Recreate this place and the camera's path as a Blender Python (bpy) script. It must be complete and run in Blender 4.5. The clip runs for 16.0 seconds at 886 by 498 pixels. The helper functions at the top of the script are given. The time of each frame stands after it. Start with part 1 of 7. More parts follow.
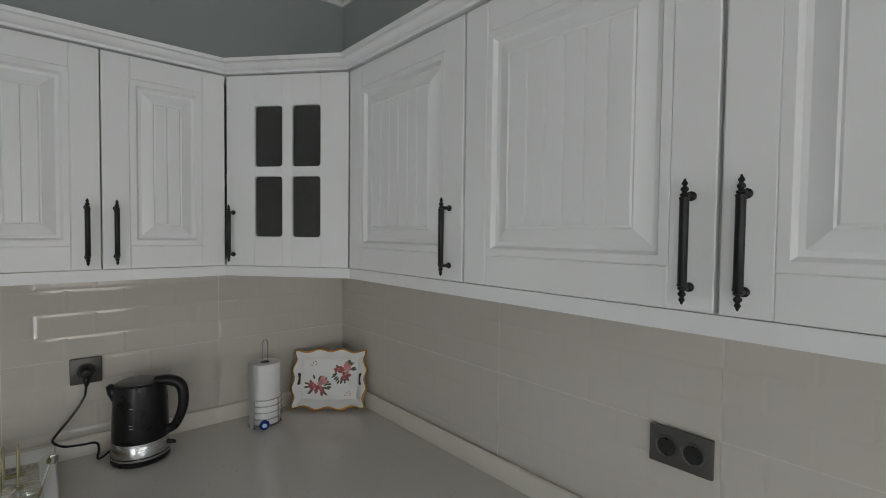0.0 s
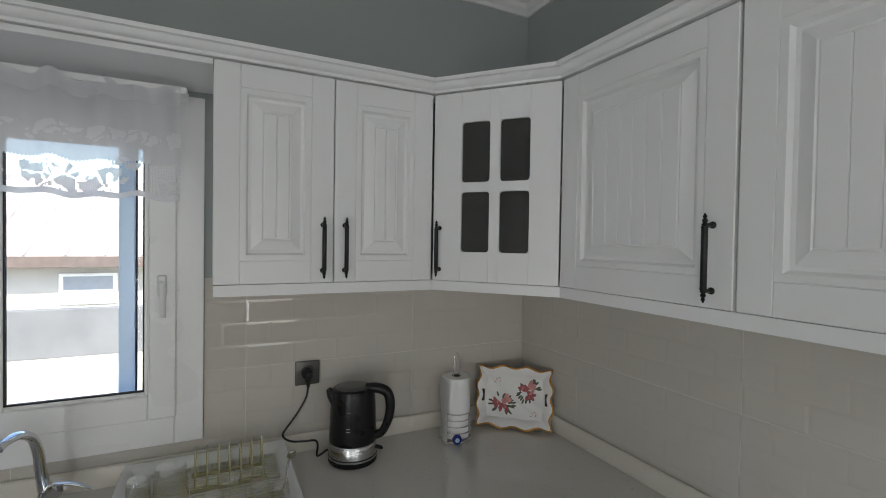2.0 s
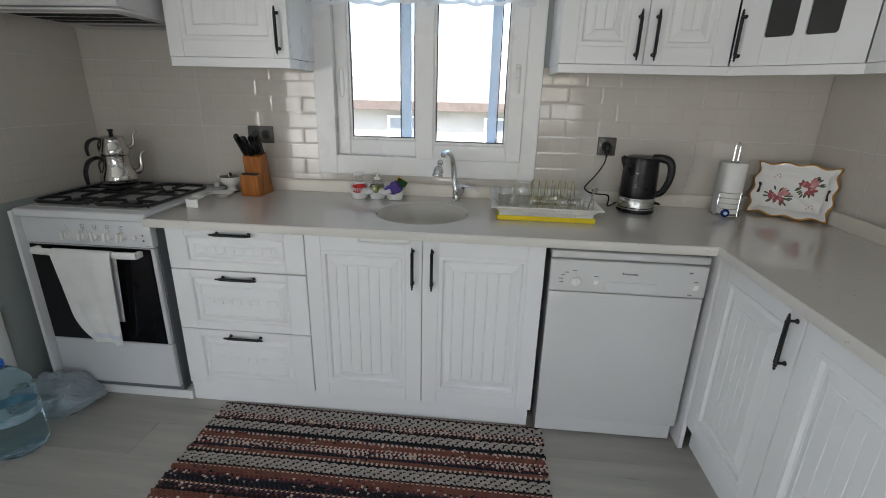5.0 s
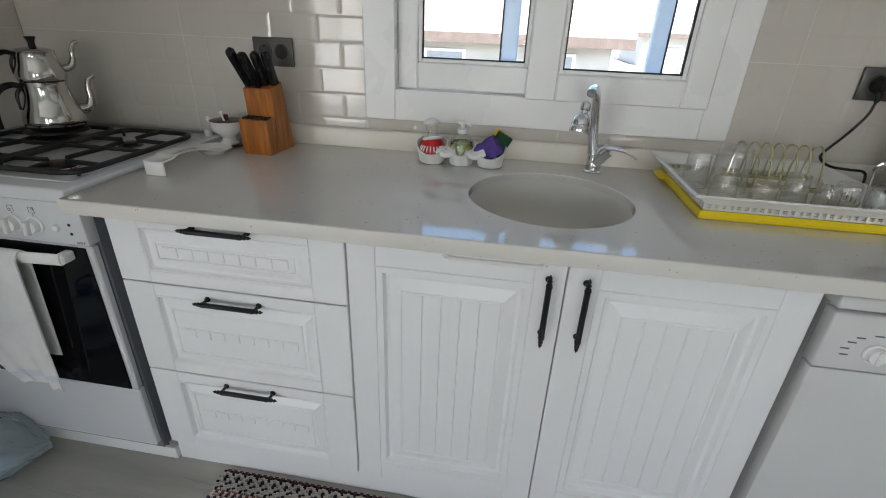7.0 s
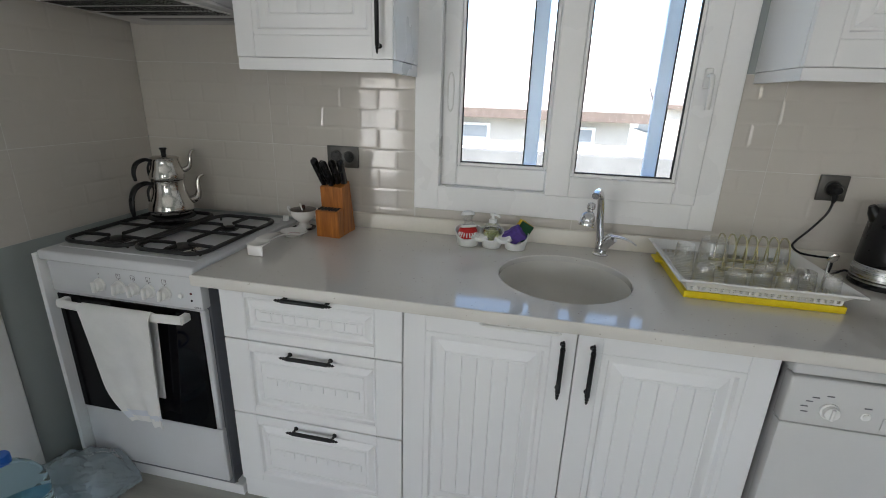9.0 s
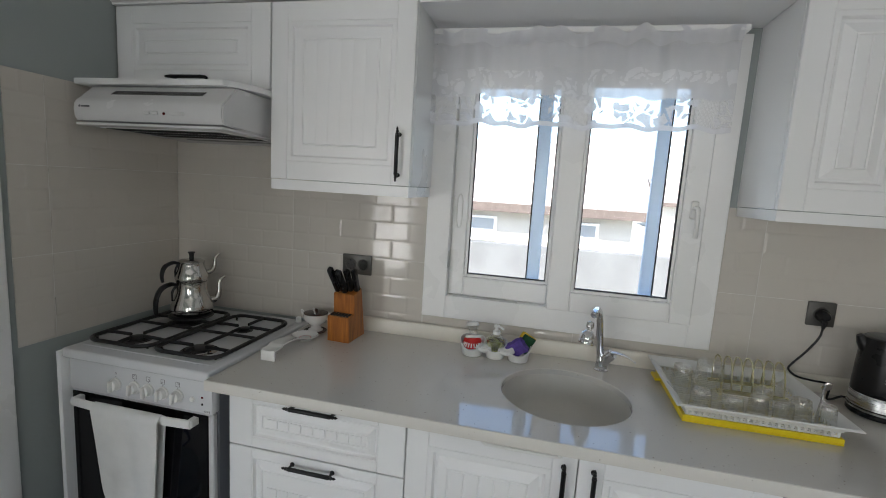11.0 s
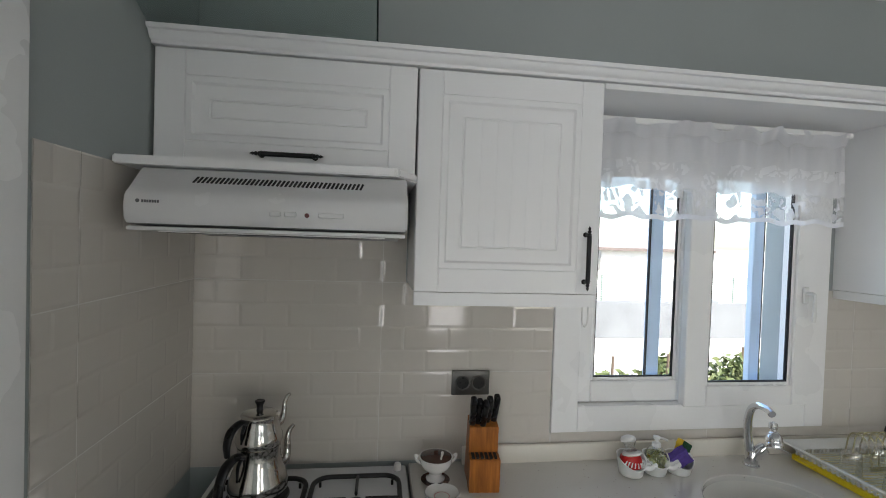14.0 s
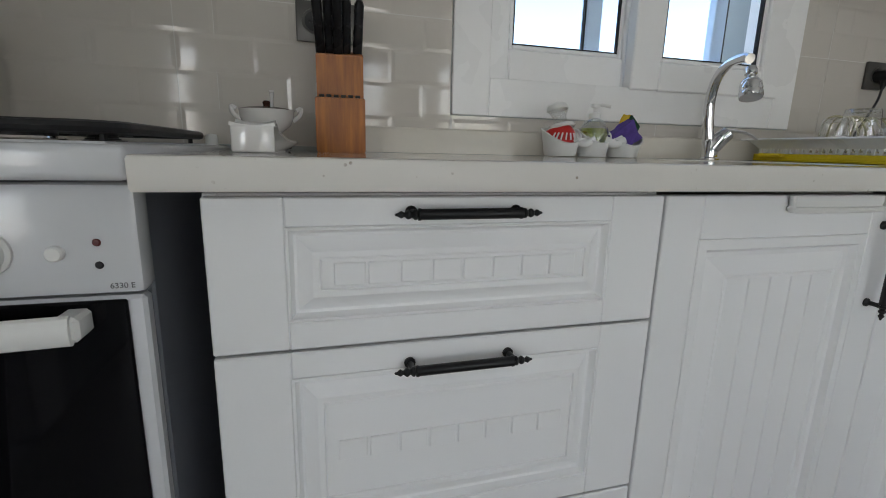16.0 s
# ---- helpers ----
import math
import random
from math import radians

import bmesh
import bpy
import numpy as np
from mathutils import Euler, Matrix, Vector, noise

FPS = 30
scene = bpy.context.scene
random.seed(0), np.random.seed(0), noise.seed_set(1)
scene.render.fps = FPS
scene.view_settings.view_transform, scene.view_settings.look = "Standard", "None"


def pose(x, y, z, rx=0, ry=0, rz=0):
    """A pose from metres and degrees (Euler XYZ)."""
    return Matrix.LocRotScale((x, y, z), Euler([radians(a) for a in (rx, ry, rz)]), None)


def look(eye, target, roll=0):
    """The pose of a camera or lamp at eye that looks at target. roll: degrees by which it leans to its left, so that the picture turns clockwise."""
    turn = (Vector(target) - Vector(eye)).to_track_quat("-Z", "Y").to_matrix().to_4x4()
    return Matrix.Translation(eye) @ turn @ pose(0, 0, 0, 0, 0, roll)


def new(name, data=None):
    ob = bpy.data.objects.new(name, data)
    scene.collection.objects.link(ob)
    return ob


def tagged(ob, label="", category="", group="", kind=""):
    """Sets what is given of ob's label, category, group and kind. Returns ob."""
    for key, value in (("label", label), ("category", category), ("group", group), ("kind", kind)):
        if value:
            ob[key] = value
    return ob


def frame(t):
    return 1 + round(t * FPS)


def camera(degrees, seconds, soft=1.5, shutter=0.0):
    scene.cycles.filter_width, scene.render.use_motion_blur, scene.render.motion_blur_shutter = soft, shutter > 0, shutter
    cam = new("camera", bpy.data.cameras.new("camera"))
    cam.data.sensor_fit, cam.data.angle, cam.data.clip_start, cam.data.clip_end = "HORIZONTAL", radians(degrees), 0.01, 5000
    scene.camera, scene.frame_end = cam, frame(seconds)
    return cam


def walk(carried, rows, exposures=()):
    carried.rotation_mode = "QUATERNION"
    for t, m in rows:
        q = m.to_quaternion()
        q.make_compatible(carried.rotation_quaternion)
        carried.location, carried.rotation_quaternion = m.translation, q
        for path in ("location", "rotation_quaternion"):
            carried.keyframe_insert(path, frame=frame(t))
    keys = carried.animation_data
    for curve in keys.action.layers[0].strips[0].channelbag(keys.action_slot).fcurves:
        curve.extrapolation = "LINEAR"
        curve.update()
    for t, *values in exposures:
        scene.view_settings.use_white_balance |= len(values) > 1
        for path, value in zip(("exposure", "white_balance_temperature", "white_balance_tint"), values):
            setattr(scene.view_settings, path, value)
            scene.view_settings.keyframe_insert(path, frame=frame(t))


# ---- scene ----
cam = camera(87.7, 16.0, soft=0.95)
METRES, EYE, TILT, LEAN, TURN = 5.52, 1.68, 0.0, 0.0, -41.3
ROWS = [
    (0.0, 0.0, 0.0, 0.0, 0.02, -1.98, -0.65),
    (0.5, -0.017, -0.0001, 0.0045, 1.78, -1.34, -0.55),
    (1.0, -0.0339, 0.02, 0.0098, 6.14, -0.38, -0.53),
    (1.5, -0.0479, 0.0246, 0.0073, 10.96, 0.13, -0.66),
    (2.0, -0.0507, 0.0059, 0.0035, 15.04, -1.09, -0.92),
    (2.5, -0.0384, -0.0345, -0.0079, 20.55, -3.18, -0.89),
    (3.0, -0.0196, -0.0613, -0.0172, 28.67, -6.93, -1.58),
    (3.5, -0.0089, -0.0915, -0.0336, 36.48, -11.14, -2.09),
    (4.0, -0.0038, -0.1092, -0.0402, 42.62, -14.94, -1.85),
    (4.5, -0.0027, -0.1189, -0.0405, 45.24, -16.85, -1.55),
    (5.0, -0.0117, -0.1153, -0.043, 46.74, -18.78, -1.32),
    (7.5, -0.1798, -0.0375, -0.0687, 51.32, -26.38, -2.1),
    (8.0, -0.1657, -0.0532, -0.0588, 52.19, -24.52, -1.87),
    (8.5, -0.1419, -0.0726, -0.0475, 52.92, -21.51, -1.61),
    (11.0, -0.1235, -0.0897, -0.0189, 54.62, -7.83, -3.49),
    (11.5, -0.1871, -0.0804, -0.0137, 50.98, -6.36, -3.68),
    (12.0, -0.2427, -0.0748, -0.0116, 47.78, -5.37, -3.22),
    (12.5, -0.2788, -0.1234, -0.0118, 43.84, -3.31, -2.8),
    (13.0, -0.2858, -0.172, 0.0027, 40.06, -1.86, -2.47),
    (13.5, -0.2903, -0.1957, 0.0073, 36.4, -0.53, -2.45),
    (14.0, -0.3081, -0.1885, 0.0064, 33.56, -1.28, -1.87),
    (14.5, -0.3142, -0.153, -0.0379, 31.15, -4.35, -1.69),
    (15.0, -0.3193, -0.1219, -0.0814, 29.14, -8.06, -1.48),
    (15.5, -0.3192, -0.1028, -0.1169, 27.52, -10.65, -1.36),
    (16.0, -0.3196, -0.0978, -0.1339, 25.61, -12.2, -1.38),
]
EXPOSURES = [(0.0, 2.13), (2.0, 2.1), (3.0, 2.1), (4.0, 2.19), (5.0, 2.4), (7.5, 2.54), (8.5, 2.45), (11.0, 2.37), (12.5, 2.3), (14.0, 2.47), (15.0, 2.33), (16.0, 2.24)]
walk(cam, [(t, pose(0, 0, EYE, TILT, LEAN, TURN) @ pose(METRES * x, METRES * y, METRES * z, 90 + pitch, roll, yaw)) for t, x, y, z, yaw, pitch, roll in ROWS], exposures=EXPOSURES)

# light: bright clear day outside, daylight through the kitchen window and the windows behind, plus two added fill lamps
world = bpy.data.worlds.new("sky")
scene.world = world
world.use_nodes = True
wn = world.node_tree.nodes
sky = wn.new("ShaderNodeTexSky")
sky.sky_type = "NISHITA"
sky.sun_disc = False
sky.sun_elevation = radians(52)
sky.sun_rotation = radians(155)
sky.air_density, sky.dust_density = 1.0, 1.5
wn["Background"].inputs["Strength"].default_value = 0.11
world.node_tree.links.new(sky.outputs[0], wn["Background"].inputs["Color"])

sun = new("sun", bpy.data.lights.new("sun", "SUN"))
sun.data.energy, sun.data.angle, sun.data.color = 2.8, radians(0.5), (1.0, 0.95, 0.88)
sun.matrix_basis = look((-1.2, -9.0, 14.0), (0.0, 2.0, 0.0))


def window_light(name, centre, target, sx, sz, watts, colour):
    """An area lamp for sky light coming in through a window opening; also used for added fill."""
    ob = new(name, bpy.data.lights.new(name, "AREA"))
    ob.data.shape, ob.data.size, ob.data.size_y = "RECTANGLE", sx, sz
    ob.data.energy, ob.data.color = watts, colour
    ob.matrix_basis = look(centre, target)
    return ob


window_light("rear_window_light_a", (-3.45, -3.28, 1.15), (-3.45, 0.0, 1.9), 0.94, 1.86, 7.8, (1.0, 0.985, 0.99))
window_light("rear_window_light_b", (-0.975, -3.28, 1.2), (-0.975, 0.0, 2.1), 0.52, 1.70, 3.0, (1.0, 0.985, 0.99))
# added fill behind an assumed third window, tilted up to brighten the upper parts
window_light("rear_fill_light", (0.45, -3.26, 1.5), (0.45, 0.0, 2.9), 0.86, 1.10, 1.6, (1.0, 0.985, 0.99))
# added fill from an unseen, assumed source in the west, for the right cabinets
window_light("west_fill_light", (-4.36, -1.9, 1.1), (0.0, -0.9, 1.1), 1.36, 1.94, 3.4, (1.0, 0.985, 0.99))

# ---------------------------------------------------------------- materials


def material(name, colour, rough=0.5, metal=0.0, vary=0.06, scale=6.0, fine=90.0, bump=0.0, coat=0.0,
             transmission=0.0, alpha=1.0, ior=1.45, per_piece=0.0, stretch=(1, 1, 1), second=None, amount=0.5, rough_vary=0.08):
    """Principled surface with broad stains, fine grain, uneven gloss and fine relief."""
    m = bpy.data.materials.new(name)
    m.use_nodes = True
    n, l = m.node_tree.nodes, m.node_tree.links
    b = n["Principled BSDF"]
    tc, mp = n.new("ShaderNodeTexCoord"), n.new("ShaderNodeMapping")
    mp.inputs["Scale"].default_value = stretch
    l.new(tc.outputs["Object"], mp.inputs["Vector"])
    broad, grain = n.new("ShaderNodeTexNoise"), n.new("ShaderNodeTexNoise")
    broad.inputs["Scale"].default_value, broad.inputs["Detail"].default_value = scale, 4
    grain.inputs["Scale"].default_value, grain.inputs["Detail"].default_value = fine, 5
    for q in (broad, grain):
        l.new(mp.outputs[0], q.inputs["Vector"])
    ramp = n.new("ShaderNodeMix")
    ramp.data_type = "RGBA"
    c = Vector(colour)
    lo, hi = c * (1 - vary), c * (1 + vary)
    if second:
        lo = c.lerp(Vector(second), amount)
        hi = c
    ramp.inputs[6].default_value, ramp.inputs[7].default_value = (*lo, 1), (*hi, 1)
    sharpen = n.new("ShaderNodeMapRange")
    sharpen.inputs[1].default_value, sharpen.inputs[2].default_value = 0.3, 0.7
    l.new(broad.outputs[0], sharpen.inputs[0])
    l.new(sharpen.outputs[0], ramp.inputs[0])
    hsv = n.new("ShaderNodeHueSaturation")
    l.new(ramp.outputs[2], hsv.inputs["Color"])
    val = n.new("ShaderNodeMapRange")
    val.inputs[3].default_value, val.inputs[4].default_value = 1 - vary * 0.7, 1 + vary * 0.7
    l.new(grain.outputs[0], val.inputs[0])
    if per_piece:
        info, pr, mul = n.new("ShaderNodeObjectInfo"), n.new("ShaderNodeMapRange"), n.new("ShaderNodeMath")
        pr.inputs[3].default_value, pr.inputs[4].default_value = 1 - per_piece, 1 + per_piece
        l.new(info.outputs["Random"], pr.inputs[0])
        mul.operation = "MULTIPLY"
        l.new(val.outputs[0], mul.inputs[0])
        l.new(pr.outputs[0], mul.inputs[1])
        l.new(mul.outputs[0], hsv.inputs["Value"])
    else:
        l.new(val.outputs[0], hsv.inputs["Value"])
    l.new(hsv.outputs[0], b.inputs["Base Color"])
    rr = n.new("ShaderNodeMapRange")
    rr.inputs[3].default_value, rr.inputs[4].default_value = max(0.0, rough - rough_vary), min(1.0, rough + rough_vary)
    l.new(broad.outputs[0], rr.inputs[0])
    l.new(rr.outputs[0], b.inputs["Roughness"])
    b.inputs["Metallic"].default_value = metal
    b.inputs["IOR"].default_value = ior
    b.inputs["Coat Weight"].default_value = coat
    b.inputs["Coat Roughness"].default_value = 0.06
    b.inputs["Transmission Weight"].default_value = transmission
    b.inputs["Alpha"].default_value = alpha
    if bump:
        bp = n.new("ShaderNodeBump")
        bp.inputs["Strength"].default_value, bp.inputs["Distance"].default_value = bump, 0.002
        l.new(grain.outputs[0], bp.inputs["Height"])
        l.new(bp.outputs[0], b.inputs["Normal"])
    return m


WHITE_FOIL = material("white_satin_foil", (0.83, 0.835, 0.84), 0.30, vary=0.015, scale=2.5, fine=260, bump=0.03)
WHITE_PVC = material("white_pvc", (0.88, 0.88, 0.875), 0.28, vary=0.02, scale=3)
WHITE_ENAMEL = material("white_enamel", (0.66, 0.67, 0.69), 0.16, vary=0.02, scale=4)
WHITE_PLASTIC = material("white_plastic", (0.8, 0.8, 0.78), 0.3, vary=0.02)
HOOD_WHITE = material("hood_white_paint", (0.66, 0.66, 0.665), 0.25, vary=0.025)
WALL_GREY = material("grey_wall_paint", (0.335, 0.368, 0.362), 0.62, vary=0.04, scale=1.3, fine=240, bump=0.12)
CEILING_WHITE = material("ceiling_paint", (0.78, 0.78, 0.77), 0.8, vary=0.03, scale=1.5, fine=200, bump=0.1)
TILE = material("glazed_ceramic", (0.60, 0.565, 0.515), 0.085, vary=0.02, scale=3, fine=30, bump=0.015, coat=0.08, per_piece=0.02, rough_vary=0.03)
GROUT = material("tile_grout", (0.66, 0.645, 0.61), 0.85, vary=0.08, scale=20)
BLACK_METAL = material("matt_black_metal", (0.012, 0.012, 0.013), 0.38, metal=0.3, vary=0.2, scale=30)
BLACK_IRON = material("enamelled_iron", (0.013, 0.013, 0.014), 0.42, vary=0.25, scale=25, fine=180, bump=0.2)
BLACK_PLASTIC = material("black_plastic", (0.011, 0.011, 0.012), 0.28, vary=0.15, scale=15, ior=1.36)
DARK_GLASS = material("black_oven_glass", (0.004, 0.004, 0.005), 0.05, vary=0.1, ior=1.3)
CHROME = material("chrome", (0.72, 0.72, 0.73), 0.07, metal=1.0, vary=0.03, rough_vary=0.04)
STEEL = material("polished_steel", (0.56, 0.54, 0.51), 0.13, metal=1.0, vary=0.06, scale=18, rough_vary=0.07)
BRUSHED = material("brushed_steel", (0.5, 0.5, 0.5), 0.28, metal=1.0, vary=0.08, stretch=(1, 1, 40))
WOOD = material("beech_block", (0.50, 0.175, 0.030), 0.36, vary=0.16, scale=8, fine=60, stretch=(10, 10, 0.9), second=(0.13, 0.036, 0.008), amount=0.7, bump=0.08)
SOCKET_GREY = material("anthracite_plastic", (0.10, 0.097, 0.09), 0.32, metal=0.35, vary=0.05)
# darker plastic that paints the shade of the outlets' recess on flat discs
SOCKET_SHADE = material("socket_recess_shade", (0.022, 0.022, 0.022), 0.45, vary=0.05)
RED = material("red_plastic", (0.55, 0.02, 0.018), 0.3, vary=0.08)
DARK_RED = material("dim_red_lamp", (0.10, 0.018, 0.018), 0.25)
DW_WHITE = material("dishwasher_enamel", (0.63, 0.63, 0.625), 0.2, vary=0.02, scale=3)
PURPLE = material("purple_sponge", (0.10, 0.06, 0.28), 0.9, vary=0.2, scale=60, fine=400, bump=0.6)
GREEN_PAD = material("green_scourer", (0.015, 0.07, 0.03), 0.95, vary=0.3, fine=500, bump=0.8)
YELLOW_SPONGE = material("yellow_foam", (0.75, 0.5, 0.04), 0.9, vary=0.1, fine=300, bump=0.5)
YELLOW = material("yellow_plastic", (0.86, 0.66, 0.02), 0.35, vary=0.04)
YELLOW_CLEAR = material("yellowish_clear_plastic", (0.84, 0.80, 0.52), 0.22, vary=0.05, transmission=0.6)
PAPER = material("tissue_paper", (0.83, 0.83, 0.82), 0.9, vary=0.03, fine=220, bump=0.4)
CERAMIC = material("white_porcelain", (0.82, 0.81, 0.79), 0.1, vary=0.02, coat=0.3)
BROWN_LID = material("brown_glazed", (0.06, 0.025, 0.018), 0.2, vary=0.15)
TEXTILE = material("white_terry", (0.80, 0.80, 0.79), 0.95, vary=0.05, scale=12, fine=600, bump=0.8)
TEXTILE_STRIPE = material("pale_blue_band", (0.66, 0.69, 0.75), 0.95, vary=0.05, fine=600, bump=0.6)
GOLD = material("gilded_rim", (0.50, 0.25, 0.045), 0.35, metal=0.3, vary=0.25, scale=14, second=(0.22, 0.09, 0.02), amount=0.5)
ROSE = material("rose_print", (0.36, 0.085, 0.09), 0.4, vary=0.2, scale=60)
ROSE_PALE = material("pale_rose_print", (0.58, 0.25, 0.24), 0.4, vary=0.2, scale=60)
LEAF_PRINT = material("leaf_print", (0.085, 0.105, 0.06), 0.4, vary=0.2, scale=60)
BLUE_GLASS = material("cobalt_glass", (0.008, 0.02, 0.20), 0.08, vary=0.1)
PALE_BLUE = material("pale_blue_dot", (0.45, 0.65, 0.8), 0.2)
# near-black that paints the shade inside slots; they are solid inlays, not holes
CAVITY_SHADE = material("cavity_shade", (0.03, 0.03, 0.03), 0.9, vary=0.1)
BARK = material("bush_bark", (0.10, 0.07, 0.05), 0.9)
# light blue of reflected daylight is painted into this aluminium
SKYLIT_STILE = material("skylit_aluminium", (0.50, 0.63, 0.80), 0.4, metal=0.2, vary=0.05)
RUBBER = material("black_gasket", (0.02, 0.02, 0.022), 0.7)
PRINT_GREY = material("grey_print", (0.12, 0.12, 0.13), 0.5)
ROOF_TILE = material("faded_roof", (0.31, 0.275, 0.265), 0.8, vary=0.12, scale=3, fine=20)
RENDER_WALL = material("pale_render", (0.50, 0.485, 0.455), 0.85, vary=0.08, scale=1.0, fine=30)
CONCRETE = material("garden_wall_concrete", (0.15, 0.155, 0.16), 0.9, vary=0.12, scale=1.5, fine=30, bump=0.2)
EARTH = material("dry_ground", (0.40, 0.385, 0.35), 0.95, vary=0.2, scale=0.8, fine=12, second=(0.28, 0.28, 0.22), amount=0.6)
HEDGE = material("hedge_leaves", (0.12, 0.135, 0.05), 0.7, vary=0.4, scale=4, second=(0.04, 0.07, 0.02), amount=0.7)
CAP_BLUE = material("blue_cap", (0.015, 0.12, 0.5), 0.35)
DARK_PANE = material("far_window_pane", (0.34, 0.37, 0.40), 0.15)
FENCE_GREEN = material("faded_green_wire", (0.16, 0.20, 0.17), 0.7, vary=0.1)
FASCIA = material("brown_eaves_board", (0.12, 0.095, 0.085), 0.7, vary=0.15)
# grey enamel, with the worktop overhang's shade in the gap put into the colour
SHADED_COOKER_SIDE = material("shaded_grey_enamel", (0.17, 0.18, 0.205), 0.35, vary=0.05)


def clear(name, colour, rough=0.0, ior=1.45):
    m = bpy.data.materials.new(name)
    m.use_nodes = True
    b = m.node_tree.nodes["Principled BSDF"]
    b.inputs["Base Color"].default_value = (*colour, 1)
    b.inputs["Roughness"].default_value = rough
    b.inputs["Transmission Weight"].default_value = 1.0
    b.inputs["IOR"].default_value = ior
    return m


WINDOW_GLASS = clear("window_glass", (0.97, 0.985, 0.98), 0.0, 1.1)


def thin_glass(name, tint):
    """Thin-walled clear glass: seen through, with a glossy skin."""
    m = bpy.data.materials.new(name)
    m.use_nodes = True
    n, l = m.node_tree.nodes, m.node_tree.links
    tr, gl, mix, fr = n.new("ShaderNodeBsdfTransparent"), n.new("ShaderNodeBsdfGlossy"), n.new("ShaderNodeMixShader"), n.new("ShaderNodeLayerWeight")
    tr.inputs[0].default_value = (*tint, 1)
    gl.inputs["Roughness"].default_value = 0.03
    fr.inputs["Blend"].default_value = 0.3
    amount = n.new("ShaderNodeMapRange")
    amount.inputs[3].default_value, amount.inputs[4].default_value = 0.10, 0.85
    l.new(fr.outputs["Facing"], amount.inputs[0])
    l.new(amount.outputs[0], mix.inputs[0])
    l.new(tr.outputs[0], mix.inputs[1])
    l.new(gl.outputs[0], mix.inputs[2])
    l.new(mix.outputs[0], n["Material Output"].inputs["Surface"])
    return m


GLASS = thin_glass("drinking_glass", (0.985, 0.99, 0.985))
LID_GLASS = clear("glass_plate", (0.80, 0.88, 0.86), 0.0, 1.05)
PET = clear("pet_bottle", (0.62, 0.82, 0.90), 0.05, 1.12)
SOAP = clear("soap_liquid", (0.75, 0.8, 0.25), 0.05, 1.3)


def wet_stone(name="pale_quartz", rough=0.09, coat=0.6):
    """Pale speckled quartz worktop, polished."""
    m = material(name, (0.66, 0.64, 0.60), rough, vary=0.02, scale=2.5, fine=140, coat=coat, rough_vary=0.04)
    n, l = m.node_tree.nodes, m.node_tree.links
    b = n["Principled BSDF"]
    v, ramp, mix = n.new("ShaderNodeTexVoronoi"), n.new("ShaderNodeMapRange"), n.new("ShaderNodeMix")
    v.inputs["Scale"].default_value = 70
    tc = n["Texture Coordinate"]
    l.new(tc.outputs["Object"], v.inputs["Vector"])
    ramp.inputs[1].default_value, ramp.inputs[2].default_value = 0.10, 0.16
    ramp.inputs[3].default_value, ramp.inputs[4].default_value = 0.75, 0.0
    l.new(v.outputs["Distance"], ramp.inputs[0])
    mix.data_type = "RGBA"
    old = b.inputs["Base Color"].links[0].from_socket
    l.new(old, mix.inputs[6])
    mix.inputs[7].default_value = (0.22, 0.17, 0.12, 1)
    sparse, pick, mul = n.new("ShaderNodeTexNoise"), n.new("ShaderNodeMapRange"), n.new("ShaderNodeMath")
    sparse.inputs["Scale"].default_value = 40
    l.new(tc.outputs["Object"], sparse.inputs["Vector"])
    pick.inputs[1].default_value, pick.inputs[2].default_value = 0.52, 0.6
    l.new(sparse.outputs[0], pick.inputs[0])
    mul.operation = "MULTIPLY"
    l.new(ramp.outputs[0], mul.inputs[0])
    l.new(pick.outputs[0], mul.inputs[1])
    l.new(mul.outputs[0], mix.inputs[0])
    l.new(mix.outputs[2], b.inputs["Base Color"])
    return m


QUARTZ = wet_stone()
QUARTZ_EDGE = wet_stone("honed_quartz_edge", 0.42, 0.0)
SINK_STONE = material("moulded_sink", (0.68, 0.655, 0.60), 0.3, vary=0.03, scale=4)
UPSTAND = material("cream_upstand", (0.74, 0.70, 0.62), 0.25, vary=0.03)


def laminate():
    """Light grey washed-oak laminate with soft streaks along x."""
    m = material("grey_oak_laminate", (0.45, 0.44, 0.40), 0.30, vary=0.10, scale=2.6, fine=26, stretch=(0.5, 5.5, 1), per_piece=0.05, second=(0.31, 0.305, 0.28), amount=0.75)
    return m


LAMINATE = laminate()


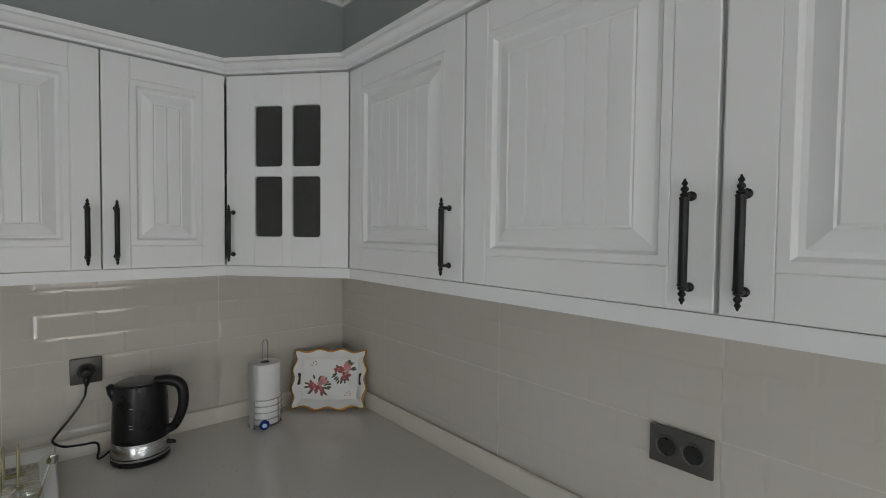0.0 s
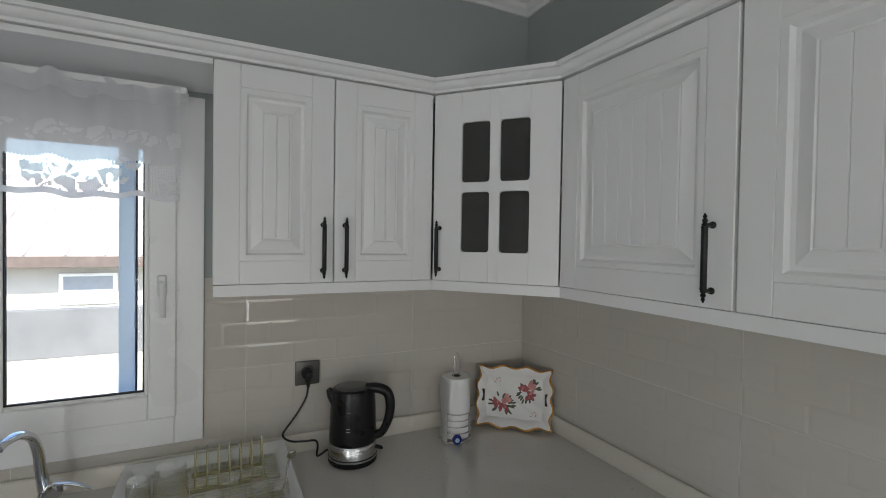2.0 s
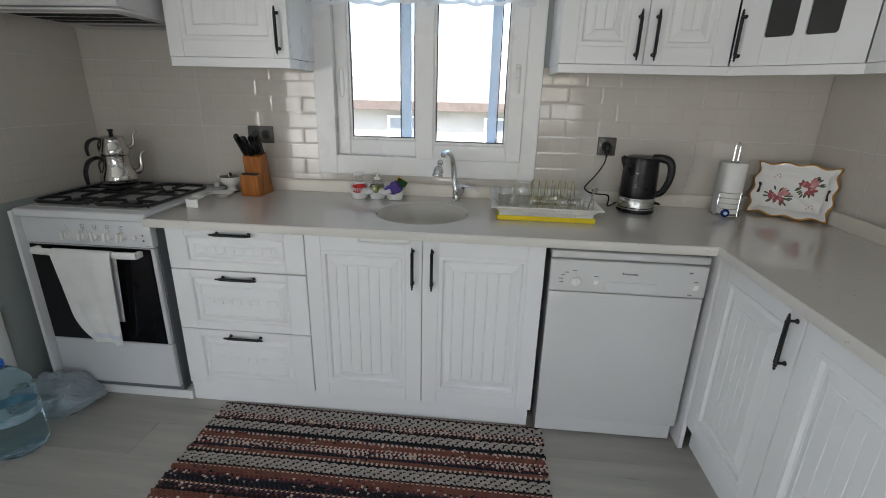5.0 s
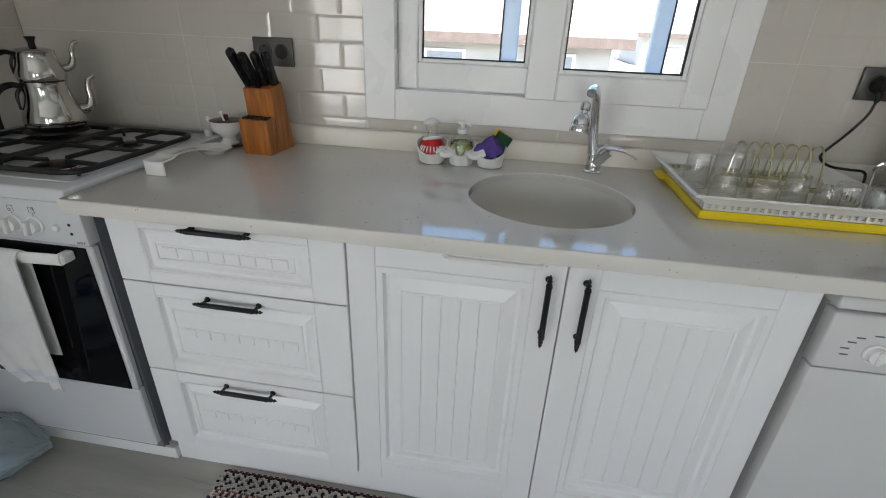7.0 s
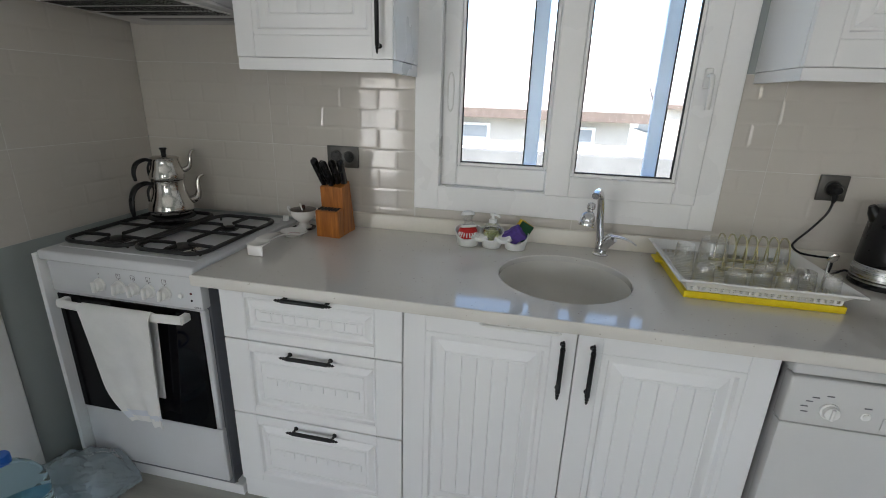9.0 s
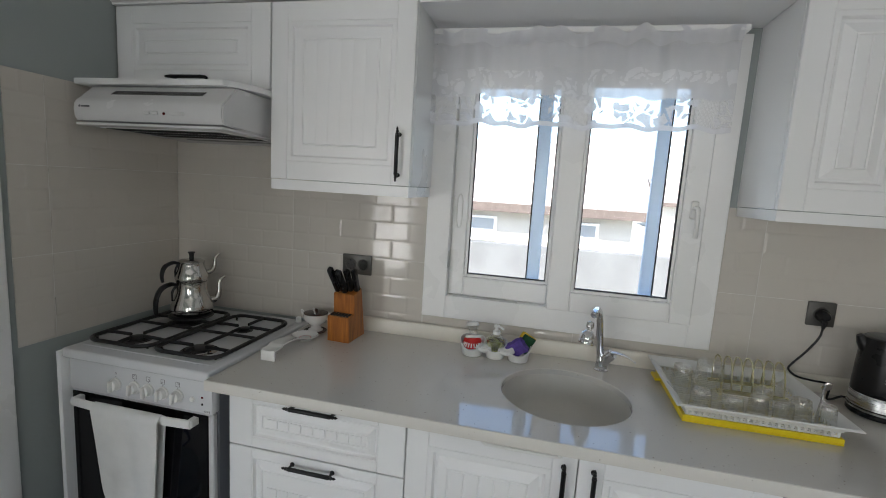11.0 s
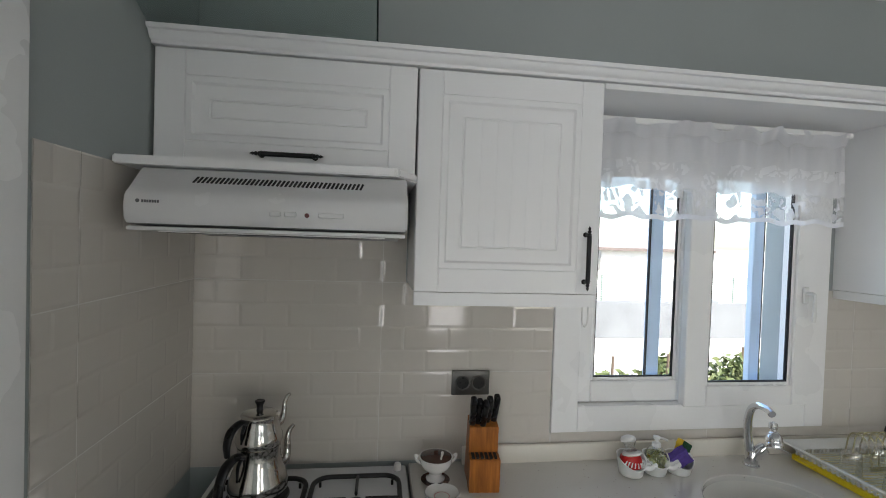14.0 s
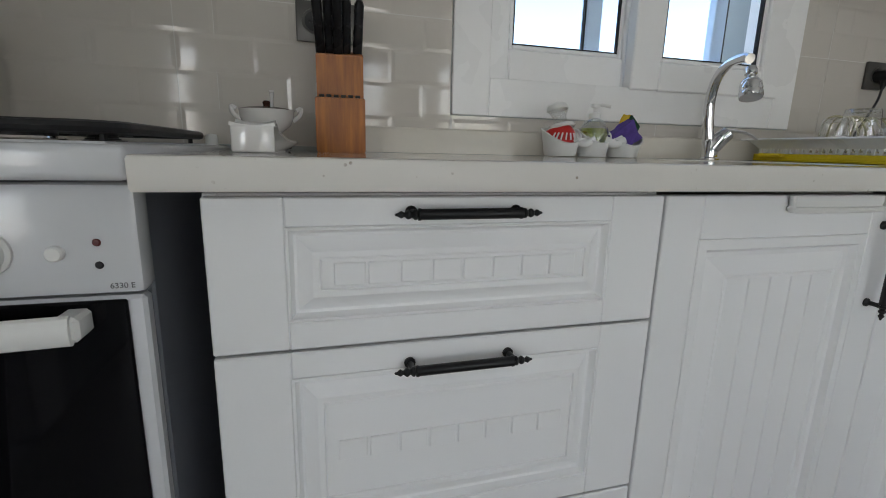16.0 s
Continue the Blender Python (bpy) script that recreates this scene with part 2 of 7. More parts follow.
def lace():
    """Sheer white voile with solid flower motifs and an open band near the scalloped hem."""
    m = bpy.data.materials.new("white_lace")
    m.use_nodes = True
    n, l = m.node_tree.nodes, m.node_tree.links
    b = n["Principled BSDF"]
    b.inputs["Base Color"].default_value = (0.86, 0.86, 0.87, 1)
    b.inputs["Roughness"].default_value = 0.9
    out = n["Material Output"]
    trans, mix1, tr, mix2 = n.new("ShaderNodeBsdfTranslucent"), n.new("ShaderNodeMixShader"), n.new("ShaderNodeBsdfTransparent"), n.new("ShaderNodeMixShader")
    trans.inputs[0].default_value = (0.85, 0.85, 0.88, 1)
    mix1.inputs[0].default_value = 0.58
    l.new(b.outputs[0], mix1.inputs[1])
    l.new(trans.outputs[0], mix1.inputs[2])
    l.new(tr.outputs[0], mix2.inputs[1])
    l.new(mix1.outputs[0], mix2.inputs[2])
    uv, sep = n.new("ShaderNodeUVMap"), n.new("ShaderNodeSeparateXYZ")
    uv.uv_map = "UVMap"
    l.new(uv.outputs[0], sep.inputs[0])

    def math_node(op, a, c, clamp=False):
        q = n.new("ShaderNodeMath")
        q.operation, q.use_clamp = op, clamp
        for i, s in enumerate((a, c)):
            if isinstance(s, (int, float)):
                q.inputs[i].default_value = s
            elif s is not None:
                l.new(s, q.inputs[i])
        return q.outputs[0]

    # motifs: blotches pixelled to the net's mesh
    snap = n.new("ShaderNodeVectorMath")
    snap.operation = "SNAP"
    snap.inputs[1].default_value = (0.004, 0.004, 0.004)
    l.new(uv.outputs[0], snap.inputs[0])
    wob = n.new("ShaderNodeTexNoise")
    wob.inputs["Scale"].default_value, wob.inputs["Detail"].default_value = 13, 2
    l.new(snap.outputs[0], wob.inputs["Vector"])
    vor = n.new("ShaderNodeTexVoronoi")
    vor.feature = "DISTANCE_TO_EDGE"
    vor.inputs["Scale"].default_value = 22
    warp = n.new("ShaderNodeVectorMath")
    warp.operation = "MULTIPLY_ADD"
    warp.inputs[1].default_value = (0.06, 0.06, 0.0)
    l.new(wob.outputs["Color"], warp.inputs[0])
    l.new(snap.outputs[0], warp.inputs[2])
    l.new(warp.outputs[0], vor.inputs["Vector"])
    petals = math_node("MULTIPLY", math_node("LESS_THAN", wob.outputs[0], 0.50), math_node("GREATER_THAN", vor.outputs["Distance"], 0.07))
    # net threads
    net = math_node("MAXIMUM", math_node("LESS_THAN", math_node("FRACT", math_node("MULTIPLY", sep.outputs[0], 250.0), 0), 0.35),
                    math_node("LESS_THAN", math_node("FRACT", math_node("MULTIPLY", sep.outputs[1], 250.0), 0), 0.35))
    band = math_node("MULTIPLY", math_node("LESS_THAN", sep.outputs[1], 0.098), math_node("GREATER_THAN", sep.outputs[1], 0.016))
    header = math_node("GREATER_THAN", sep.outputs[1], 0.275)
    hem = math_node("LESS_THAN", sep.outputs[1], 0.016)
    sheer = math_node("ADD", 0.84, math_node("MULTIPLY", math_node("MULTIPLY", petals, math_node("LESS_THAN", sep.outputs[1], 0.19)), 0.12))
    opened = math_node("ADD", math_node("MULTIPLY", net, 0.16), math_node("MULTIPLY", petals, 0.80))
    cover = math_node("ADD", math_node("MULTIPLY", band, opened), math_node("MULTIPLY", math_node("SUBTRACT", 1.0, band), sheer))
    cover = math_node("MAXIMUM", cover, math_node("MULTIPLY", math_node("MAXIMUM", header, hem), 0.93), True)
    dots = math_node("LESS_THAN", math_node("FRACT", math_node("MULTIPLY", sep.outputs[0], 125.0), 0), 0.45)
    for level in (0.100, 0.190, 0.272):
        near = math_node("LESS_THAN", math_node("ABSOLUTE", math_node("SUBTRACT", sep.outputs[1], level), 0), 0.0022)
        gap = math_node("MULTIPLY", math_node("MULTIPLY", near, dots), math_node("GREATER_THAN", wob.outputs[0], 0.44))
        cover = math_node("MULTIPLY", cover, math_node("SUBTRACT", 1.0, math_node("MULTIPLY", gap, 0.85)))
    l.new(cover, mix2.inputs[0])
    l.new(mix2.outputs[0], out.inputs["Surface"])
    return m


LACE = lace()


def bag_material():
    m = bpy.data.materials.new("thin_polythene")
    m.use_nodes = True
    n, l = m.node_tree.nodes, m.node_tree.links
    b = n["Principled BSDF"]
    b.inputs["Base Color"].default_value = (0.42, 0.50, 0.55, 1)
    b.inputs["Roughness"].default_value = 0.25
    tr, mix = n.new("ShaderNodeBsdfTransparent"), n.new("ShaderNodeMixShader")
    mix.inputs[0].default_value = 0.5
    l.new(tr.outputs[0], mix.inputs[1])
    l.new(b.outputs[0], mix.inputs[2])
    l.new(mix.outputs[0], n["Material Output"].inputs["Surface"])
    return m


BAG = bag_material()


def smoked_glass():
    """Dark tinted cabinet glass, dimly seen through."""
    m = bpy.data.materials.new("smoked_glass")
    m.use_nodes = True
    n, l = m.node_tree.nodes, m.node_tree.links
    b = n["Principled BSDF"]
    b.inputs["Base Color"].default_value = (0.10, 0.102, 0.10, 1)
    b.inputs["Roughness"].default_value = 0.14
    tr, mix = n.new("ShaderNodeBsdfTransparent"), n.new("ShaderNodeMixShader")
    tr.inputs[0].default_value = (0.5, 0.48, 0.46, 1)
    mix.inputs[0].default_value = 0.55
    l.new(tr.outputs[0], mix.inputs[1])
    l.new(b.outputs[0], mix.inputs[2])
    l.new(mix.outputs[0], n["Material Output"].inputs["Surface"])
    return m


SMOKED = smoked_glass()

# ---------------------------------------------------------------- mesh helpers


def box(bm, x0, x1, y0, y1, z0, z1, c=0.0015, m=None, seg=1):
    """A box with chamfered or rounded edges."""
    t = bmesh.new()
    bmesh.ops.create_cube(t, size=1.0)
    for v in t.verts:
        v.co = Vector(((x0 + x1) / 2 + v.co.x * (x1 - x0), (y0 + y1) / 2 + v.co.y * (y1 - y0), (z0 + z1) / 2 + v.co.z * (z1 - z0)))
    if c:
        bmesh.ops.bevel(t, geom=list(t.edges), offset=c, segments=seg, affect="EDGES", profile=0.5)
    join(bm, t, m)


def join(bm, t, m=None):
    if m is not None:
        bmesh.ops.transform(t, matrix=m, verts=t.verts)
    me = bpy.data.meshes.new("tmp")
    t.to_mesh(me)
    t.free()
    bm.from_mesh(me)
    bpy.data.meshes.remove(me)


def lathe(bm, profile, seg=24, m=None, squash=(1, 1)):
    """Turned body round z from (radius, height) pairs; zero radii close it."""
    t = bmesh.new()
    rings = []
    for r, z in profile:
        if r < 1e-6:
            rings.append([t.verts.new((0, 0, z))])
        else:
            rings.append([t.verts.new((r * squash[0] * math.cos(2 * math.pi * k / seg), r * squash[1] * math.sin(2 * math.pi * k / seg), z)) for k in range(seg)])
    for a, b in zip(rings, rings[1:]):
        for k in range(seg):
            k2 = (k + 1) % seg
            if len(a) == 1 and len(b) == 1:
                continue
            if len(a) == 1:
                t.faces.new((a[0], b[k2], b[k]))
            elif len(b) == 1:
                t.faces.new((a[k], a[k2], b[0]))
            else:
                t.faces.new((a[k], a[k2], b[k2], b[k]))
    bmesh.ops.recalc_face_normals(t, faces=t.faces)
    join(bm, t, m)


def smooth_path(points, steps=6):
    """Catmull-Rom through the points."""
    p = [Vector(q) for q in points]
    p = [p[0] * 2 - p[1]] + p + [p[-1] * 2 - p[-2]]
    out = []
    for i in range(1, len(p) - 2):
        for s in range(steps):
            t = s / steps
            a, b, c, d = p[i - 1], p[i], p[i + 1], p[i + 2]
            out.append(0.5 * ((2 * b) + (c - a) * t + (2 * a - 5 * b + 4 * c - d) * t * t + (3 * b - a - 3 * c + d) * t ** 3))
    out.append(p[-2])
    return out


def tube(bm, points, radius, seg=10, m=None, flat=(1, 1)):
    """A round or oval bar along a path; radius is one number or one for each point."""
    t = bmesh.new()
    pts = [Vector(q) for q in points]
    n = len(pts)
    rad = [radius] * n if isinstance(radius, (int, float)) else [radius[min(len(radius) - 1, int(i * (len(radius) - 1) / max(1, n - 1)))] * (1 - (i * (len(radius) - 1) / max(1, n - 1)) % 1)
                                                              + radius[min(len(radius) - 1, int(i * (len(radius) - 1) / max(1, n - 1)) + 1)] * ((i * (len(radius) - 1) / max(1, n - 1)) % 1) for i in range(n)]
    up = None
    rings = []
    for i, q in enumerate(pts):
        d = (pts[min(i + 1, n - 1)] - pts[max(i - 1, 0)]).normalized()
        if up is None:
            up = Vector((0, 0, 1)) if abs(d.z) < 0.9 else Vector((0, 1, 0))
        side = d.cross(up).normalized()
        up = side.cross(d).normalized()
        rings.append([t.verts.new(q + (side * math.cos(2 * math.pi * k / seg) * flat[0] + up * math.sin(2 * math.pi * k / seg) * flat[1]) * rad[i]) for k in range(seg)])
    for a, b in zip(rings, rings[1:]):
        for k in range(seg):
            t.faces.new((a[k], a[(k + 1) % seg], b[(k + 1) % seg], b[k]))
    t.faces.new(rings[0])
    t.faces.new(rings[-1])
    bmesh.ops.recalc_face_normals(t, faces=t.faces)
    join(bm, t, m)


def sweep(bm, profile, path, closed=False):
    """A moulding: (out, up) profile carried along a flat path with mitred corners; out is to the path's right."""
    t = bmesh.new()
    pts = [Vector((x, y)) for x, y in path]
    n = len(pts)
    rings = []
    for i, p in enumerate(pts):
        if closed or 0 < i < n - 1:
            d0, d1 = (p - pts[i - 1]).normalized(), (pts[(i + 1) % n] - p).normalized()
        else:
            d0 = d1 = ((pts[1] - p) if i == 0 else (p - pts[i - 1])).normalized()
        n0, n1 = Vector((d0.y, -d0.x)), Vector((d1.y, -d1.x))
        mit = (n0 + n1).normalized()
        mit /= max(0.3, mit.dot(n0))
        rings.append([t.verts.new((p.x + mit.x * o, p.y + mit.y * o, u)) for o, u in profile])
    k = len(profile)
    for a, b in zip(rings, rings[1:] + ([rings[0]] if closed else [])):
        for j in range(k):
            t.faces.new((a[j], a[(j + 1) % k], b[(j + 1) % k], b[j]))
    if not closed:
        t.faces.new(rings[0])
        t.faces.new(rings[-1])
    bmesh.ops.recalc_face_normals(t, faces=t.faces)
    join(bm, t)


def plate(bm, outline, y0, y1, m=None):
    """A flat plate in x and z with the given outline, from y0 to y1."""
    t = bmesh.new()
    a = [t.verts.new((x, y0, z)) for x, z in outline]
    b = [t.verts.new((x, y1, z)) for x, z in outline]
    t.faces.new(a)
    t.faces.new(b)
    for i in range(len(a)):
        j = (i + 1) % len(a)
        t.faces.new((a[i], a[j], b[j], b[i]))
    bmesh.ops.recalc_face_normals(t, faces=t.faces)
    join(bm, t, m)


def mesh_of(name, bm, mat, angle=35):
    me = bpy.data.meshes.new(name)
    bm.to_mesh(me)
    bm.free()
    me.materials.append(mat)
    for p in me.polygons:
        p.use_smooth = True
    me.set_sharp_from_angle(angle=radians(angle))
    return me


def thing(name, at, label, category, group="", kind=""):
    """An empty at a thing's base, which holds its parts."""
    ob = new(name)
    ob.location = at
    ob.empty_display_size = 0.05
    return tagged(ob, label, category, group, kind)


def part(name, bm, mat, parent=None, label="", at=None, angle=35):
    """One mesh object under a thing or a part; its points are in world metres, or in its own where a pose is given."""
    me = bm if isinstance(bm, bpy.types.Mesh) else mesh_of(name, bm, mat, angle)
    ob = new(name, me)
    if parent is not None:
        ob.parent = parent
        if parent.type == "EMPTY":
            ob.matrix_parent_inverse = Matrix.Translation(parent.location).inverted()
        else:
            ob.matrix_parent_inverse = parent.matrix_basis.inverted()
    if at is not None:
        ob.matrix_basis = at
    return tagged(ob, label)


def solid(name, bm, mat, label, category, group="", kind="", at=None, angle=35):
    """A thing that is one mesh."""
    return tagged(part(name, bm, mat, None, "", at, angle), label, category, group, kind)


def B():
    return bmesh.new()


def one_box(*a, **k):
    bm = B()
    box(bm, *a, **k)
    return bm

# ---------------------------------------------------------------- the room
XL, XR, YW, YS, ZC = -2.56, 1.07, 1.93, -3.2, 2.80   # side walls, window wall, rear wall, ceiling
TOP = 0.93                                            # worktop
WX0, WX1, WZ0, WZ1 = -1.245, -0.295, 1.115, 2.06      # window opening

bm = B()
box(bm, XL - 0.136, XR + 0.216, -0.404, YW + 0.216, -0.7, -0.012, 0)
box(bm, -4.496, XR + 0.216, YS - 0.216, -0.404, -0.7, -0.012, 0)
floor = solid("floor", bm, GROUT, "light grey washed-oak laminate floor", "floor", kind="structure")
bm = B()
box(bm, XL - 0.14, XR + 0.22, -0.40, YW + 0.22, ZC, ZC + 0.2, 0)
box(bm, -4.5, XR + 0.22, YS - 0.22, -0.40, ZC, ZC + 0.2, 0)
solid("ceiling", bm, CEILING_WHITE, "plain white painted ceiling", "ceiling", kind="structure")

bm = B()
for a in ((XL - 0.3, WX0, -0.2, ZC), (WX1, XR + 0.3, -0.2, ZC), (WX0, WX1, -0.2, WZ0), (WX0, WX1, WZ1, ZC)):
    box(bm, a[0], a[1], YW, YW + 0.22, a[2], a[3], 0)
wall_back = solid("wall_north", bm, WALL_GREY, "grey painted wall with glazed tiles and a window", "wall", kind="structure")
bm = B()
box(bm, XR, XR + 0.22, YS - 0.22, YW, -0.2, ZC, 0)
wall_right = solid("wall_east", bm, WALL_GREY, "grey painted wall with glazed tiles over the worktop", "wall", kind="structure")
DY0, DY1, DZ = 0.22, 1.06, 2.02
YK, XK = -0.60, -4.3                                  # the room widens behind the kitchen
bm = B()
for a in ((YK, DY0, -0.2, ZC), (DY1, YW, -0.2, ZC), (DY0, DY1, DZ, ZC)):
    box(bm, XL - 0.14, XL, a[0], a[1], a[2], a[3], 0)
wall_left = solid("wall_west", bm, WALL_GREY, "grey painted wall with a tiled strip by the cooker", "wall", kind="structure")
bm = B()
box(bm, XK - 0.2, XL - 0.14, YK, YK + 0.2, -0.2, ZC, 0)
# the opening in this unseen wall is assumed, to go with the west fill lamp
for a in ((YS - 0.22, -2.6, -0.2, ZC), (-1.2, YK, -0.2, ZC), (-2.6, -1.2, -0.2, 0.1), (-2.6, -1.2, 2.1, ZC)):
    box(bm, XK - 0.2, XK, a[0], a[1], a[2], a[3], 0)
solid("wall_west_rear", bm, WALL_GREY, "grey painted wall of the wider rear room", "wall", kind="structure")
bm = B()
# the third opening is made up to go with the rear fill lamp
RW = ((-3.95, -2.95, 0.1, 2.1), (-1.25, -0.7, 0.3, 2.1), (0.0, 0.9, 0.9, 2.1))
xs = [XK - 0.2] + [v for w_ in RW for v in w_[:2]] + [XR + 0.22]
for a in range(0, 8, 2):
    box(bm, xs[a], xs[a + 1], YS - 0.22, YS, -0.2, ZC, 0)
for x0, x1, z0, z1 in RW:
    box(bm, x0, x1, YS - 0.22, YS, -0.2, z0, 0)
    box(bm, x0, x1, YS - 0.22, YS, z1, ZC, 0)
solid("wall_south", bm, WALL_GREY, "grey painted rear wall with three window openings", "wall", kind="structure")

# ceiling cornice: stepped plaster moulding
bm = B()
prof = [(0, 2.705), (0.012, 2.705), (0.016, 2.72), (0.03, 2.728), (0.036, 2.745), (0.06, 2.757), (0.075, 2.775), (0.095, 2.78), (0.1, 2.799), (0, 2.799)]
sweep(bm, prof, [(XK, YS), (XK, YK), (XL, YK), (XL, YW), (XR, YW), (XR, YS)], closed=True)
solid("cornice", bm, CEILING_WHITE, "white stepped plaster cornice along the ceiling", "cornice", kind="structure")

# door casing on the left wall and a plain leaf
bm = B()
box(bm, XL - 0.13, XL + 0.014, DY1 - 0.012, 1.198, 0, 2.20, 0.006, seg=3)
box(bm, XL - 0.13, XL + 0.014, DY0 - 0.16, DY0 + 0.012, 0, 2.20, 0.006, seg=3)
box(bm, XL - 0.128, XL + 0.012, DY0 + 0.012, DY1 - 0.012, DZ - 0.012, 2.198, 0.006, seg=3)
door = solid("door_1", bm, WHITE_PVC, "white door casing with a closed white door leaf", "door", kind="structure")
part("leaf", one_box(XL - 0.09, XL - 0.045, DY0 + 0.015, DY1 - 0.015, 0.008, DZ - 0.015, c=0.003), WHITE_PVC, door)

# ---------------------------------------------------------------- kitchen window
win = thing("window_1", (-0.78, YW, WZ0), "white plastic sliding kitchen window, closed", "window", kind="structure")
bm = B()
for a in ((-1.335, -1.237, 1.028, 2.15), (-0.305, -0.222, 1.028, 2.15), (-1.237, -0.305, 1.028, 1.122), (-1.237, -0.305, 2.05, 2.15)):
    box(bm, a[0], a[1], YW - 0.012, YW + 0.12, a[2], a[3], 0.002)
part("window_frame", bm, WHITE_PVC, win)


def sash(name, x0, x1, z0, z1, g0, g1, h0, h1, y0, y1):
    """A sliding sash: four profiles round a pane, a dark gasket and glass."""
    b = B()
    for a in ((x0, g0, z0, z1), (g1, x1, z0, z1), (g0, g1, z0, h0), (g0, g1, h1, z1)):
        box(b, a[0], a[1], y0, y1, a[2], a[3], 0.004)
    # glazing bead with a step
    for a in ((g0, g0 + 0.012, h0, h1), (g1 - 0.012, g1, h0, h1), (g0 + 0.012, g1 - 0.012, h0, h0 + 0.012), (g0 + 0.012, g1 - 0.012, h1 - 0.012, h1)):
        box(b, a[0], a[1], y0 + 0.008, y1 - 0.008, a[2], a[3], 0.003)
    s = part(name, b, WHITE_PVC, win)
    b = B()
    e = 0.012
    for a in ((g0 + e, g0 + e + 0.004, h0 + e, h1 - e), (g1 - e - 0.004, g1 - e, h0 + e, h1 - e), (g0 + e + 0.004, g1 - e - 0.004, h0 + e, h0 + e + 0.004), (g0 + e + 0.004, g1 - e - 0.004, h1 - e - 0.004, h1 - e)):
        box(b, a[0], a[1], y0 + 0.012, y1 - 0.012, a[2], a[3], 0)
    part("gasket", b, RUBBER, s)
    p = part("pane", one_box(g0 + 0.013, g1 - 0.013, (y0 + y1) / 2 - 0.003, (y0 + y1) / 2 + 0.003, h0 + 0.013, h1 - 0.013, c=0), WINDOW_GLASS, s)
    p.visible_shadow = False
    return s


left = sash("sash", -1.236, -0.80, 1.124, 2.05, -1.172, -0.826, 1.203, 1.985, YW + 0.025, YW + 0.06)
right = sash("sash", -0.826, -0.300, 1.116, 2.052, -0.737, -0.376, 1.193, 1.985, YW - 0.022, YW + 0.016)
# recessed pull of the left sash, lever of the right
bm = B()
ring = smooth_path([(-1.206, YW + 0.023, 1.405), (-1.196, YW + 0.023, 1.43), (-1.196, YW + 0.023, 1.52), (-1.206, YW + 0.023, 1.545), (-1.216, YW + 0.023, 1.52), (-1.216, YW + 0.023, 1.43), (-1.206, YW + 0.023, 1.405)])
tube(bm, ring, 0.003, 6)
part("pull", bm, WHITE_PLASTIC, left)
bm = B()
box(bm, -0.352, -0.326, YW - 0.032, YW - 0.022, 1.51, 1.575, 0.004)
tube(bm, smooth_path([(-0.339, YW - 0.03, 1.55), (-0.339, YW - 0.055, 1.552), (-0.336, YW - 0.062, 1.54), (-0.334, YW - 0.062, 1.47), (-0.334, YW - 0.06, 1.445)]), 0.009, 10, flat=(1, 0.7))
part("lever", bm, WHITE_PLASTIC, right)
# insect-screen and shutter rails outside the panes; the stiles' blue sky light is in their colour
bm = B()
for a, b in ((-0.915, -0.865), (-0.47, -0.425)):
    box(bm, a, b, YW + 0.085, YW + 0.115, 1.1, 2.07, 0.003)
part("screen_stile", bm, SKYLIT_STILE, win)
bm = B()
for a in (-0.920, -0.424):
    box(bm, a, a + 0.005, YW + 0.088, YW + 0.100, 1.1, 2.07, 0.001)
part("dark_rail", bm, RUBBER, win)
part("window_sill", one_box(WX0 - 0.05, WX1 + 0.05, YW + 0.12, YW + 0.3, 1.06, 1.10, c=0.003), CONCRETE, win)

for i, (x0, x1, z0, z1) in enumerate(RW):
    w = thing("window_%d" % (i + 2), ((x0 + x1) / 2, YS, z0), "white framed window in the unseen rear wall", "window", kind="structure")
    bm = B()
    xm = (x0 + x1) / 2
    for a in ((x0, x0 + 0.07, z0, z1), (x1 - 0.07, x1, z0, z1), (xm - 0.045, xm + 0.045, z0, z1), (x0, x1, z0, z0 + 0.07), (x0, x1, z1 - 0.07, z1)):
        box(bm, a[0], a[1], YS - 0.10, YS - 0.04, a[2], a[3], 0.003)
    part("window_frame", bm, WHITE_PVC, w)

# ---------------------------------------------------------------- cabinet parts


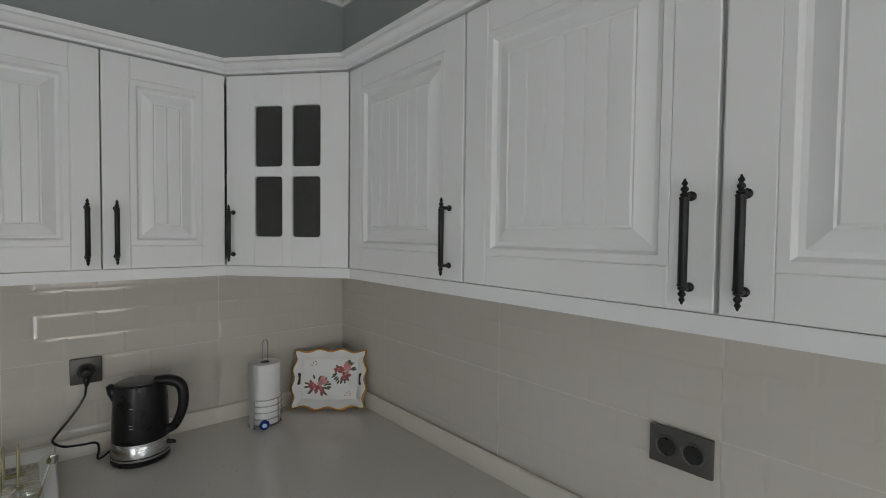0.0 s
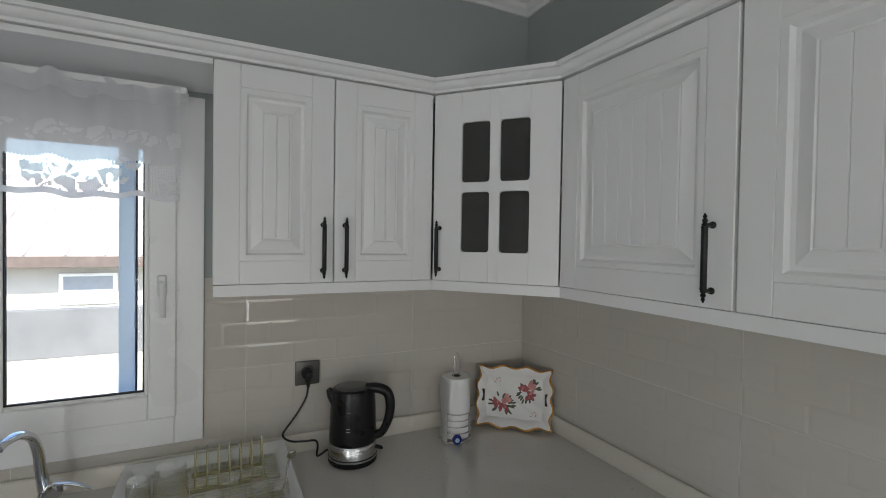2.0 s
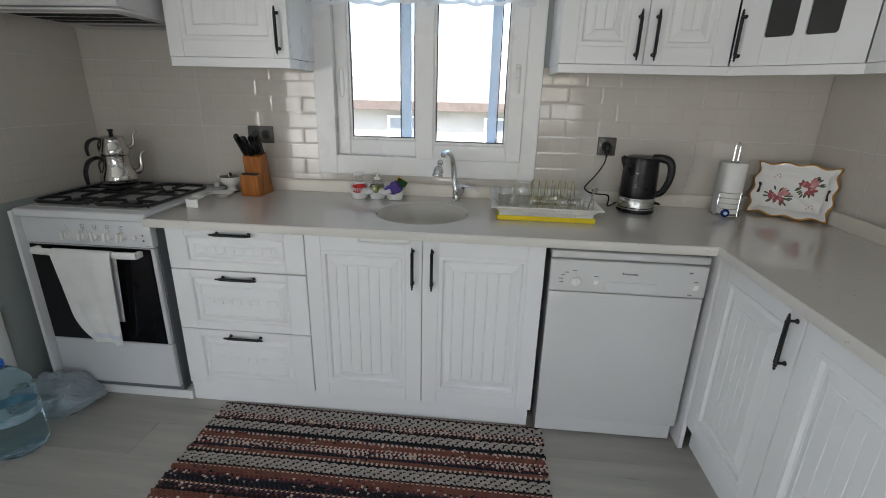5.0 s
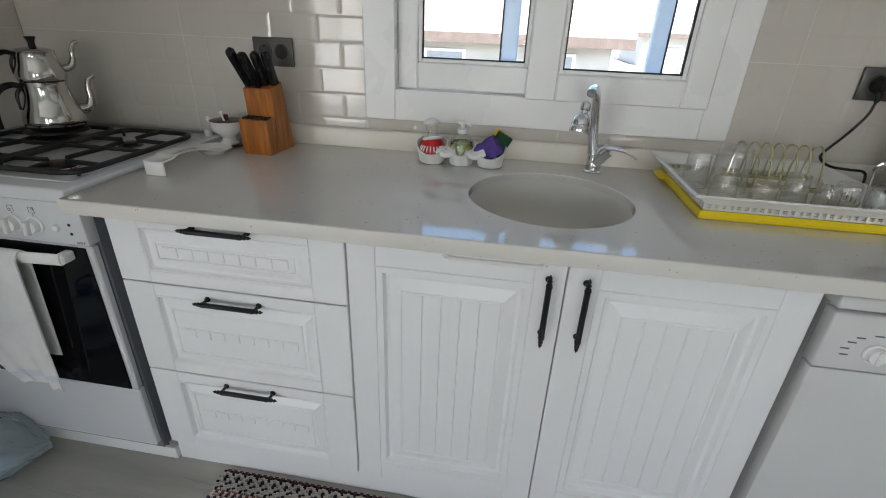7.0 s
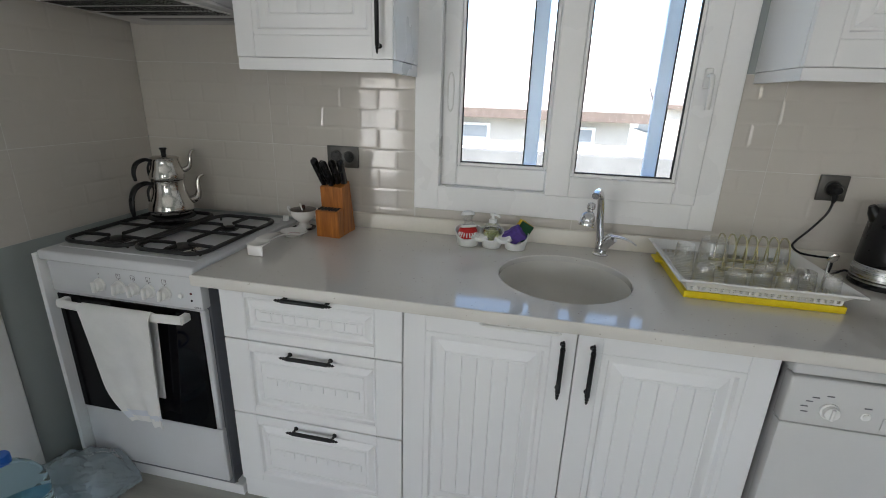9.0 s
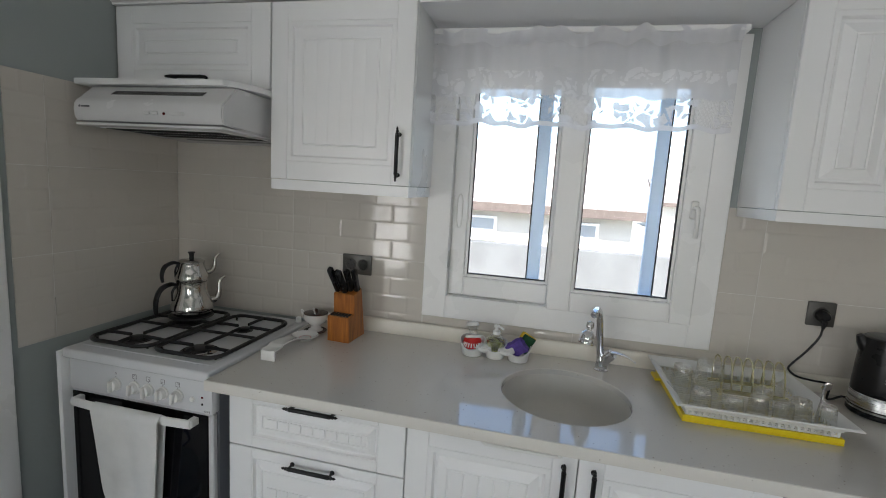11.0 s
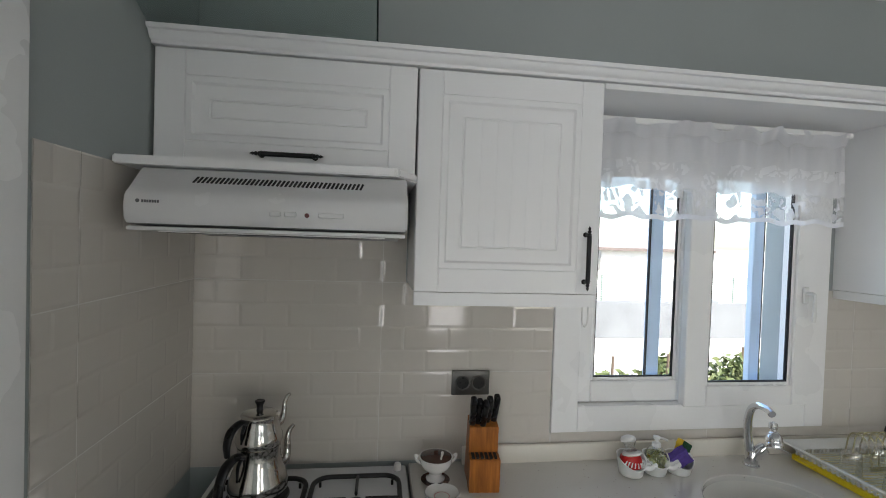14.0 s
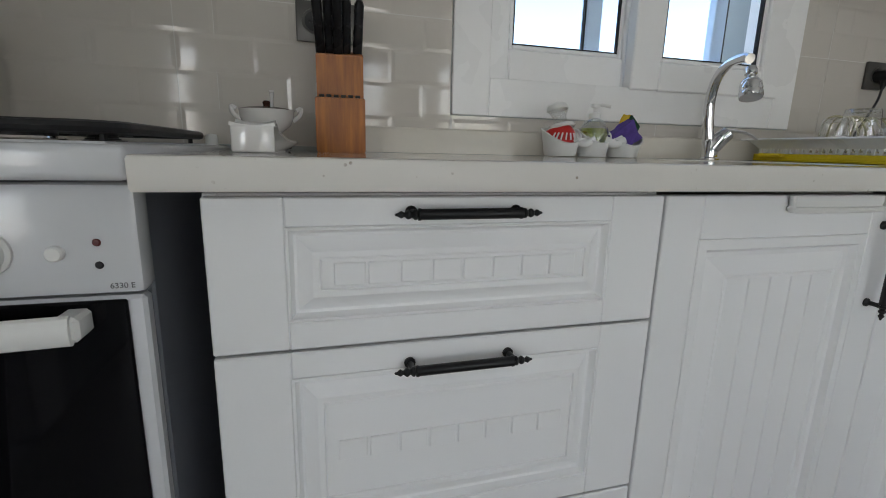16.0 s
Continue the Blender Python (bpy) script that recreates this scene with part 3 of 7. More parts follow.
def front(w, h, style):
    """A routed front in its own space: x right, z up, y into the cabinet; the face is at y = 0.
    Gives the middle panel and the four bars round it."""
    th = 0.018
    st = 0.085 if style == "drawer" else 0.075 if style == "lift" else 0.067
    rail = 0.035 if style == "drawer" else 0.067
    bars = []
    for nm, q in (("stile", (0, st, 0, h)), ("stile", (w - st, w, 0, h)), ("rail", (st, w - st, 0, rail)), ("rail", (st, w - st, h - rail, h))):
        bars.append((nm, one_box(q[0], q[1], 0, th, q[2], q[3], c=0.0018)))
    e = 0.8 if style in ("lift", "door_fine") else 1.25
    rings = [(0.0, 0.0012), (0.0015, 0.0), (0.016, 0.0), (0.0185, 0.0035 * e), (0.022, 0.0085 * e), (0.030, 0.0100 * e), (0.056, 0.0020), (0.0585, 0.001), (0.062, 0.0032), (0.0655, 0.001)]
    if style == "drawer":
        rings = [(0.0, 0.0012), (0.0015, 0.0), (0.0035, 0.0), (0.0050, 0.0045), (0.0085, 0.0095), (0.0120, 0.0105), (0.0275, 0.0018), (0.0295, 0.0008), (0.0365, 0.0008), (0.0380, 0.0032), (0.0405, 0.001)]
    x0, x1, z0, z1 = st, w - st, rail, h - rail
    t = bmesh.new()
    loops = []
    for d, y in rings:
        loops.append([t.verts.new(c) for c in ((x0 + d, y, z0 + d), (x1 - d, y, z0 + d), (x1 - d, y, z1 - d), (x0 + d, y, z1 - d))])
    for a, c in zip(loops, loops[1:]):
        for i in range(4):
            t.faces.new((a[i], a[(i + 1) % 4], c[(i + 1) % 4], c[i]))
    d, y = rings[-1]
    px0, px1, pz0, pz1 = x0 + d, x1 - d, z0 + d, z1 - d
    g = 0.0022
    if style in ("door", "door_fine"):
        deep = 0.0034 if style == "door" else 0.0007
        n = max(2, round((px1 - px0) / 0.046))
        cuts = [(px0, y)]
        for i in range(1, n):
            x = px0 + (px1 - px0) * i / n
            cuts += [(x - g, y), (x, y + deep), (x + g, y)]
        cuts.append((px1, y))
        for (xa, ya), (xb, yb) in zip(cuts, cuts[1:]):
            t.faces.new([t.verts.new(c) for c in ((xa, ya, pz0), (xb, yb, pz0), (xb, yb, pz1), (xa, ya, pz1))])
    else:
        t.faces.new(loops[-1])
        if style == "drawer":
            # a row of eight raised squares
            n, zc = 8, (pz0 + pz1) / 2
            bx0, bx1 = px0 + 0.012, px1 - 0.012
            sw = (bx1 - bx0) / n
            for i in range(n):
                a = bx0 + i * sw
                bars.append(("raised_square", one_box(a + 0.0014, a + sw - 0.0014, y - 0.0034, y + 0.001, zc - 0.014, zc + 0.014, c=0.0012)))
    bmesh.ops.remove_doubles(t, verts=t.verts, dist=1e-5)
    bmesh.ops.recalc_face_normals(t, faces=t.faces)
    if sum(f.normal.y * f.calc_area() for f in t.faces) > 0:
        bmesh.ops.reverse_faces(t, faces=t.faces)
    return t, bars


def glazed_front(w, h):
    """Flat front with four rounded panes."""
    b = B()
    th = 0.018
    cols = [(0, 0.099), (0.195, 0.229), (0.325, w)]
    rows = [(0, 0.097), (0.097 + 0.196, 0.097 + 0.228), (0.097 + 0.424, h)]
    for a, c in cols:
        box(b, a, c, 0, th, 0, h, 0.001)
    for (a, c) in ((cols[0][1], cols[1][0]), (cols[1][1], cols[2][0])):
        for z0, z1 in rows:
            box(b, a, c, 0, th, z0, z1, 0.001)
        # rounded pane corners
        for z0, z1 in ((rows[0][1], rows[1][0]), (rows[1][1], rows[2][0])):
            for cx, sx in ((a, 1), (c, -1)):
                for cz, sz in ((z0, 1), (z1, -1)):
                    r = 0.011
                    arc = [(cx + sx * (r - r * math.sin(q)), cz + sz * (r - r * math.cos(q))) for q in [i * math.pi / 10 for i in range(6)]]
                    plate(b, [(cx, cz)] + arc, 0.0004, th)
    return b, [(cols[0][1], cols[1][0]), (cols[1][1], cols[2][0])], [(rows[0][1], rows[1][0]), (rows[1][1], rows[2][0])]


def handle_mesh():
    """A turned black bar pull, upright, on two posts; the door's face is at y = 0."""
    b = B()
    half, s = 0.066, 0.027
    fin = [(0.0, 0.094), (0.0016, 0.0925), (0.0022, 0.090), (0.0040, 0.0875), (0.0045, 0.0855), (0.0030, 0.0835), (0.0028, 0.082), (0.0052, 0.0795), (0.0058, 0.0775), (0.0050, 0.0755),
           (0.0036, 0.074), (0.0036, 0.073), (0.0064, 0.0705), (0.0064, 0.0685), (0.0050, 0.067), (0.0072, 0.066), (0.0075, 0.064), (0.0066, 0.062), (0.0066, 0.0)]
    up = [(r, z) for r, z in fin]
    lathe(b, up, 14, pose(0, -s, 0))
    lathe(b, [(r, -z) for r, z in up], 14, pose(0, -s, 0))
    for z in (-0.069, 0.069):
        lathe(b, [(0.0, 0), (0.0075, 0.0), (0.0075, 0.003), (0.0042, 0.006), (0.0040, 0.018), (0.0058, s)], 12, pose(0, 0, z, 90))
    return mesh_of("handle", b, BLACK_METAL, 40)


HANDLE = handle_mesh()
RIGHT_TURN = pose(0, 0, 0, 0, 0, -90)


def cabinet(name, at, label, body_boxes, fronts, group, body_mat=None):
    """body_boxes: carcass boards; fronts: (pose, width, height, style, handle (x, z, lying))."""
    c = thing(name, at, label, "cabinet", group)
    for nm, q in zip(("side_panel", "side_panel", "bottom_panel", "top_panel", "back_panel"), body_boxes):
        part(nm, one_box(*q, c=0.001), WHITE_FOIL, c)
    for m, w, h, style, hd in fronts:
        kind = "drawer_front" if style == "drawer" else "door"
        mid, bars = front(w, h, style)
        d = part(kind, mid, WHITE_FOIL, c, at=m, angle=25)
        for nm, bar in bars:
            part(nm, bar, WHITE_FOIL, d, at=m)
        if hd:
            part("handle", HANDLE, BLACK_METAL, d, "black turned metal pull", at=m @ pose(hd[0], 0, hd[1], 0, 90 if hd[2] else 0, 0))
    return c


def carcass(x0, x1, y0, y1, z0, z1, t=0.016):
    return [(x0, x0 + t, y0, y1, z0, z1), (x1 - t, x1, y0, y1, z0, z1), (x0 + t, x1 - t, y0, y1, z0, z0 + t), (x0 + t, x1 - t, y0, y1, z1 - t, z1), (x0 + t, x1 - t, y1 - 0.006, y1, z0 + t, z1 - t)]


# ---------------------------------------------------------------- base units on the window wall
YF = 1.306
G = 0.0015
cabinet("base_cabinet", (-1.49, 1.6, 0), "white base cabinet with three routed drawers", carcass(-1.80, -1.196, YF + 0.019, 1.92, 0.12, 0.887),
        [(pose(-1.80 + G, YF, z0), 0.604 - 2 * G, z1 - z0, "drawer", (0.301, hz - z0, True)) for z0, z1, hz in ((0.699, 0.884, 0.866), (0.412, 0.695, 0.668), (0.122, 0.408, 0.384))], "base cabinets")
sinkcab = cabinet("base_cabinet", (-0.70, 1.6, 0), "white sink base cabinet with two beaded doors", carcass(-1.194, -0.212, YF + 0.019, 1.92, 0.11, 0.70),
        [(pose(-1.193, YF, 0.113), 0.487, 0.771, "door", (0.487 - 0.036, 0.650, False)),
         (pose(-0.703, YF, 0.113), 0.489, 0.771, "door", (0.040, 0.650, False))], "base cabinets")
# slim pull-out board edge above the left sink door
bm = B()
lip = smooth_path([(-0.965, YF - 0.007, 0.884), (-0.963, YF - 0.007, 0.868), (-0.95, YF - 0.007, 0.861), (-0.77, YF - 0.007, 0.861), (-0.757, YF - 0.007, 0.868), (-0.755, YF - 0.007, 0.884)], 4)
tube(bm, lip, 0.0050, 8)
box(bm, -0.962, -0.758, YF - 0.005, YF + 0.001, 0.863, 0.884, 0.002)
part("safety_catch", bm, WHITE_PLASTIC, sinkcab, "rounded white plastic lip")
bm = B()
box(bm, -1.82, -0.222, 1.345, 1.361, 0.0, 0.128, 0.001)
solid("plinth", bm, WHITE_FOIL, "white plinth board under the base cabinets", "plinth", "plinths")

# right run base units
XB = 0.435
for a, b_ in ((1.275, 0.795), (0.791, 0.30), (0.296, -0.34)):
    w = a - b_ - 2 * G
    cabinet("base_cabinet", (0.75, (a + b_) / 2, 0), "white base cabinet with one beaded door", carcass(XB + 0.019, XR - 0.01, b_, a, 0.13, 0.887),
            [(Matrix.Translation((XB, a - G, 0.133)) @ RIGHT_TURN, w, 0.752, "door", (w - 0.030, 0.752 - 0.133 + 0.03, False))], "base cabinets")
bm = B()
box(bm, 0.482, 0.498, -0.34, 1.30, 0.0, 0.128, 0.001)
solid("plinth", bm, WHITE_FOIL, "white plinth board under the base cabinets", "plinth", "plinths")
bm = B()
box(bm, XB - 0.008, XB + 0.010, 1.279, 1.60, 0.0, 0.889, 0.001)
solid("filler_panel", bm, WHITE_FOIL, "white filler panel beside the dishwasher", "panel")

# ---------------------------------------------------------------- wall units
YU, XU = 1.625, 0.745
ZU0, ZU1 = 1.565, 2.187
UH = ZU1 - ZU0 - 0.002


def upper(x0, x1, z0=ZU0, label="white wall cabinet with one beaded door", fronts=()):
    return cabinet("wall_cabinet", ((x0 + x1) / 2, 1.78, z0), label, carcass(x0, x1, YU + 0.019, YW, z0, ZU1), fronts, "wall cabinets")


upper(-2.552, -1.873, 1.882, "short white wall cabinet above the cooker hood", [(pose(-2.551, YU, 1.884), 0.676, ZU1 - 1.885, "lift", (0.338, 0.037, True))])
upper(-1.869, -1.325, fronts=[(pose(-1.868, YU, ZU0), 0.541, UH, "door_fine", (0.541 - 0.042, 0.106, False))])
upper(-0.196, 0.468, label="white wall cabinet with two beaded doors",
      fronts=[(pose(-0.195, YU, ZU0), 0.330, UH, "door", (0.330 - 0.032, 0.106, False)), (pose(0.138, YU, ZU0), 0.328, UH, "door", (0.032, 0.106, False))])
for a, b_, hx in ((1.302, 0.780, None), (0.776, 0.243, None), (0.239, -0.294, 0.032)):
    w = a - b_ - 2 * G
    cabinet("wall_cabinet", (0.9, (a + b_) / 2, ZU0), "white wall cabinet with one beaded door", carcass(XU + 0.019, XR, b_, a, ZU0, ZU1),
            [(Matrix.Translation((XU, a - G, ZU0)) @ RIGHT_TURN, w, UH, "door", (hx if hx else w - 0.044 if a > 1 else w - 0.034, 0.106, False))], "wall cabinets")

# corner unit with glazed door
A, C = Vector((0.470, YU)), Vector((XU, 1.304))
wd = (C - A).length
ang = math.degrees(math.atan2(C.y - A.y, C.x - A.x))
MC = pose(A.x, A.y, ZU0, 0, 0, ang)
corner = thing("wall_cabinet", (0.85, 1.72, ZU0), "white corner wall cabinet with four smoked glass panes", "cabinet", "wall cabinets")
nrm = Vector((math.cos(radians(ang + 90)), math.sin(radians(ang + 90)))) * 0.02
bm = B()
out = [(A.x + nrm.x, A.y + nrm.y), (C.x + nrm.x, C.y + nrm.y), (XR, C.y + nrm.y), (XR, YW), (A.x + nrm.x, YW)]
for z0, z1 in ((ZU0, ZU0 + 0.016), (1.855, 1.871), (ZU1 - 0.016, ZU1)):
    lo, hi = [bm.verts.new((x, y, z0)) for x, y in out], [bm.verts.new((x, y, z1)) for x, y in out]
    bm.faces.new(lo), bm.faces.new(hi)
    for i in range(5):
        bm.faces.new((lo[i], lo[(i + 1) % 5], hi[(i + 1) % 5], hi[i]))
bmesh.ops.recalc_face_normals(bm, faces=bm.faces)
part("body", bm, WHITE_FOIL, corner)
gb, cols, rows_ = glazed_front(wd - 0.004, UH)
gd = part("door", gb, WHITE_FOIL, corner, at=MC @ pose(0.002, 0, 0))
for a, c in cols:
    for z0, z1 in rows_:
        part("pane", one_box(a - 0.004, c + 0.004, 0.009, 0.013, z0 - 0.004, z1 + 0.004, c=0), SMOKED, gd, "smoked frosted glass pane", at=MC @ pose(0.002, 0, 0))
part("handle", HANDLE, BLACK_METAL, gd, "black turned metal pull", at=MC @ pose(0.026, 0, 0.106))

bm = B()
lathe(bm, [(0.0, 1.873), (0.085, 1.873), (0.10, 1.90), (0.105, 1.935), (0.10, 1.935), (0.08, 1.89), (0.0, 1.885)], 32, pose(0.74, 1.60, 0))
solid("serving_bowl", bm, material("terracotta_glaze", (0.42, 0.10, 0.05), 0.4, vary=0.1), "red-brown bowl on the corner cabinet's shelf", "bowl", angle=50)

# light rail under the wall units, crown on top, board across the window
line_r = [(-0.194, YW), (-0.194, YU + 0.004), (A.x, A.y + 0.004), (C.x + 0.004, C.y), (XU + 0.004, -0.294)]
bm = B()
sweep(bm, [(0, 1.531), (0, 1.563), (-0.018, 1.563), (-0.018, 1.531)], line_r)
solid("light_rail", bm, WHITE_FOIL, "white pelmet strip below the wall cabinets", "pelmet", "pelmets")
bm = B()
sweep(bm, [(0, 1.526), (0, 1.563), (-0.018, 1.563), (-0.018, 1.526)], [(-1.867, YU + 0.004), (-1.329, YU + 0.004), (-1.329, YW)])
solid("light_rail", bm, WHITE_FOIL, "white pelmet strip below the wall cabinets", "pelmet", "pelmets")
bm = B()
cp = [(0, 2.189), (0.010, 2.189), (0.012, 2.197), (0.018, 2.199), (0.026, 2.209), (0.029, 2.217), (0.038, 2.219), (0.040, 2.230), (0, 2.230), (-0.06, 2.230), (-0.06, 2.224), (-0.02, 2.189)]
sweep(bm, cp, [(-2.556, YU), (A.x, YU), (C.x, C.y), (XU, -0.294)])
solid("crown_moulding", bm, WHITE_FOIL, "white stepped crown moulding on the wall cabinets", "moulding")
bm = B()
box(bm, -1.323, -0.198, YU + 0.003, YW - 0.002, 2.170, 2.187, 0.001)
solid("bridge_board", bm, WHITE_FOIL, "white board bridging the cabinets above the window", "board")
# thin board under the short cabinet, over the hood
bm = B()
t = bmesh.new()
o = [(-2.556, YW - 0.004), (-2.556, 1.45), (-1.93, 1.45), (-1.873, 1.56), (-1.873, YW - 0.004)]
lo, hi = [t.verts.new((x, y, 1.860)) for x, y in o], [t.verts.new((x, y, 1.880)) for x, y in o]
t.faces.new(lo), t.faces.new(hi)
for i in range(5):
    t.faces.new((lo[i], lo[(i + 1) % 5], hi[(i + 1) % 5], hi[i]))
bmesh.ops.recalc_face_normals(t, faces=t.faces)
bmesh.ops.bevel(t, geom=list(t.edges), offset=0.003, segments=2, affect="EDGES")
join(bm, t)
solid("hood_board", bm, WHITE_FOIL, "white board above the cooker hood", "board")

# ---------------------------------------------------------------- worktop with round sink
SX, SY, SR = -0.742, 1.565, 0.208
bm = B()
seg = 72
top = bmesh.new()
circ = [top.verts.new((SX + SR * math.cos(2 * math.pi * k / seg), SY + SR * math.sin(2 * math.pi * k / seg), TOP)) for k in range(seg)]
ex0, ex1, ey0, ey1 = -1.840, 0.40, 1.252, YW - 0.001


def on_rect(k):
    c, s = math.cos(2 * math.pi * k / seg), math.sin(2 * math.pi * k / seg)
    q = min([(lim - o) / d for lim, o, d in ((ex0, SX, c), (ex1, SX, c), (ey0, SY, s), (ey1, SY, s)) if abs(d) > 1e-9 and (lim - o) / d > 0])
    return (SX + q * c, SY + q * s, TOP)


rim = [top.verts.new(on_rect(k)) for k in range(seg)]
for k in range(seg):
    top.faces.new((circ[k], rim[k], rim[(k + 1) % seg], circ[(k + 1) % seg]))
for cx, cy in ((ex0, ey0), (ex0, ey1), (ex1, ey0), (ex1, ey1)):
    best = next((a, (a + 1) % seg) for a in range(seg)
                if any(abs(on_rect(p)[0] - cx) < 1e-6 and abs(on_rect(q)[1] - cy) < 1e-6 for p, q in ((a, (a + 1) % seg), ((a + 1) % seg, a))))
    top.faces.new((rim[best[0]], top.verts.new((cx, cy, TOP)), rim[best[1]]))
bmesh.ops.recalc_face_normals(top, faces=top.faces)
if sum(f.normal.z for f in top.faces) < 0:
    bmesh.ops.reverse_faces(top, faces=top.faces)
join(bm, top)
lathe(bm, [(SR, TOP), (SR - 0.003, TOP - 0.003), (SR - 0.003, TOP - 0.04)], seg, pose(SX, SY, 0))
# rounded front edge, left end, underside
edge = [(0.0, TOP), (0.003, TOP - 0.0012), (0.0045, TOP - 0.004), (0.0045, TOP - 0.031), (0.003, TOP - 0.035), (-0.05, TOP - 0.035)]
sw = bmesh.new()
pathc = [(ex0, ey1), (ex0, ey0), (ex1, ey0), (ex1, -0.36)]
rings = []
for i, p in enumerate(pathc):
    outd = [(-1, 0), (-1, -1), (-1, -1), (-1, 0)][i]
    rings.append([sw.verts.new((p[0] + outd[0] * o, p[1] + outd[1] * o, u)) for o, u in edge])
for a, b_ in zip(rings, rings[1:]):
    for j in range(len(edge) - 1):
        sw.faces.new((a[j], b_[j], b_[j + 1], a[j + 1]))
bmesh.ops.recalc_face_normals(sw, faces=sw.faces)
edge_bm = B()
join(edge_bm, sw)
box(bm, ex1, XR - 0.001, -0.36, ey1, TOP - 0.035, TOP, 0)
worktop = solid("worktop", bm, QUARTZ, "pale speckled quartz worktop with an inset sink", "worktop", angle=25)
bm = B()
lathe(bm, [(SR - 0.004, TOP - 0.02), (SR - 0.006, TOP - 0.03), (SR - 0.014, TOP - 0.10), (SR - 0.03, TOP - 0.145), (SR - 0.07, TOP - 0.165), (0.05, TOP - 0.172), (0.045, TOP - 0.172)], 64, pose(SX, SY, 0))
sink = solid("sink", bm, SINK_STONE, "round cream moulded sink set in the worktop", "sink", angle=60)
bm = B()
lathe(bm, [(0.0, TOP - 0.178), (0.018, TOP - 0.178), (0.02, TOP - 0.172), (0.045, TOP - 0.170), (0.047, TOP - 0.173)], 32, pose(SX, SY, 0))
part("drain", bm, CHROME, sink)
part("front_edge", edge_bm, QUARTZ_EDGE, worktop, "rounded speckled front edge")
# upstand strip with a rounded top
bm = B()
sweep(bm, [(0.0005, TOP + 0.0005), (0.0005, 0.990), (0.008, 0.992), (0.014, 0.988), (0.018, 0.975), (0.020, TOP + 0.0005)], [(-1.66, YW - 0.006), (XR - 0.006, YW - 0.006), (XR - 0.006, -0.36)])
solid("upstand", bm, UPSTAND, "cream upstand strip along the worktop's back", "upstand", kind="structure")

# ---------------------------------------------------------------- cooker
stove = thing("cooker", (-2.155, 1.6, 0.045), "white freestanding gas cooker with a black oven door", "cooker")
SX0, SX1, SYF = -2.447, -1.857, 1.30
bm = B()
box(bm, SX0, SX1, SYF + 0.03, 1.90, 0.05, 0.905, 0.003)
part("body", bm, SHADED_COOKER_SIDE, stove, "grey enamelled sides, darkened for the gap's shade")
bm = B()
box(bm, SX0 - 0.003, SX1 + 0.003, 1.278, 1.905, 0.903, 0.938, 0.008, seg=3)
part("hob_plate", bm, WHITE_ENAMEL, stove)
bm = B()
box(bm, SX0 + 0.03, SX1 - 0.03, 1.33, 1.83, 0.9345, 0.9405, 0.002)
part("hob_well", bm, WHITE_ENAMEL, stove)
# control panel with knobs
bm = B()
box(bm, SX0, SX1, SYF, SYF + 0.04, 0.783, 0.899, 0.006, seg=2)
panel = part("control_panel", bm, WHITE_ENAMEL, stove)
bm = B()
lathe(bm, [(0.0, 0.0), (0.0225, 0.0), (0.0225, 0.004), (0.019, 0.007), (0.0175, 0.016), (0.016, 0.020), (0.0, 0.021)], 28)
box(bm, -0.0055, 0.0055, -0.0205, 0.018, 0.016, 0.031, 0.003, seg=2)
KNOB = mesh_of("knob", bm, WHITE_PLASTIC)
for i, x in enumerate((-2.242, -2.164, -2.108, -2.049, -1.990)):
    part("knob", KNOB, WHITE_PLASTIC, panel, at=pose(x, SYF, 0.831, 90, (0, 8, -6, 4, 12)[i], 0))
    bm = B()
    z = 0.869
    for a in ((x - 0.008, x + 0.008, z + 0.007, z + 0.008), (x - 0.008, x + 0.008, z - 0.008, z - 0.007), (x - 0.008, x - 0.007, z - 0.007, z + 0.007), (x + 0.007, x + 0.008, z - 0.007, z + 0.007)):
        if i:
            box(bm, a[0], a[1], SYF - 0.0006, SYF + 0.001, a[2], a[3], 0)
    dx, dz = ((0, 0), (-0.003, 0.003), (0.003, -0.003), (-0.003, -0.003), (0.003, 0.003))[i]
    lathe(bm, [(0.0022, 0), (0.0032, 0), (0.0032, 0.0008), (0.0022, 0.0008)], 12, pose(x + dx, SYF + 0.0002, z + dz, 90))
    lathe(bm, [(0.0, 0.0), (0.0015, 0.0), (0.0015, 0.0008), (0.0, 0.0008)], 8, pose(x, SYF + 0.0002, 0.857, 90))
    part("symbol", bm, PRINT_GREY, panel, "grey printed burner symbol")
bm = B()
lathe(bm, [(0.0, 0.0), (0.008, 0.0), (0.008, 0.006), (0.0065, 0.008), (0.0, 0.008)], 18, pose(-1.932, SYF, 0.829, 90))
part("button", bm, WHITE_PLASTIC, panel)
for z, mt, lb in ((0.839, DARK_RED, "small red indicator lamp"), (0.815, BLACK_PLASTIC, "small black indicator lamp")):
    bm = B()
    lathe(bm, [(0.0, 0.002), (0.003, 0.0018), (0.0042, 0.0)], 12, pose(-1.896, SYF, z, 90))
    part("indicator", bm, mt, panel, lb)


def lettering(text, size, m, mat, parent, name="lettering", depth=0.0003):
    cu = bpy.data.curves.new(name, "FONT")
    cu.body, cu.size, cu.extrude = text, size, depth
    tmp = new(name, cu)
    bpy.context.view_layer.update()
    me = bpy.data.meshes.new_from_object(tmp.evaluated_get(bpy.context.evaluated_depsgraph_get()))
    bpy.data.objects.remove(tmp)
    me.materials.clear()
    me.materials.append(mat)
    return part(name, me, mat, parent, at=m)


lettering("6330 E", 0.0085, pose(-1.889, SYF - 0.0004, 0.7895, 90), PRINT_GREY, panel)
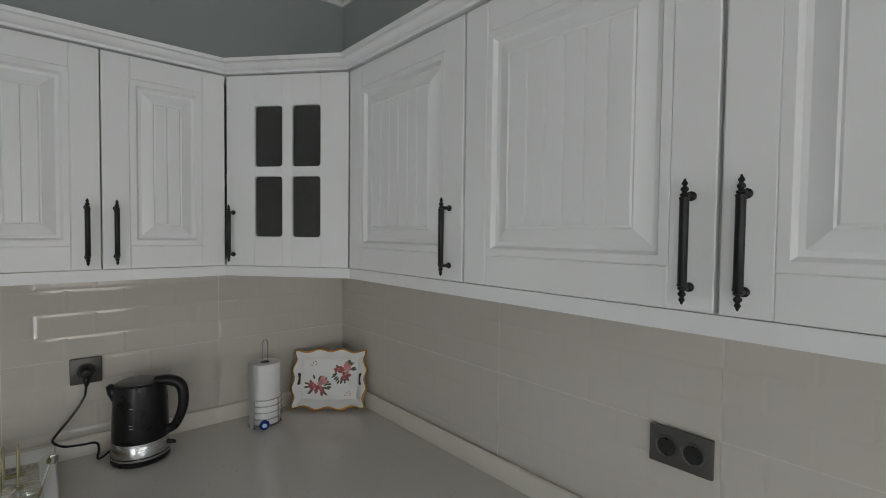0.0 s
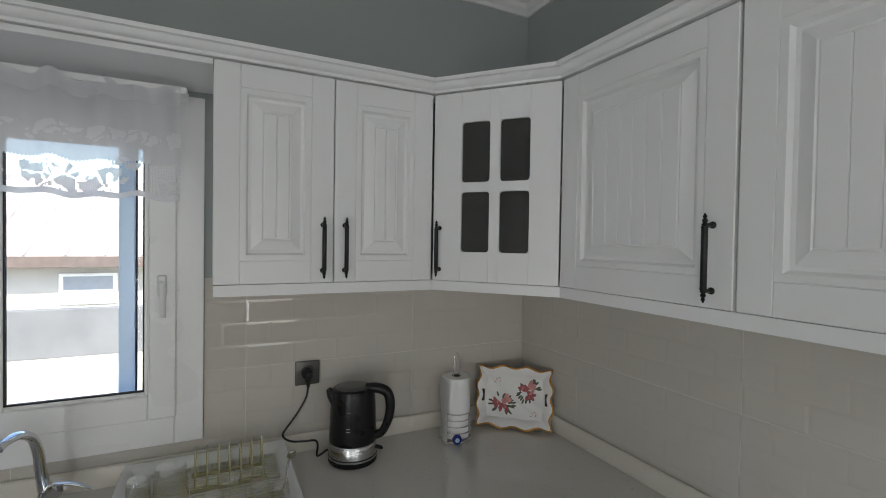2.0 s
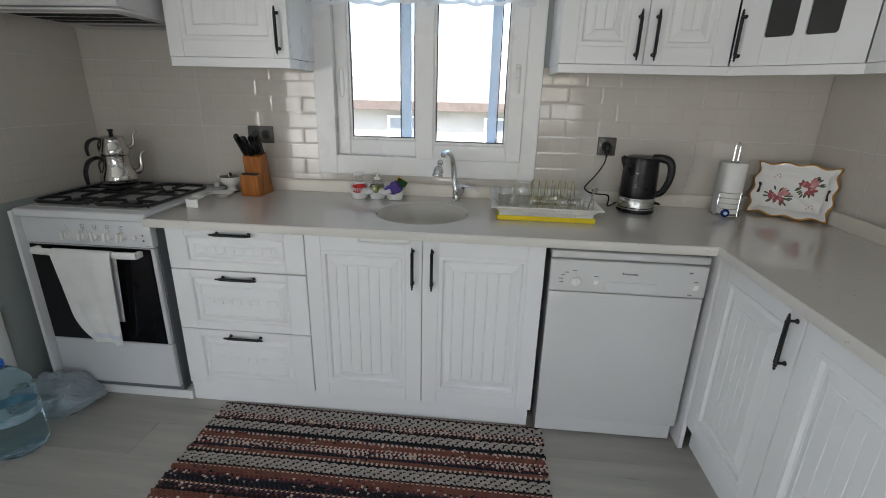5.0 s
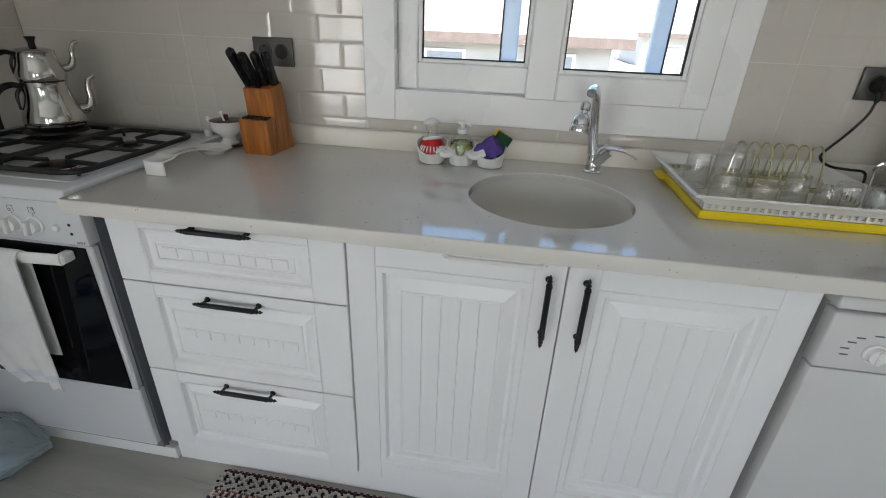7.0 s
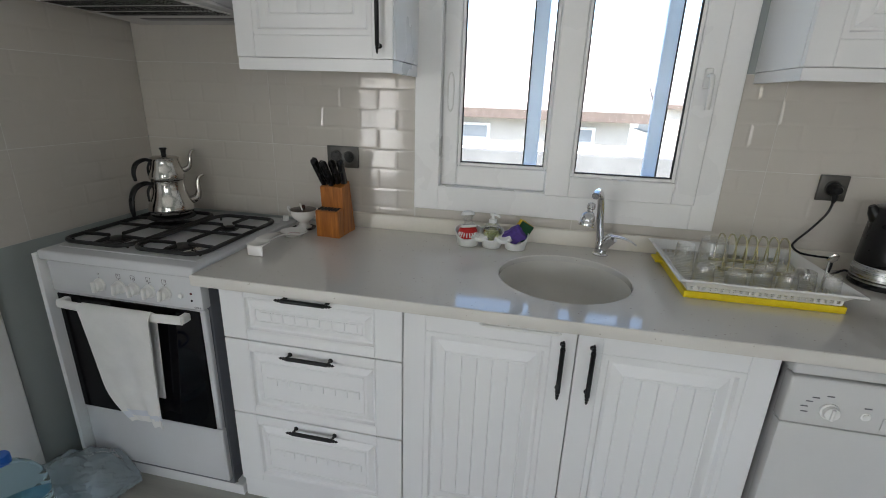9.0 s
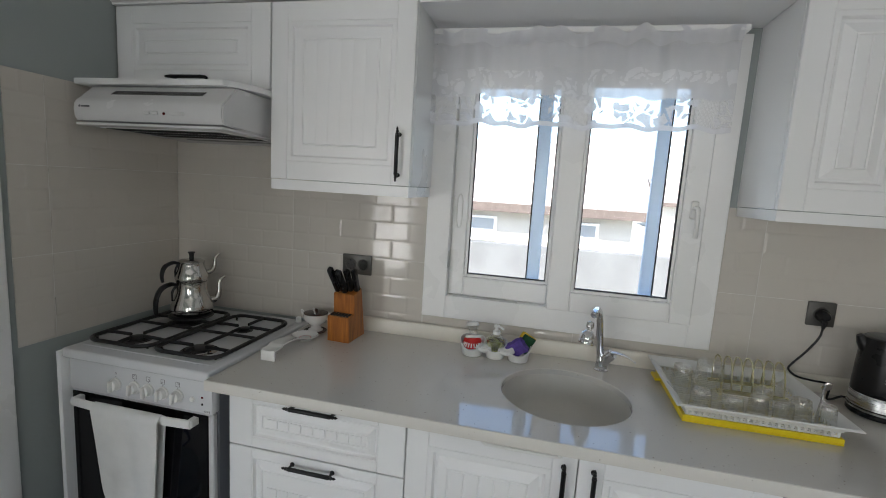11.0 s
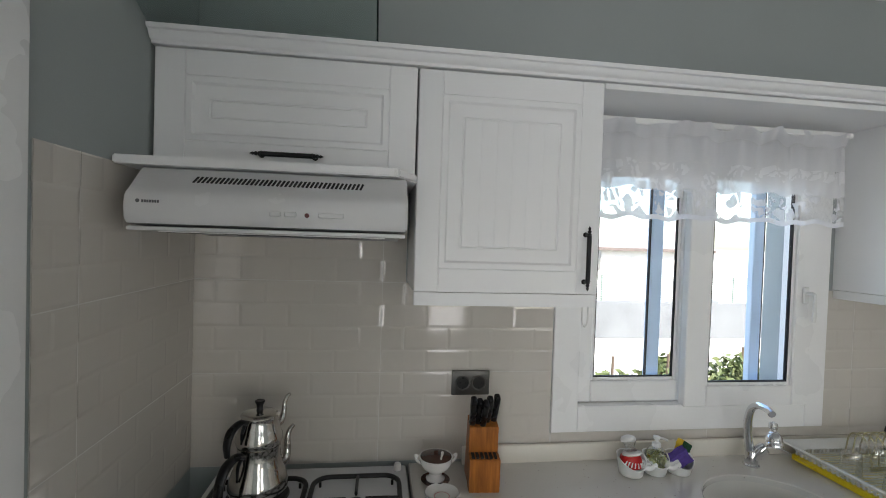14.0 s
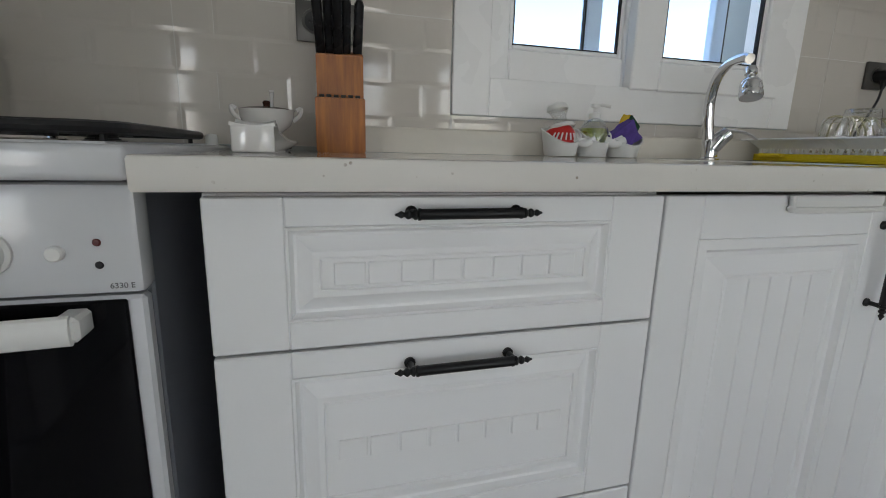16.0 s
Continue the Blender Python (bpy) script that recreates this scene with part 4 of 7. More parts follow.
# oven door
bm = B()
box(bm, SX0 + 0.004, SX1 - 0.002, SYF + 0.006, SYF + 0.028, 0.315, 0.779, 0.004)
odoor = part("oven_door", bm, WHITE_ENAMEL, stove)
part("glass", one_box(SX0 + 0.010, SX1 - 0.019, SYF + 0.001, SYF + 0.007, 0.318, 0.776, c=0.002), DARK_GLASS, odoor, "black oven glass")
bm = B()
pts = [(-2.395 + 0.48 * k / 24, SYF - 0.032 - 0.012 * math.sin(math.pi * k / 24), 0.757) for k in range(25)]
tube(bm, pts, 0.016, 12, flat=(0.5, 1.0))
for x in (-2.39, -1.92):
    box(bm, x - 0.012, x + 0.012, SYF - 0.034, SYF + 0.002, 0.744, 0.770, 0.004)
part("handle", bm, WHITE_PLASTIC, odoor, "bowed white plastic handle")
bm = B()
box(bm, SX0 + 0.003, SX1 - 0.001, SYF + 0.006, SYF + 0.03, 0.085, 0.311, 0.004)
part("drawer_front", bm, WHITE_ENAMEL, stove)
# burners
for x, y, r in ((-2.290, 1.665, 0.044), (-2.288, 1.433, 0.031), (-2.013, 1.425, 0.041), (-2.013, 1.672, 0.022)):
    bm = B()
    lathe(bm, [(r * 1.55, 0.9406), (r * 1.5, 0.9420), (r * 1.15, 0.9425), (r * 1.12, 0.945), (r, 0.9455)], 32, pose(x, y, 0))
    bn = part("burner", bm, STEEL if r > 0.04 and y < 1.5 else BLACK_IRON, stove)
    bm = B()
    lathe(bm, [(0.0, 0.9535), (r * 0.9, 0.953), (r, 0.9515), (r, 0.9455), (0.0, 0.9455)], 32, pose(x, y, 0))
    part("burner_cap", bm, BLACK_IRON, bn)


def grate(x0, x1, y0, y1, centres):
    b = B()
    z, r, k = 0.9555, 0.0062, 0.05
    ring = []
    for cx, cy, a0 in ((x1 - k, y1 - k, 0), (x0 + k, y1 - k, 90), (x0 + k, y0 + k, 180), (x1 - k, y0 + k, 270)):
        ring += [(cx + k * math.cos(radians(a0 + q)), cy + k * math.sin(radians(a0 + q)), z) for q in range(0, 91, 15)]
    ring.append(ring[0])
    tube(b, ring, r * 1.2, 8)
    ym = (y0 + y1) / 2
    tube(b, [(x0, ym, z), (x1, ym, z)], r, 8)
    for cx, cy in centres:
        for dx, dy in ((1, 0), (-1, 0), (0, 1), (0, -1)):
            ex = x1 if dx > 0 else x0 if dx < 0 else cx
            lim = (y1 if cy > ym else ym) if dy > 0 else ((ym if cy > ym else y0) if dy < 0 else cy)
            s = (cx + dx * 0.028, cy + dy * 0.028, z + 0.002)
            e = (ex, lim, z)
            if (Vector(s) - Vector(e)).length > 0.03:
                tube(b, [s, ((s[0] + e[0]) / 2, (s[1] + e[1]) / 2, z + 0.002), e], r, 8, flat=(0.8, 1.1))
    for x, y in ((x0 + 0.02, y0 + 0.03), (x1 - 0.02, y0 + 0.03), (x0 + 0.02, y1 - 0.03), (x1 - 0.02, y1 - 0.03)):
        tube(b, [(x, y, z), (x, y, 0.9395)], 0.004, 6)
    return b


part("grate", grate(-2.425, -2.165, 1.345, 1.805, ((-2.290, 1.665), (-2.288, 1.433))), BLACK_IRON, stove)
part("grate", grate(-2.145, -1.885, 1.345, 1.805, ((-2.013, 1.425), (-2.013, 1.672))), BLACK_IRON, stove)
for x in (-1.885, -2.42):
    bm = B()
    lathe(bm, [(0.0, 0.962), (0.010, 0.960), (0.012, 0.955), (0.013, 0.938), (0.0, 0.938)], 16, pose(x, 1.872, 0))
    part("hinge", bm, WHITE_PLASTIC, stove)
# black heat plate under the kettle
bm = B()
lathe(bm, [(0.0, 0.972), (0.084, 0.972), (0.087, 0.9735), (0.084, 0.977), (0.0, 0.976)], 40, pose(-2.290, 1.700, -0.0095))
solid("heat_diffuser", bm, BLACK_IRON, "round black heat diffuser plate on the grate", "hob plate")

bm = B()
box(bm, SX0 - 0.022, SX0 - 0.005, 1.275, 1.90, 0.0, 0.925, 0.002)
solid("end_panel", bm, WHITE_FOIL, "white end panel between cooker and wall", "panel")
bm = B()
box(bm, -2.50, -1.826, 1.335, 1.90, 0.0, 0.046, 0.002)
pb = solid("plinth_board", bm, WHITE_FOIL, "white board under the cooker with screw heads", "board")
for x in (-2.2, -1.93, -1.86):
    bm = B()
    lathe(bm, [(0.0, 0.0472), (0.004, 0.0468), (0.0045, 0.046)], 10, pose(x, 1.347, 0))
    part("screw", bm, PRINT_GREY, pb)

# towel over the oven handle
bm = B()
t = bmesh.new()
NU, NV = 26, 60
grid = []
for j in range(NV + 1):
    row = []
    v = j / NV
    for i in range(NU + 1):
        u = i / NU
        shift = 0.0
        if v < 0.34:
            s = v / 0.34
            z, y = 0.43 + 0.325 * s, SYF - 0.014 - 0.006 * s
            shift = 0.020 * (1 - s)
        elif v < 0.40:
            s = (v - 0.34) / 0.06
            z, y = 0.757 + 0.020 * math.sin(math.pi * s), SYF - 0.020 - 0.040 * s
        else:
            s = (v - 0.40) / 0.60
            z, y = 0.755 - 0.435 * s, SYF - 0.060 + 0.022 * s
        k = 0 if v < 0.4 else (v - 0.4) / 0.6
        x0 = -2.288 + 0.046 * k + 0.070 * (max(0.0, k - 0.62) / 0.38) ** 2.2
        x1 = -2.018 - 0.040 * k
        if v < 0.34:
            x0, x1 = -2.20, -2.020 - 0.028 * (1 - s)
        x = x0 + (x1 - x0) * u
        y -= (0.008 * math.sin(u * 7.0 + 1.5 * k) + 0.005 * math.sin(u * 17 + 2)) * k
        z += 0.016 * k * k * (1 - u) + 0.003 * math.sin(u * 23) * k
        row.append(t.verts.new((x, y, z)))
    grid.append(row)
for j in range(NV):
    for i in range(NU):
        t.faces.new((grid[j][i], grid[j][i + 1], grid[j + 1][i + 1], grid[j + 1][i]))
bmesh.ops.recalc_face_normals(t, faces=t.faces)
bmesh.ops.solidify(t, geom=t.faces[:], thickness=0.004)
join(bm, t)
me = mesh_of("towel", bm, TEXTILE, 80)
me.materials.append(TEXTILE_STRIPE)
for p in me.polygons:
    if p.center.y < SYF - 0.025 and 0.352 < p.center.z < 0.375:
        p.material_index = 1
tagged(part("towel", me, TEXTILE), "white terry towel hung over the oven handle", "towel")

# ---------------------------------------------------------------- cooker hood
hood = thing("cooker_hood", (-2.21, 1.65, 1.70), "white slim cooker hood under the short cabinet", "cooker hood")
HX0, HX1 = -2.512, -1.903
bm = B()
prof = [(1.925, 1.857), (1.485, 1.857), (1.432, 1.808), (1.420, 1.799), (1.413, 1.788), (1.409, 1.768), (1.412, 1.740), (1.420, 1.728), (1.46, 1.724), (1.925, 1.700)]
t = bmesh.new()
a = [t.verts.new((HX0, y, z)) for y, z in prof]
b_ = [t.verts.new((HX1, y, z)) for y, z in prof]
t.faces.new(a), t.faces.new(b_)
for i in range(len(prof)):
    t.faces.new((a[i], a[(i + 1) % len(prof)], b_[(i + 1) % len(prof)], b_[i]))
bmesh.ops.recalc_face_normals(t, faces=t.faces)
bmesh.ops.bevel(t, geom=[e for e in t.edges if abs(e.verts[0].co.x - e.verts[1].co.x) < 1e-5], offset=0.004, segments=2, affect="EDGES")
join(bm, t)
body = part("body", bm, HOOD_WHITE, hood, angle=30)
bm = B()
box(bm, HX0 + 0.006, HX1 - 0.004, 1.412, 1.90, 1.712, 1.722, 0.004, seg=2)
part("visor", bm, HOOD_WHITE, hood)
bm = B()
for i in range(40):
    x = HX0 + 0.13 + i * 0.0095
    t = bmesh.new()
    box(t, -0.0026, 0.0026, -0.0115, 0.0115, -0.001, 0.001, 0.0005)
    join(bm, t, pose(x, 1.4560, 1.8308, 42.8, 0, 0) @ pose(0, 0, 0, 0, 0, -14))
tagged(part("vent_grille", bm, CAVITY_SHADE, body, "slanted vent slots, shade painted dark"), kind="stuff")
for x0, x1 in ((-2.210, -2.186), (-2.178, -2.152), (-2.105, -2.048)):
    part("button", one_box(x0, x1, 1.4065, 1.412, 1.752, 1.764, c=0.002), HOOD_WHITE, body)
bm = B()
lathe(bm, [(0.0, 0.002), (0.004, 0.0018), (0.0052, 0.0)], 14, pose(-2.129, 1.4088, 1.757, 90))
part("indicator", bm, DARK_RED, body, "red indicator lamp")
bm = B()
lathe(bm, [(0.0, 0.0008), (0.0042, 0.0008), (0.0042, 0.0)], 12, pose(-2.482, 1.4095, 1.776, 90))
for i in range(7):
    box(bm, -2.474 + i * 0.0052, -2.4705 + i * 0.0052, 1.4085, 1.4105, 1.7725, 1.7785, 0.0004)
part("badge", bm, PRINT_GREY, body, "small grey badge")
# grease filter below
bm = B()
box(bm, HX0 + 0.045, HX1 - 0.05, 1.47, 1.79, 1.7095, 1.7125, 0.001)
filt = part("filter", bm, WHITE_PLASTIC, hood, "perforated white filter grille")
bm = B()
for i in range(34):
    for j in range(3):
        x = HX0 + 0.06 + i * 0.0143
        t = bmesh.new()
        box(t, -0.0032, 0.0032, -0.042, 0.042, -0.0006, 0.0006, 0)
        join(bm, t, pose(x, 1.525 + j * 0.1, 1.7089))
tagged(part("slot_grille", bm, CAVITY_SHADE, filt), kind="stuff")
bm = B()
box(bm, HX0 + 0.12, HX1 - 0.09, 1.80, 1.86, 1.704, 1.711, 0.002)
part("lamp_cover", bm, PRINT_GREY, hood)

# ---------------------------------------------------------------- dishwasher
dw = thing("dishwasher", (0.1, 1.6, 0), "white freestanding dishwasher under the worktop", "dishwasher")
DX0, DX1, DYF = -0.193, 0.402, 1.286
part("body", one_box(DX0 + 0.006, DX1 - 0.006, DYF + 0.03, 1.88, 0.012, 0.845, c=0.003), DW_WHITE, dw)
part("lid", one_box(DX0, DX1, DYF + 0.004, 1.88, 0.843, 0.874, c=0.007, seg=3), DW_WHITE, dw)
cp_ = part("control_panel", one_box(DX0, DX1, DYF, DYF + 0.04, 0.706, 0.838, c=0.006, seg=3), DW_WHITE, dw)
part("door", one_box(DX0 + 0.002, DX1 - 0.002, DYF + 0.004, DYF + 0.04, 0.100, 0.702, c=0.004, seg=2), DW_WHITE, dw)
part("kick_plate", one_box(DX0 + 0.006, DX1 - 0.004, DYF + 0.042, DYF + 0.06, 0.008, 0.097, c=0.002), DW_WHITE, dw)
bm = B()
lathe(bm, [(0.0, 0.0), (0.022, 0.0), (0.022, 0.004), (0.0185, 0.006), (0.017, 0.015), (0.0, 0.016)], 28, pose(-0.094, DYF, 0.754, 90))
box(bm, -0.098, -0.090, DYF - 0.021, DYF - 0.010, 0.738, 0.770, 0.002)
part("knob", bm, WHITE_PLASTIC, cp_)
for x, r in ((-0.015, 0.009), (0.360, 0.012)):
    bm = B()
    lathe(bm, [(r + 0.002, 0.0), (r + 0.002, 0.0012), (r, 0.0015), (r - 0.001, 0.005), (0.0, 0.0055)], 22, pose(x, DYF, 0.752, 90))
    part("button", bm, WHITE_PLASTIC, cp_)
bm = B()
hp = [(0.022, 0.755), (0.022, 0.722), (0.034, 0.716), (0.196, 0.716), (0.214, 0.728), (0.218, 0.755)]
plate(bm, hp, DYF - 0.0022, DYF + 0.002)
part("grip", bm, HOOD_WHITE, cp_, "sloping white grip recess")
bm = B()
for x, z in ((-0.15, 0.76), (-0.147, 0.745), (-0.142, 0.775), (-0.13, 0.787), (-0.10, 0.795), (-0.015, 0.775), (0.36, 0.773), (0.345, 0.719)):
    box(bm, x - 0.008, x + 0.008, DYF - 0.0006, DYF + 0.001, z - 0.0016, z + 0.0016, 0)
box(bm, 0.33, 0.343, DYF - 0.0006, DYF + 0.001, 0.806, 0.812, 0)
part("markings", bm, PRINT_GREY, cp_, "small grey printed marks")
bm = B()
for i, h in enumerate((0.010, 0.007, 0.006, 0.007, 0.006, 0.008, 0.006)):
    box(bm, 0.083 + i * 0.0085, 0.089 + i * 0.0085, DYF - 0.0006, DYF + 0.001, 0.787, 0.787 + h, 0.0004)
part("badge", bm, PRINT_GREY, cp_, "small grey badge")

# ---------------------------------------------------------------- tap
tap = thing("tap", (-0.605, 1.83, TOP), "chrome single-lever kitchen tap by the sink", "tap")
bm = B()
lathe(bm, [(0.0, TOP), (0.027, TOP), (0.027, TOP + 0.004), (0.0215, TOP + 0.008), (0.021, TOP + 0.05), (0.018, TOP + 0.056), (0.0, TOP + 0.056)], 28, pose(-0.605, 1.83, 0))
part("base", bm, CHROME, tap)
bm = B()
tube(bm, smooth_path([(-0.606, 1.832, TOP + 0.03), (-0.618, 1.835, TOP + 0.10), (-0.624, 1.832, TOP + 0.165), (-0.632, 1.81, TOP + 0.215), (-0.645, 1.765, TOP + 0.242), (-0.658, 1.715, TOP + 0.246), (-0.664, 1.69, TOP + 0.240)], 8), [0.016, 0.0145, 0.0135, 0.0125, 0.0115, 0.0115, 0.012], 18)
part("spout", bm, CHROME, tap)
bm = B()
lathe(bm, [(0.0, 0.0), (0.024, 0.0), (0.0255, 0.004), (0.0255, 0.012), (0.0235, 0.016), (0.0245, 0.022), (0.0225, 0.036), (0.015, 0.047), (0.010, 0.050), (0.0095, 0.056), (0.013, 0.059), (0.014, 0.066), (0.012, 0.076), (0.0, 0.082)], 26, pose(-0.686, 1.652, TOP + 0.146, -18, 10, 0))
part("spray_head", bm, CHROME, tap, "chrome swivel spray head")
bm = B()
tube(bm, smooth_path([(-0.602, 1.824, TOP + 0.030), (-0.585, 1.815, TOP + 0.060), (-0.572, 1.808, TOP + 0.075)]), [0.018, 0.021, 0.020], 18)
tube(bm, smooth_path([(-0.577, 1.812, TOP + 0.078), (-0.545, 1.80, TOP + 0.078), (-0.515, 1.79, TOP + 0.070), (-0.495, 1.785, TOP + 0.058)]), [0.013, 0.008, 0.006, 0.005], 12, flat=(1.2, 0.6))
part("lever", bm, CHROME, tap)

# ---------------------------------------------------------------- sockets


def socket(m, n, label):
    """An anthracite socket plate with n round outlets, recess shade painted as dark discs; face towards -y."""
    w, h = 0.086 + 0.048 * (n - 1), 0.086
    s = thing("socket", m.translation, label, "socket", "sockets")
    b = B()
    box(b, -w / 2, w / 2, -0.011, 0.0, -h / 2, h / 2, 0.003, seg=2)
    part("plate", b, SOCKET_GREY, s, at=m)
    xs_ = [0.0] if n == 1 else [-0.028, 0.028]
    for x in xs_:
        b = B()
        lathe(b, [(0.0265, 0.0115), (0.0255, 0.0135), (0.0225, 0.0130), (0.0205, 0.0118)], 32, pose(x, 0, 0, 90))
        o = part("ring", b, SOCKET_GREY, s, at=m)
        b = B()
        lathe(b, [(0.0, 0.0116), (0.0215, 0.0116)], 28, pose(x, 0, 0, 90))
        part("recess", b, SOCKET_SHADE, o, at=m)
        b = B()
        for dx in (-0.0095, 0.0095):
            lathe(b, [(0.0, 0.0121), (0.0028, 0.0121), (0.0028, 0.0115)], 10, pose(x + dx, 0, 0, 90))
        for dz in (-0.0175, 0.0175):
            box(b, x - 0.003, x + 0.003, -0.0135, -0.011, dz - 0.003, dz + 0.003, 0.0005)
        part("contacts", b, BLACK_PLASTIC, o, at=m)
    return s


socket(pose(0.114, YW - 0.004, 1.210), 1, "anthracite single wall socket with a black plug in it")
socket(pose(-1.636, YW - 0.004, 1.214), 2, "anthracite double wall socket behind the knife block")
socket(Matrix.Translation((XR - 0.004, 0.404, 1.207)) @ RIGHT_TURN, 2, "anthracite double wall socket over the worktop")

# ---------------------------------------------------------------- stacked tea kettles
MPOT = Matrix.Translation((-2.291, 1.705, 0.9675)) @ pose(0, 0, 0, 0, 0, 65) @ Matrix.Diagonal((1.07, 1.07, 1.02, 1))
lower = thing("tea_kettle", (-2.291, 1.705, 0.9675), "polished steel tea kettle with a black handle on the hob", "kettle")
TX, TY, TZ = 0.0, 0.0, 0.0
bm = B()
lathe(bm, [(0.0, 0.0), (0.056, 0.0), (0.066, 0.004), (0.0755, 0.018), (0.077, 0.030), (0.073, 0.050), (0.063, 0.078), (0.056, 0.105), (0.054, 0.130), (0.056, 0.142), (0.052, 0.144)], 48, pose(TX, TY, TZ))
part("body", bm, STEEL, lower, at=MPOT, angle=50)
bm = B()
tube(bm, smooth_path([(TX + 0.062, TY - 0.012, TZ + 0.052), (TX + 0.088, TY - 0.017, TZ + 0.060), (TX + 0.098, TY - 0.019, TZ + 0.085), (TX + 0.098, TY - 0.019, TZ + 0.115), (TX + 0.104, TY - 0.020, TZ + 0.140), (TX + 0.120, TY - 0.023, TZ + 0.151)], 6), [0.017, 0.015, 0.011, 0.0085, 0.0075, 0.006], 14)
part("spout", bm, STEEL, lower, at=MPOT)
bm = B()
tube(bm, smooth_path([(TX - 0.050, TY + 0.006, TZ + 0.128), (TX - 0.075, TY + 0.009, TZ + 0.135), (TX - 0.105, TY + 0.013, TZ + 0.120), (TX - 0.122, TY + 0.015, TZ + 0.085), (TX - 0.126, TY + 0.016, TZ + 0.045), (TX - 0.124, TY + 0.016, TZ + 0.015)], 6), [0.009, 0.011, 0.012, 0.011, 0.011, 0.008], 12, flat=(1.3, 0.8))
tube(bm, smooth_path([(TX - 0.052, TY + 0.006, TZ + 0.13), (TX - 0.068, TY + 0.008, TZ + 0.105), (TX - 0.070, TY + 0.008, TZ + 0.065)], 5), [0.006, 0.005, 0.003], 8)
part("handle", bm, BLACK_PLASTIC, lower, at=MPOT)

upper_pot = thing("teapot", (-2.291, 1.705, 1.1134), "polished steel teapot stacked on the tea kettle", "teapot")
UZ = TZ + 0.143
bm = B()
lathe(bm, [(0.0, 0.0), (0.050, 0.0), (0.0575, 0.003), (0.060, 0.012), (0.059, 0.026), (0.053, 0.045), (0.047, 0.066), (0.046, 0.078), (0.048, 0.081)], 48, pose(TX, TY, UZ))
part("body", bm, STEEL, upper_pot, at=MPOT, angle=50)
bm = B()
lathe(bm, [(0.048, 0.081), (0.047, 0.084), (0.038, 0.089), (0.012, 0.093), (0.0, 0.093)], 40, pose(TX, TY, UZ))
lid = part("lid", bm, STEEL, upper_pot, at=MPOT, angle=50)
bm = B()
lathe(bm, [(0.0, 0.092), (0.010, 0.092), (0.008, 0.098), (0.009, 0.110), (0.0135, 0.118), (0.012, 0.121), (0.0, 0.1215)], 18, pose(TX, TY, UZ))
part("knob", bm, BLACK_PLASTIC, lid, at=MPOT)
bm = B()
tube(bm, smooth_path([(TX + 0.048, TY - 0.009, UZ + 0.030), (TX + 0.072, TY - 0.014, UZ + 0.038), (TX + 0.082, TY - 0.016, UZ + 0.060), (TX + 0.084, TY - 0.016, UZ + 0.085), (TX + 0.094, TY - 0.018, UZ + 0.104), (TX + 0.104, TY - 0.020, UZ + 0.108)], 6), [0.012, 0.010, 0.008, 0.0065, 0.0055, 0.0045], 12)
part("spout", bm, STEEL, upper_pot, at=MPOT)
bm = B()
tube(bm, smooth_path([(TX - 0.044, TY + 0.006, UZ + 0.074), (TX - 0.065, TY + 0.008, UZ + 0.080), (TX - 0.092, TY + 0.011, UZ + 0.066), (TX - 0.103, TY + 0.013, UZ + 0.035), (TX - 0.101, TY + 0.013, UZ + 0.004)], 6), [0.008, 0.009, 0.010, 0.009, 0.007], 12, flat=(1.3, 0.8))
tube(bm, smooth_path([(TX - 0.046, TY + 0.006, UZ + 0.075), (TX - 0.057, TY + 0.007, UZ + 0.05), (TX - 0.058, TY + 0.007, UZ + 0.02)], 5), [0.005, 0.004, 0.003], 8)
part("handle", bm, BLACK_PLASTIC, upper_pot, at=MPOT)

# ---------------------------------------------------------------- knife block
KB = pose(-1.622, 1.722, TOP, 0, 0, -4)
kb = thing("knife_block", (-1.622, 1.79, TOP), "beech knife block with five black-handled knives", "knife block")
bm = B()
for side, w in (([(0.0, 0.0), (0.046, 0.0), (0.040, 0.110), (-0.004, 0.104)], 0.048), ([(0.046, 0.0), (0.140, 0.0), (0.100, 0.208), (0.036, 0.190), (0.042, 0.10)], 0.0465)):
    t = bmesh.new()
    a, b_ = [t.verts.new((-w, y, z)) for y, z in side], [t.verts.new((w, y, z)) for y, z in side]
    t.faces.new(a), t.faces.new(b_)
    for i in range(len(side)):
        t.faces.new((a[i], a[(i + 1) % len(side)], b_[(i + 1) % len(side)], b_[i]))
    bmesh.ops.recalc_face_normals(t, faces=t.faces)
    bmesh.ops.bevel(t, geom=list(t.edges), offset=0.002, segments=2, affect="EDGES")
    join(bm, t)
part("block", bm, WOOD, kb, at=KB)
for x in (-0.036, -0.022, -0.008, 0.006, 0.020, 0.034):
    part("slot", one_box(x - 0.0045, x + 0.0045, 0.004, 0.038, 0.104, 0.1105, c=0), CAVITY_SHADE, kb, "empty knife slot, shade painted dark", at=KB)
for x, y, z, ln, tilt in ((-0.037, 0.060, 0.196, 0.122, 34), (-0.018, 0.066, 0.197, 0.106, 33), (-0.003, 0.056, 0.194, 0.114, 35), (0.013, 0.074, 0.200, 0.104, 30), (0.036, 0.080, 0.200, 0.100, 24)):
    bm = B()
    box(bm, -0.0095, 0.0095, -0.014, 0.014, -0.006, ln, 0.0065, seg=3)
    box(bm, -0.0075, 0.0075, -0.014, 0.010, ln - 0.024, ln + 0.004, 0.006, seg=3)
    part("knife_handle", bm, BLACK_PLASTIC, kb, at=KB @ pose(x, y, z, tilt, (x * 120) * 0.6, 0))

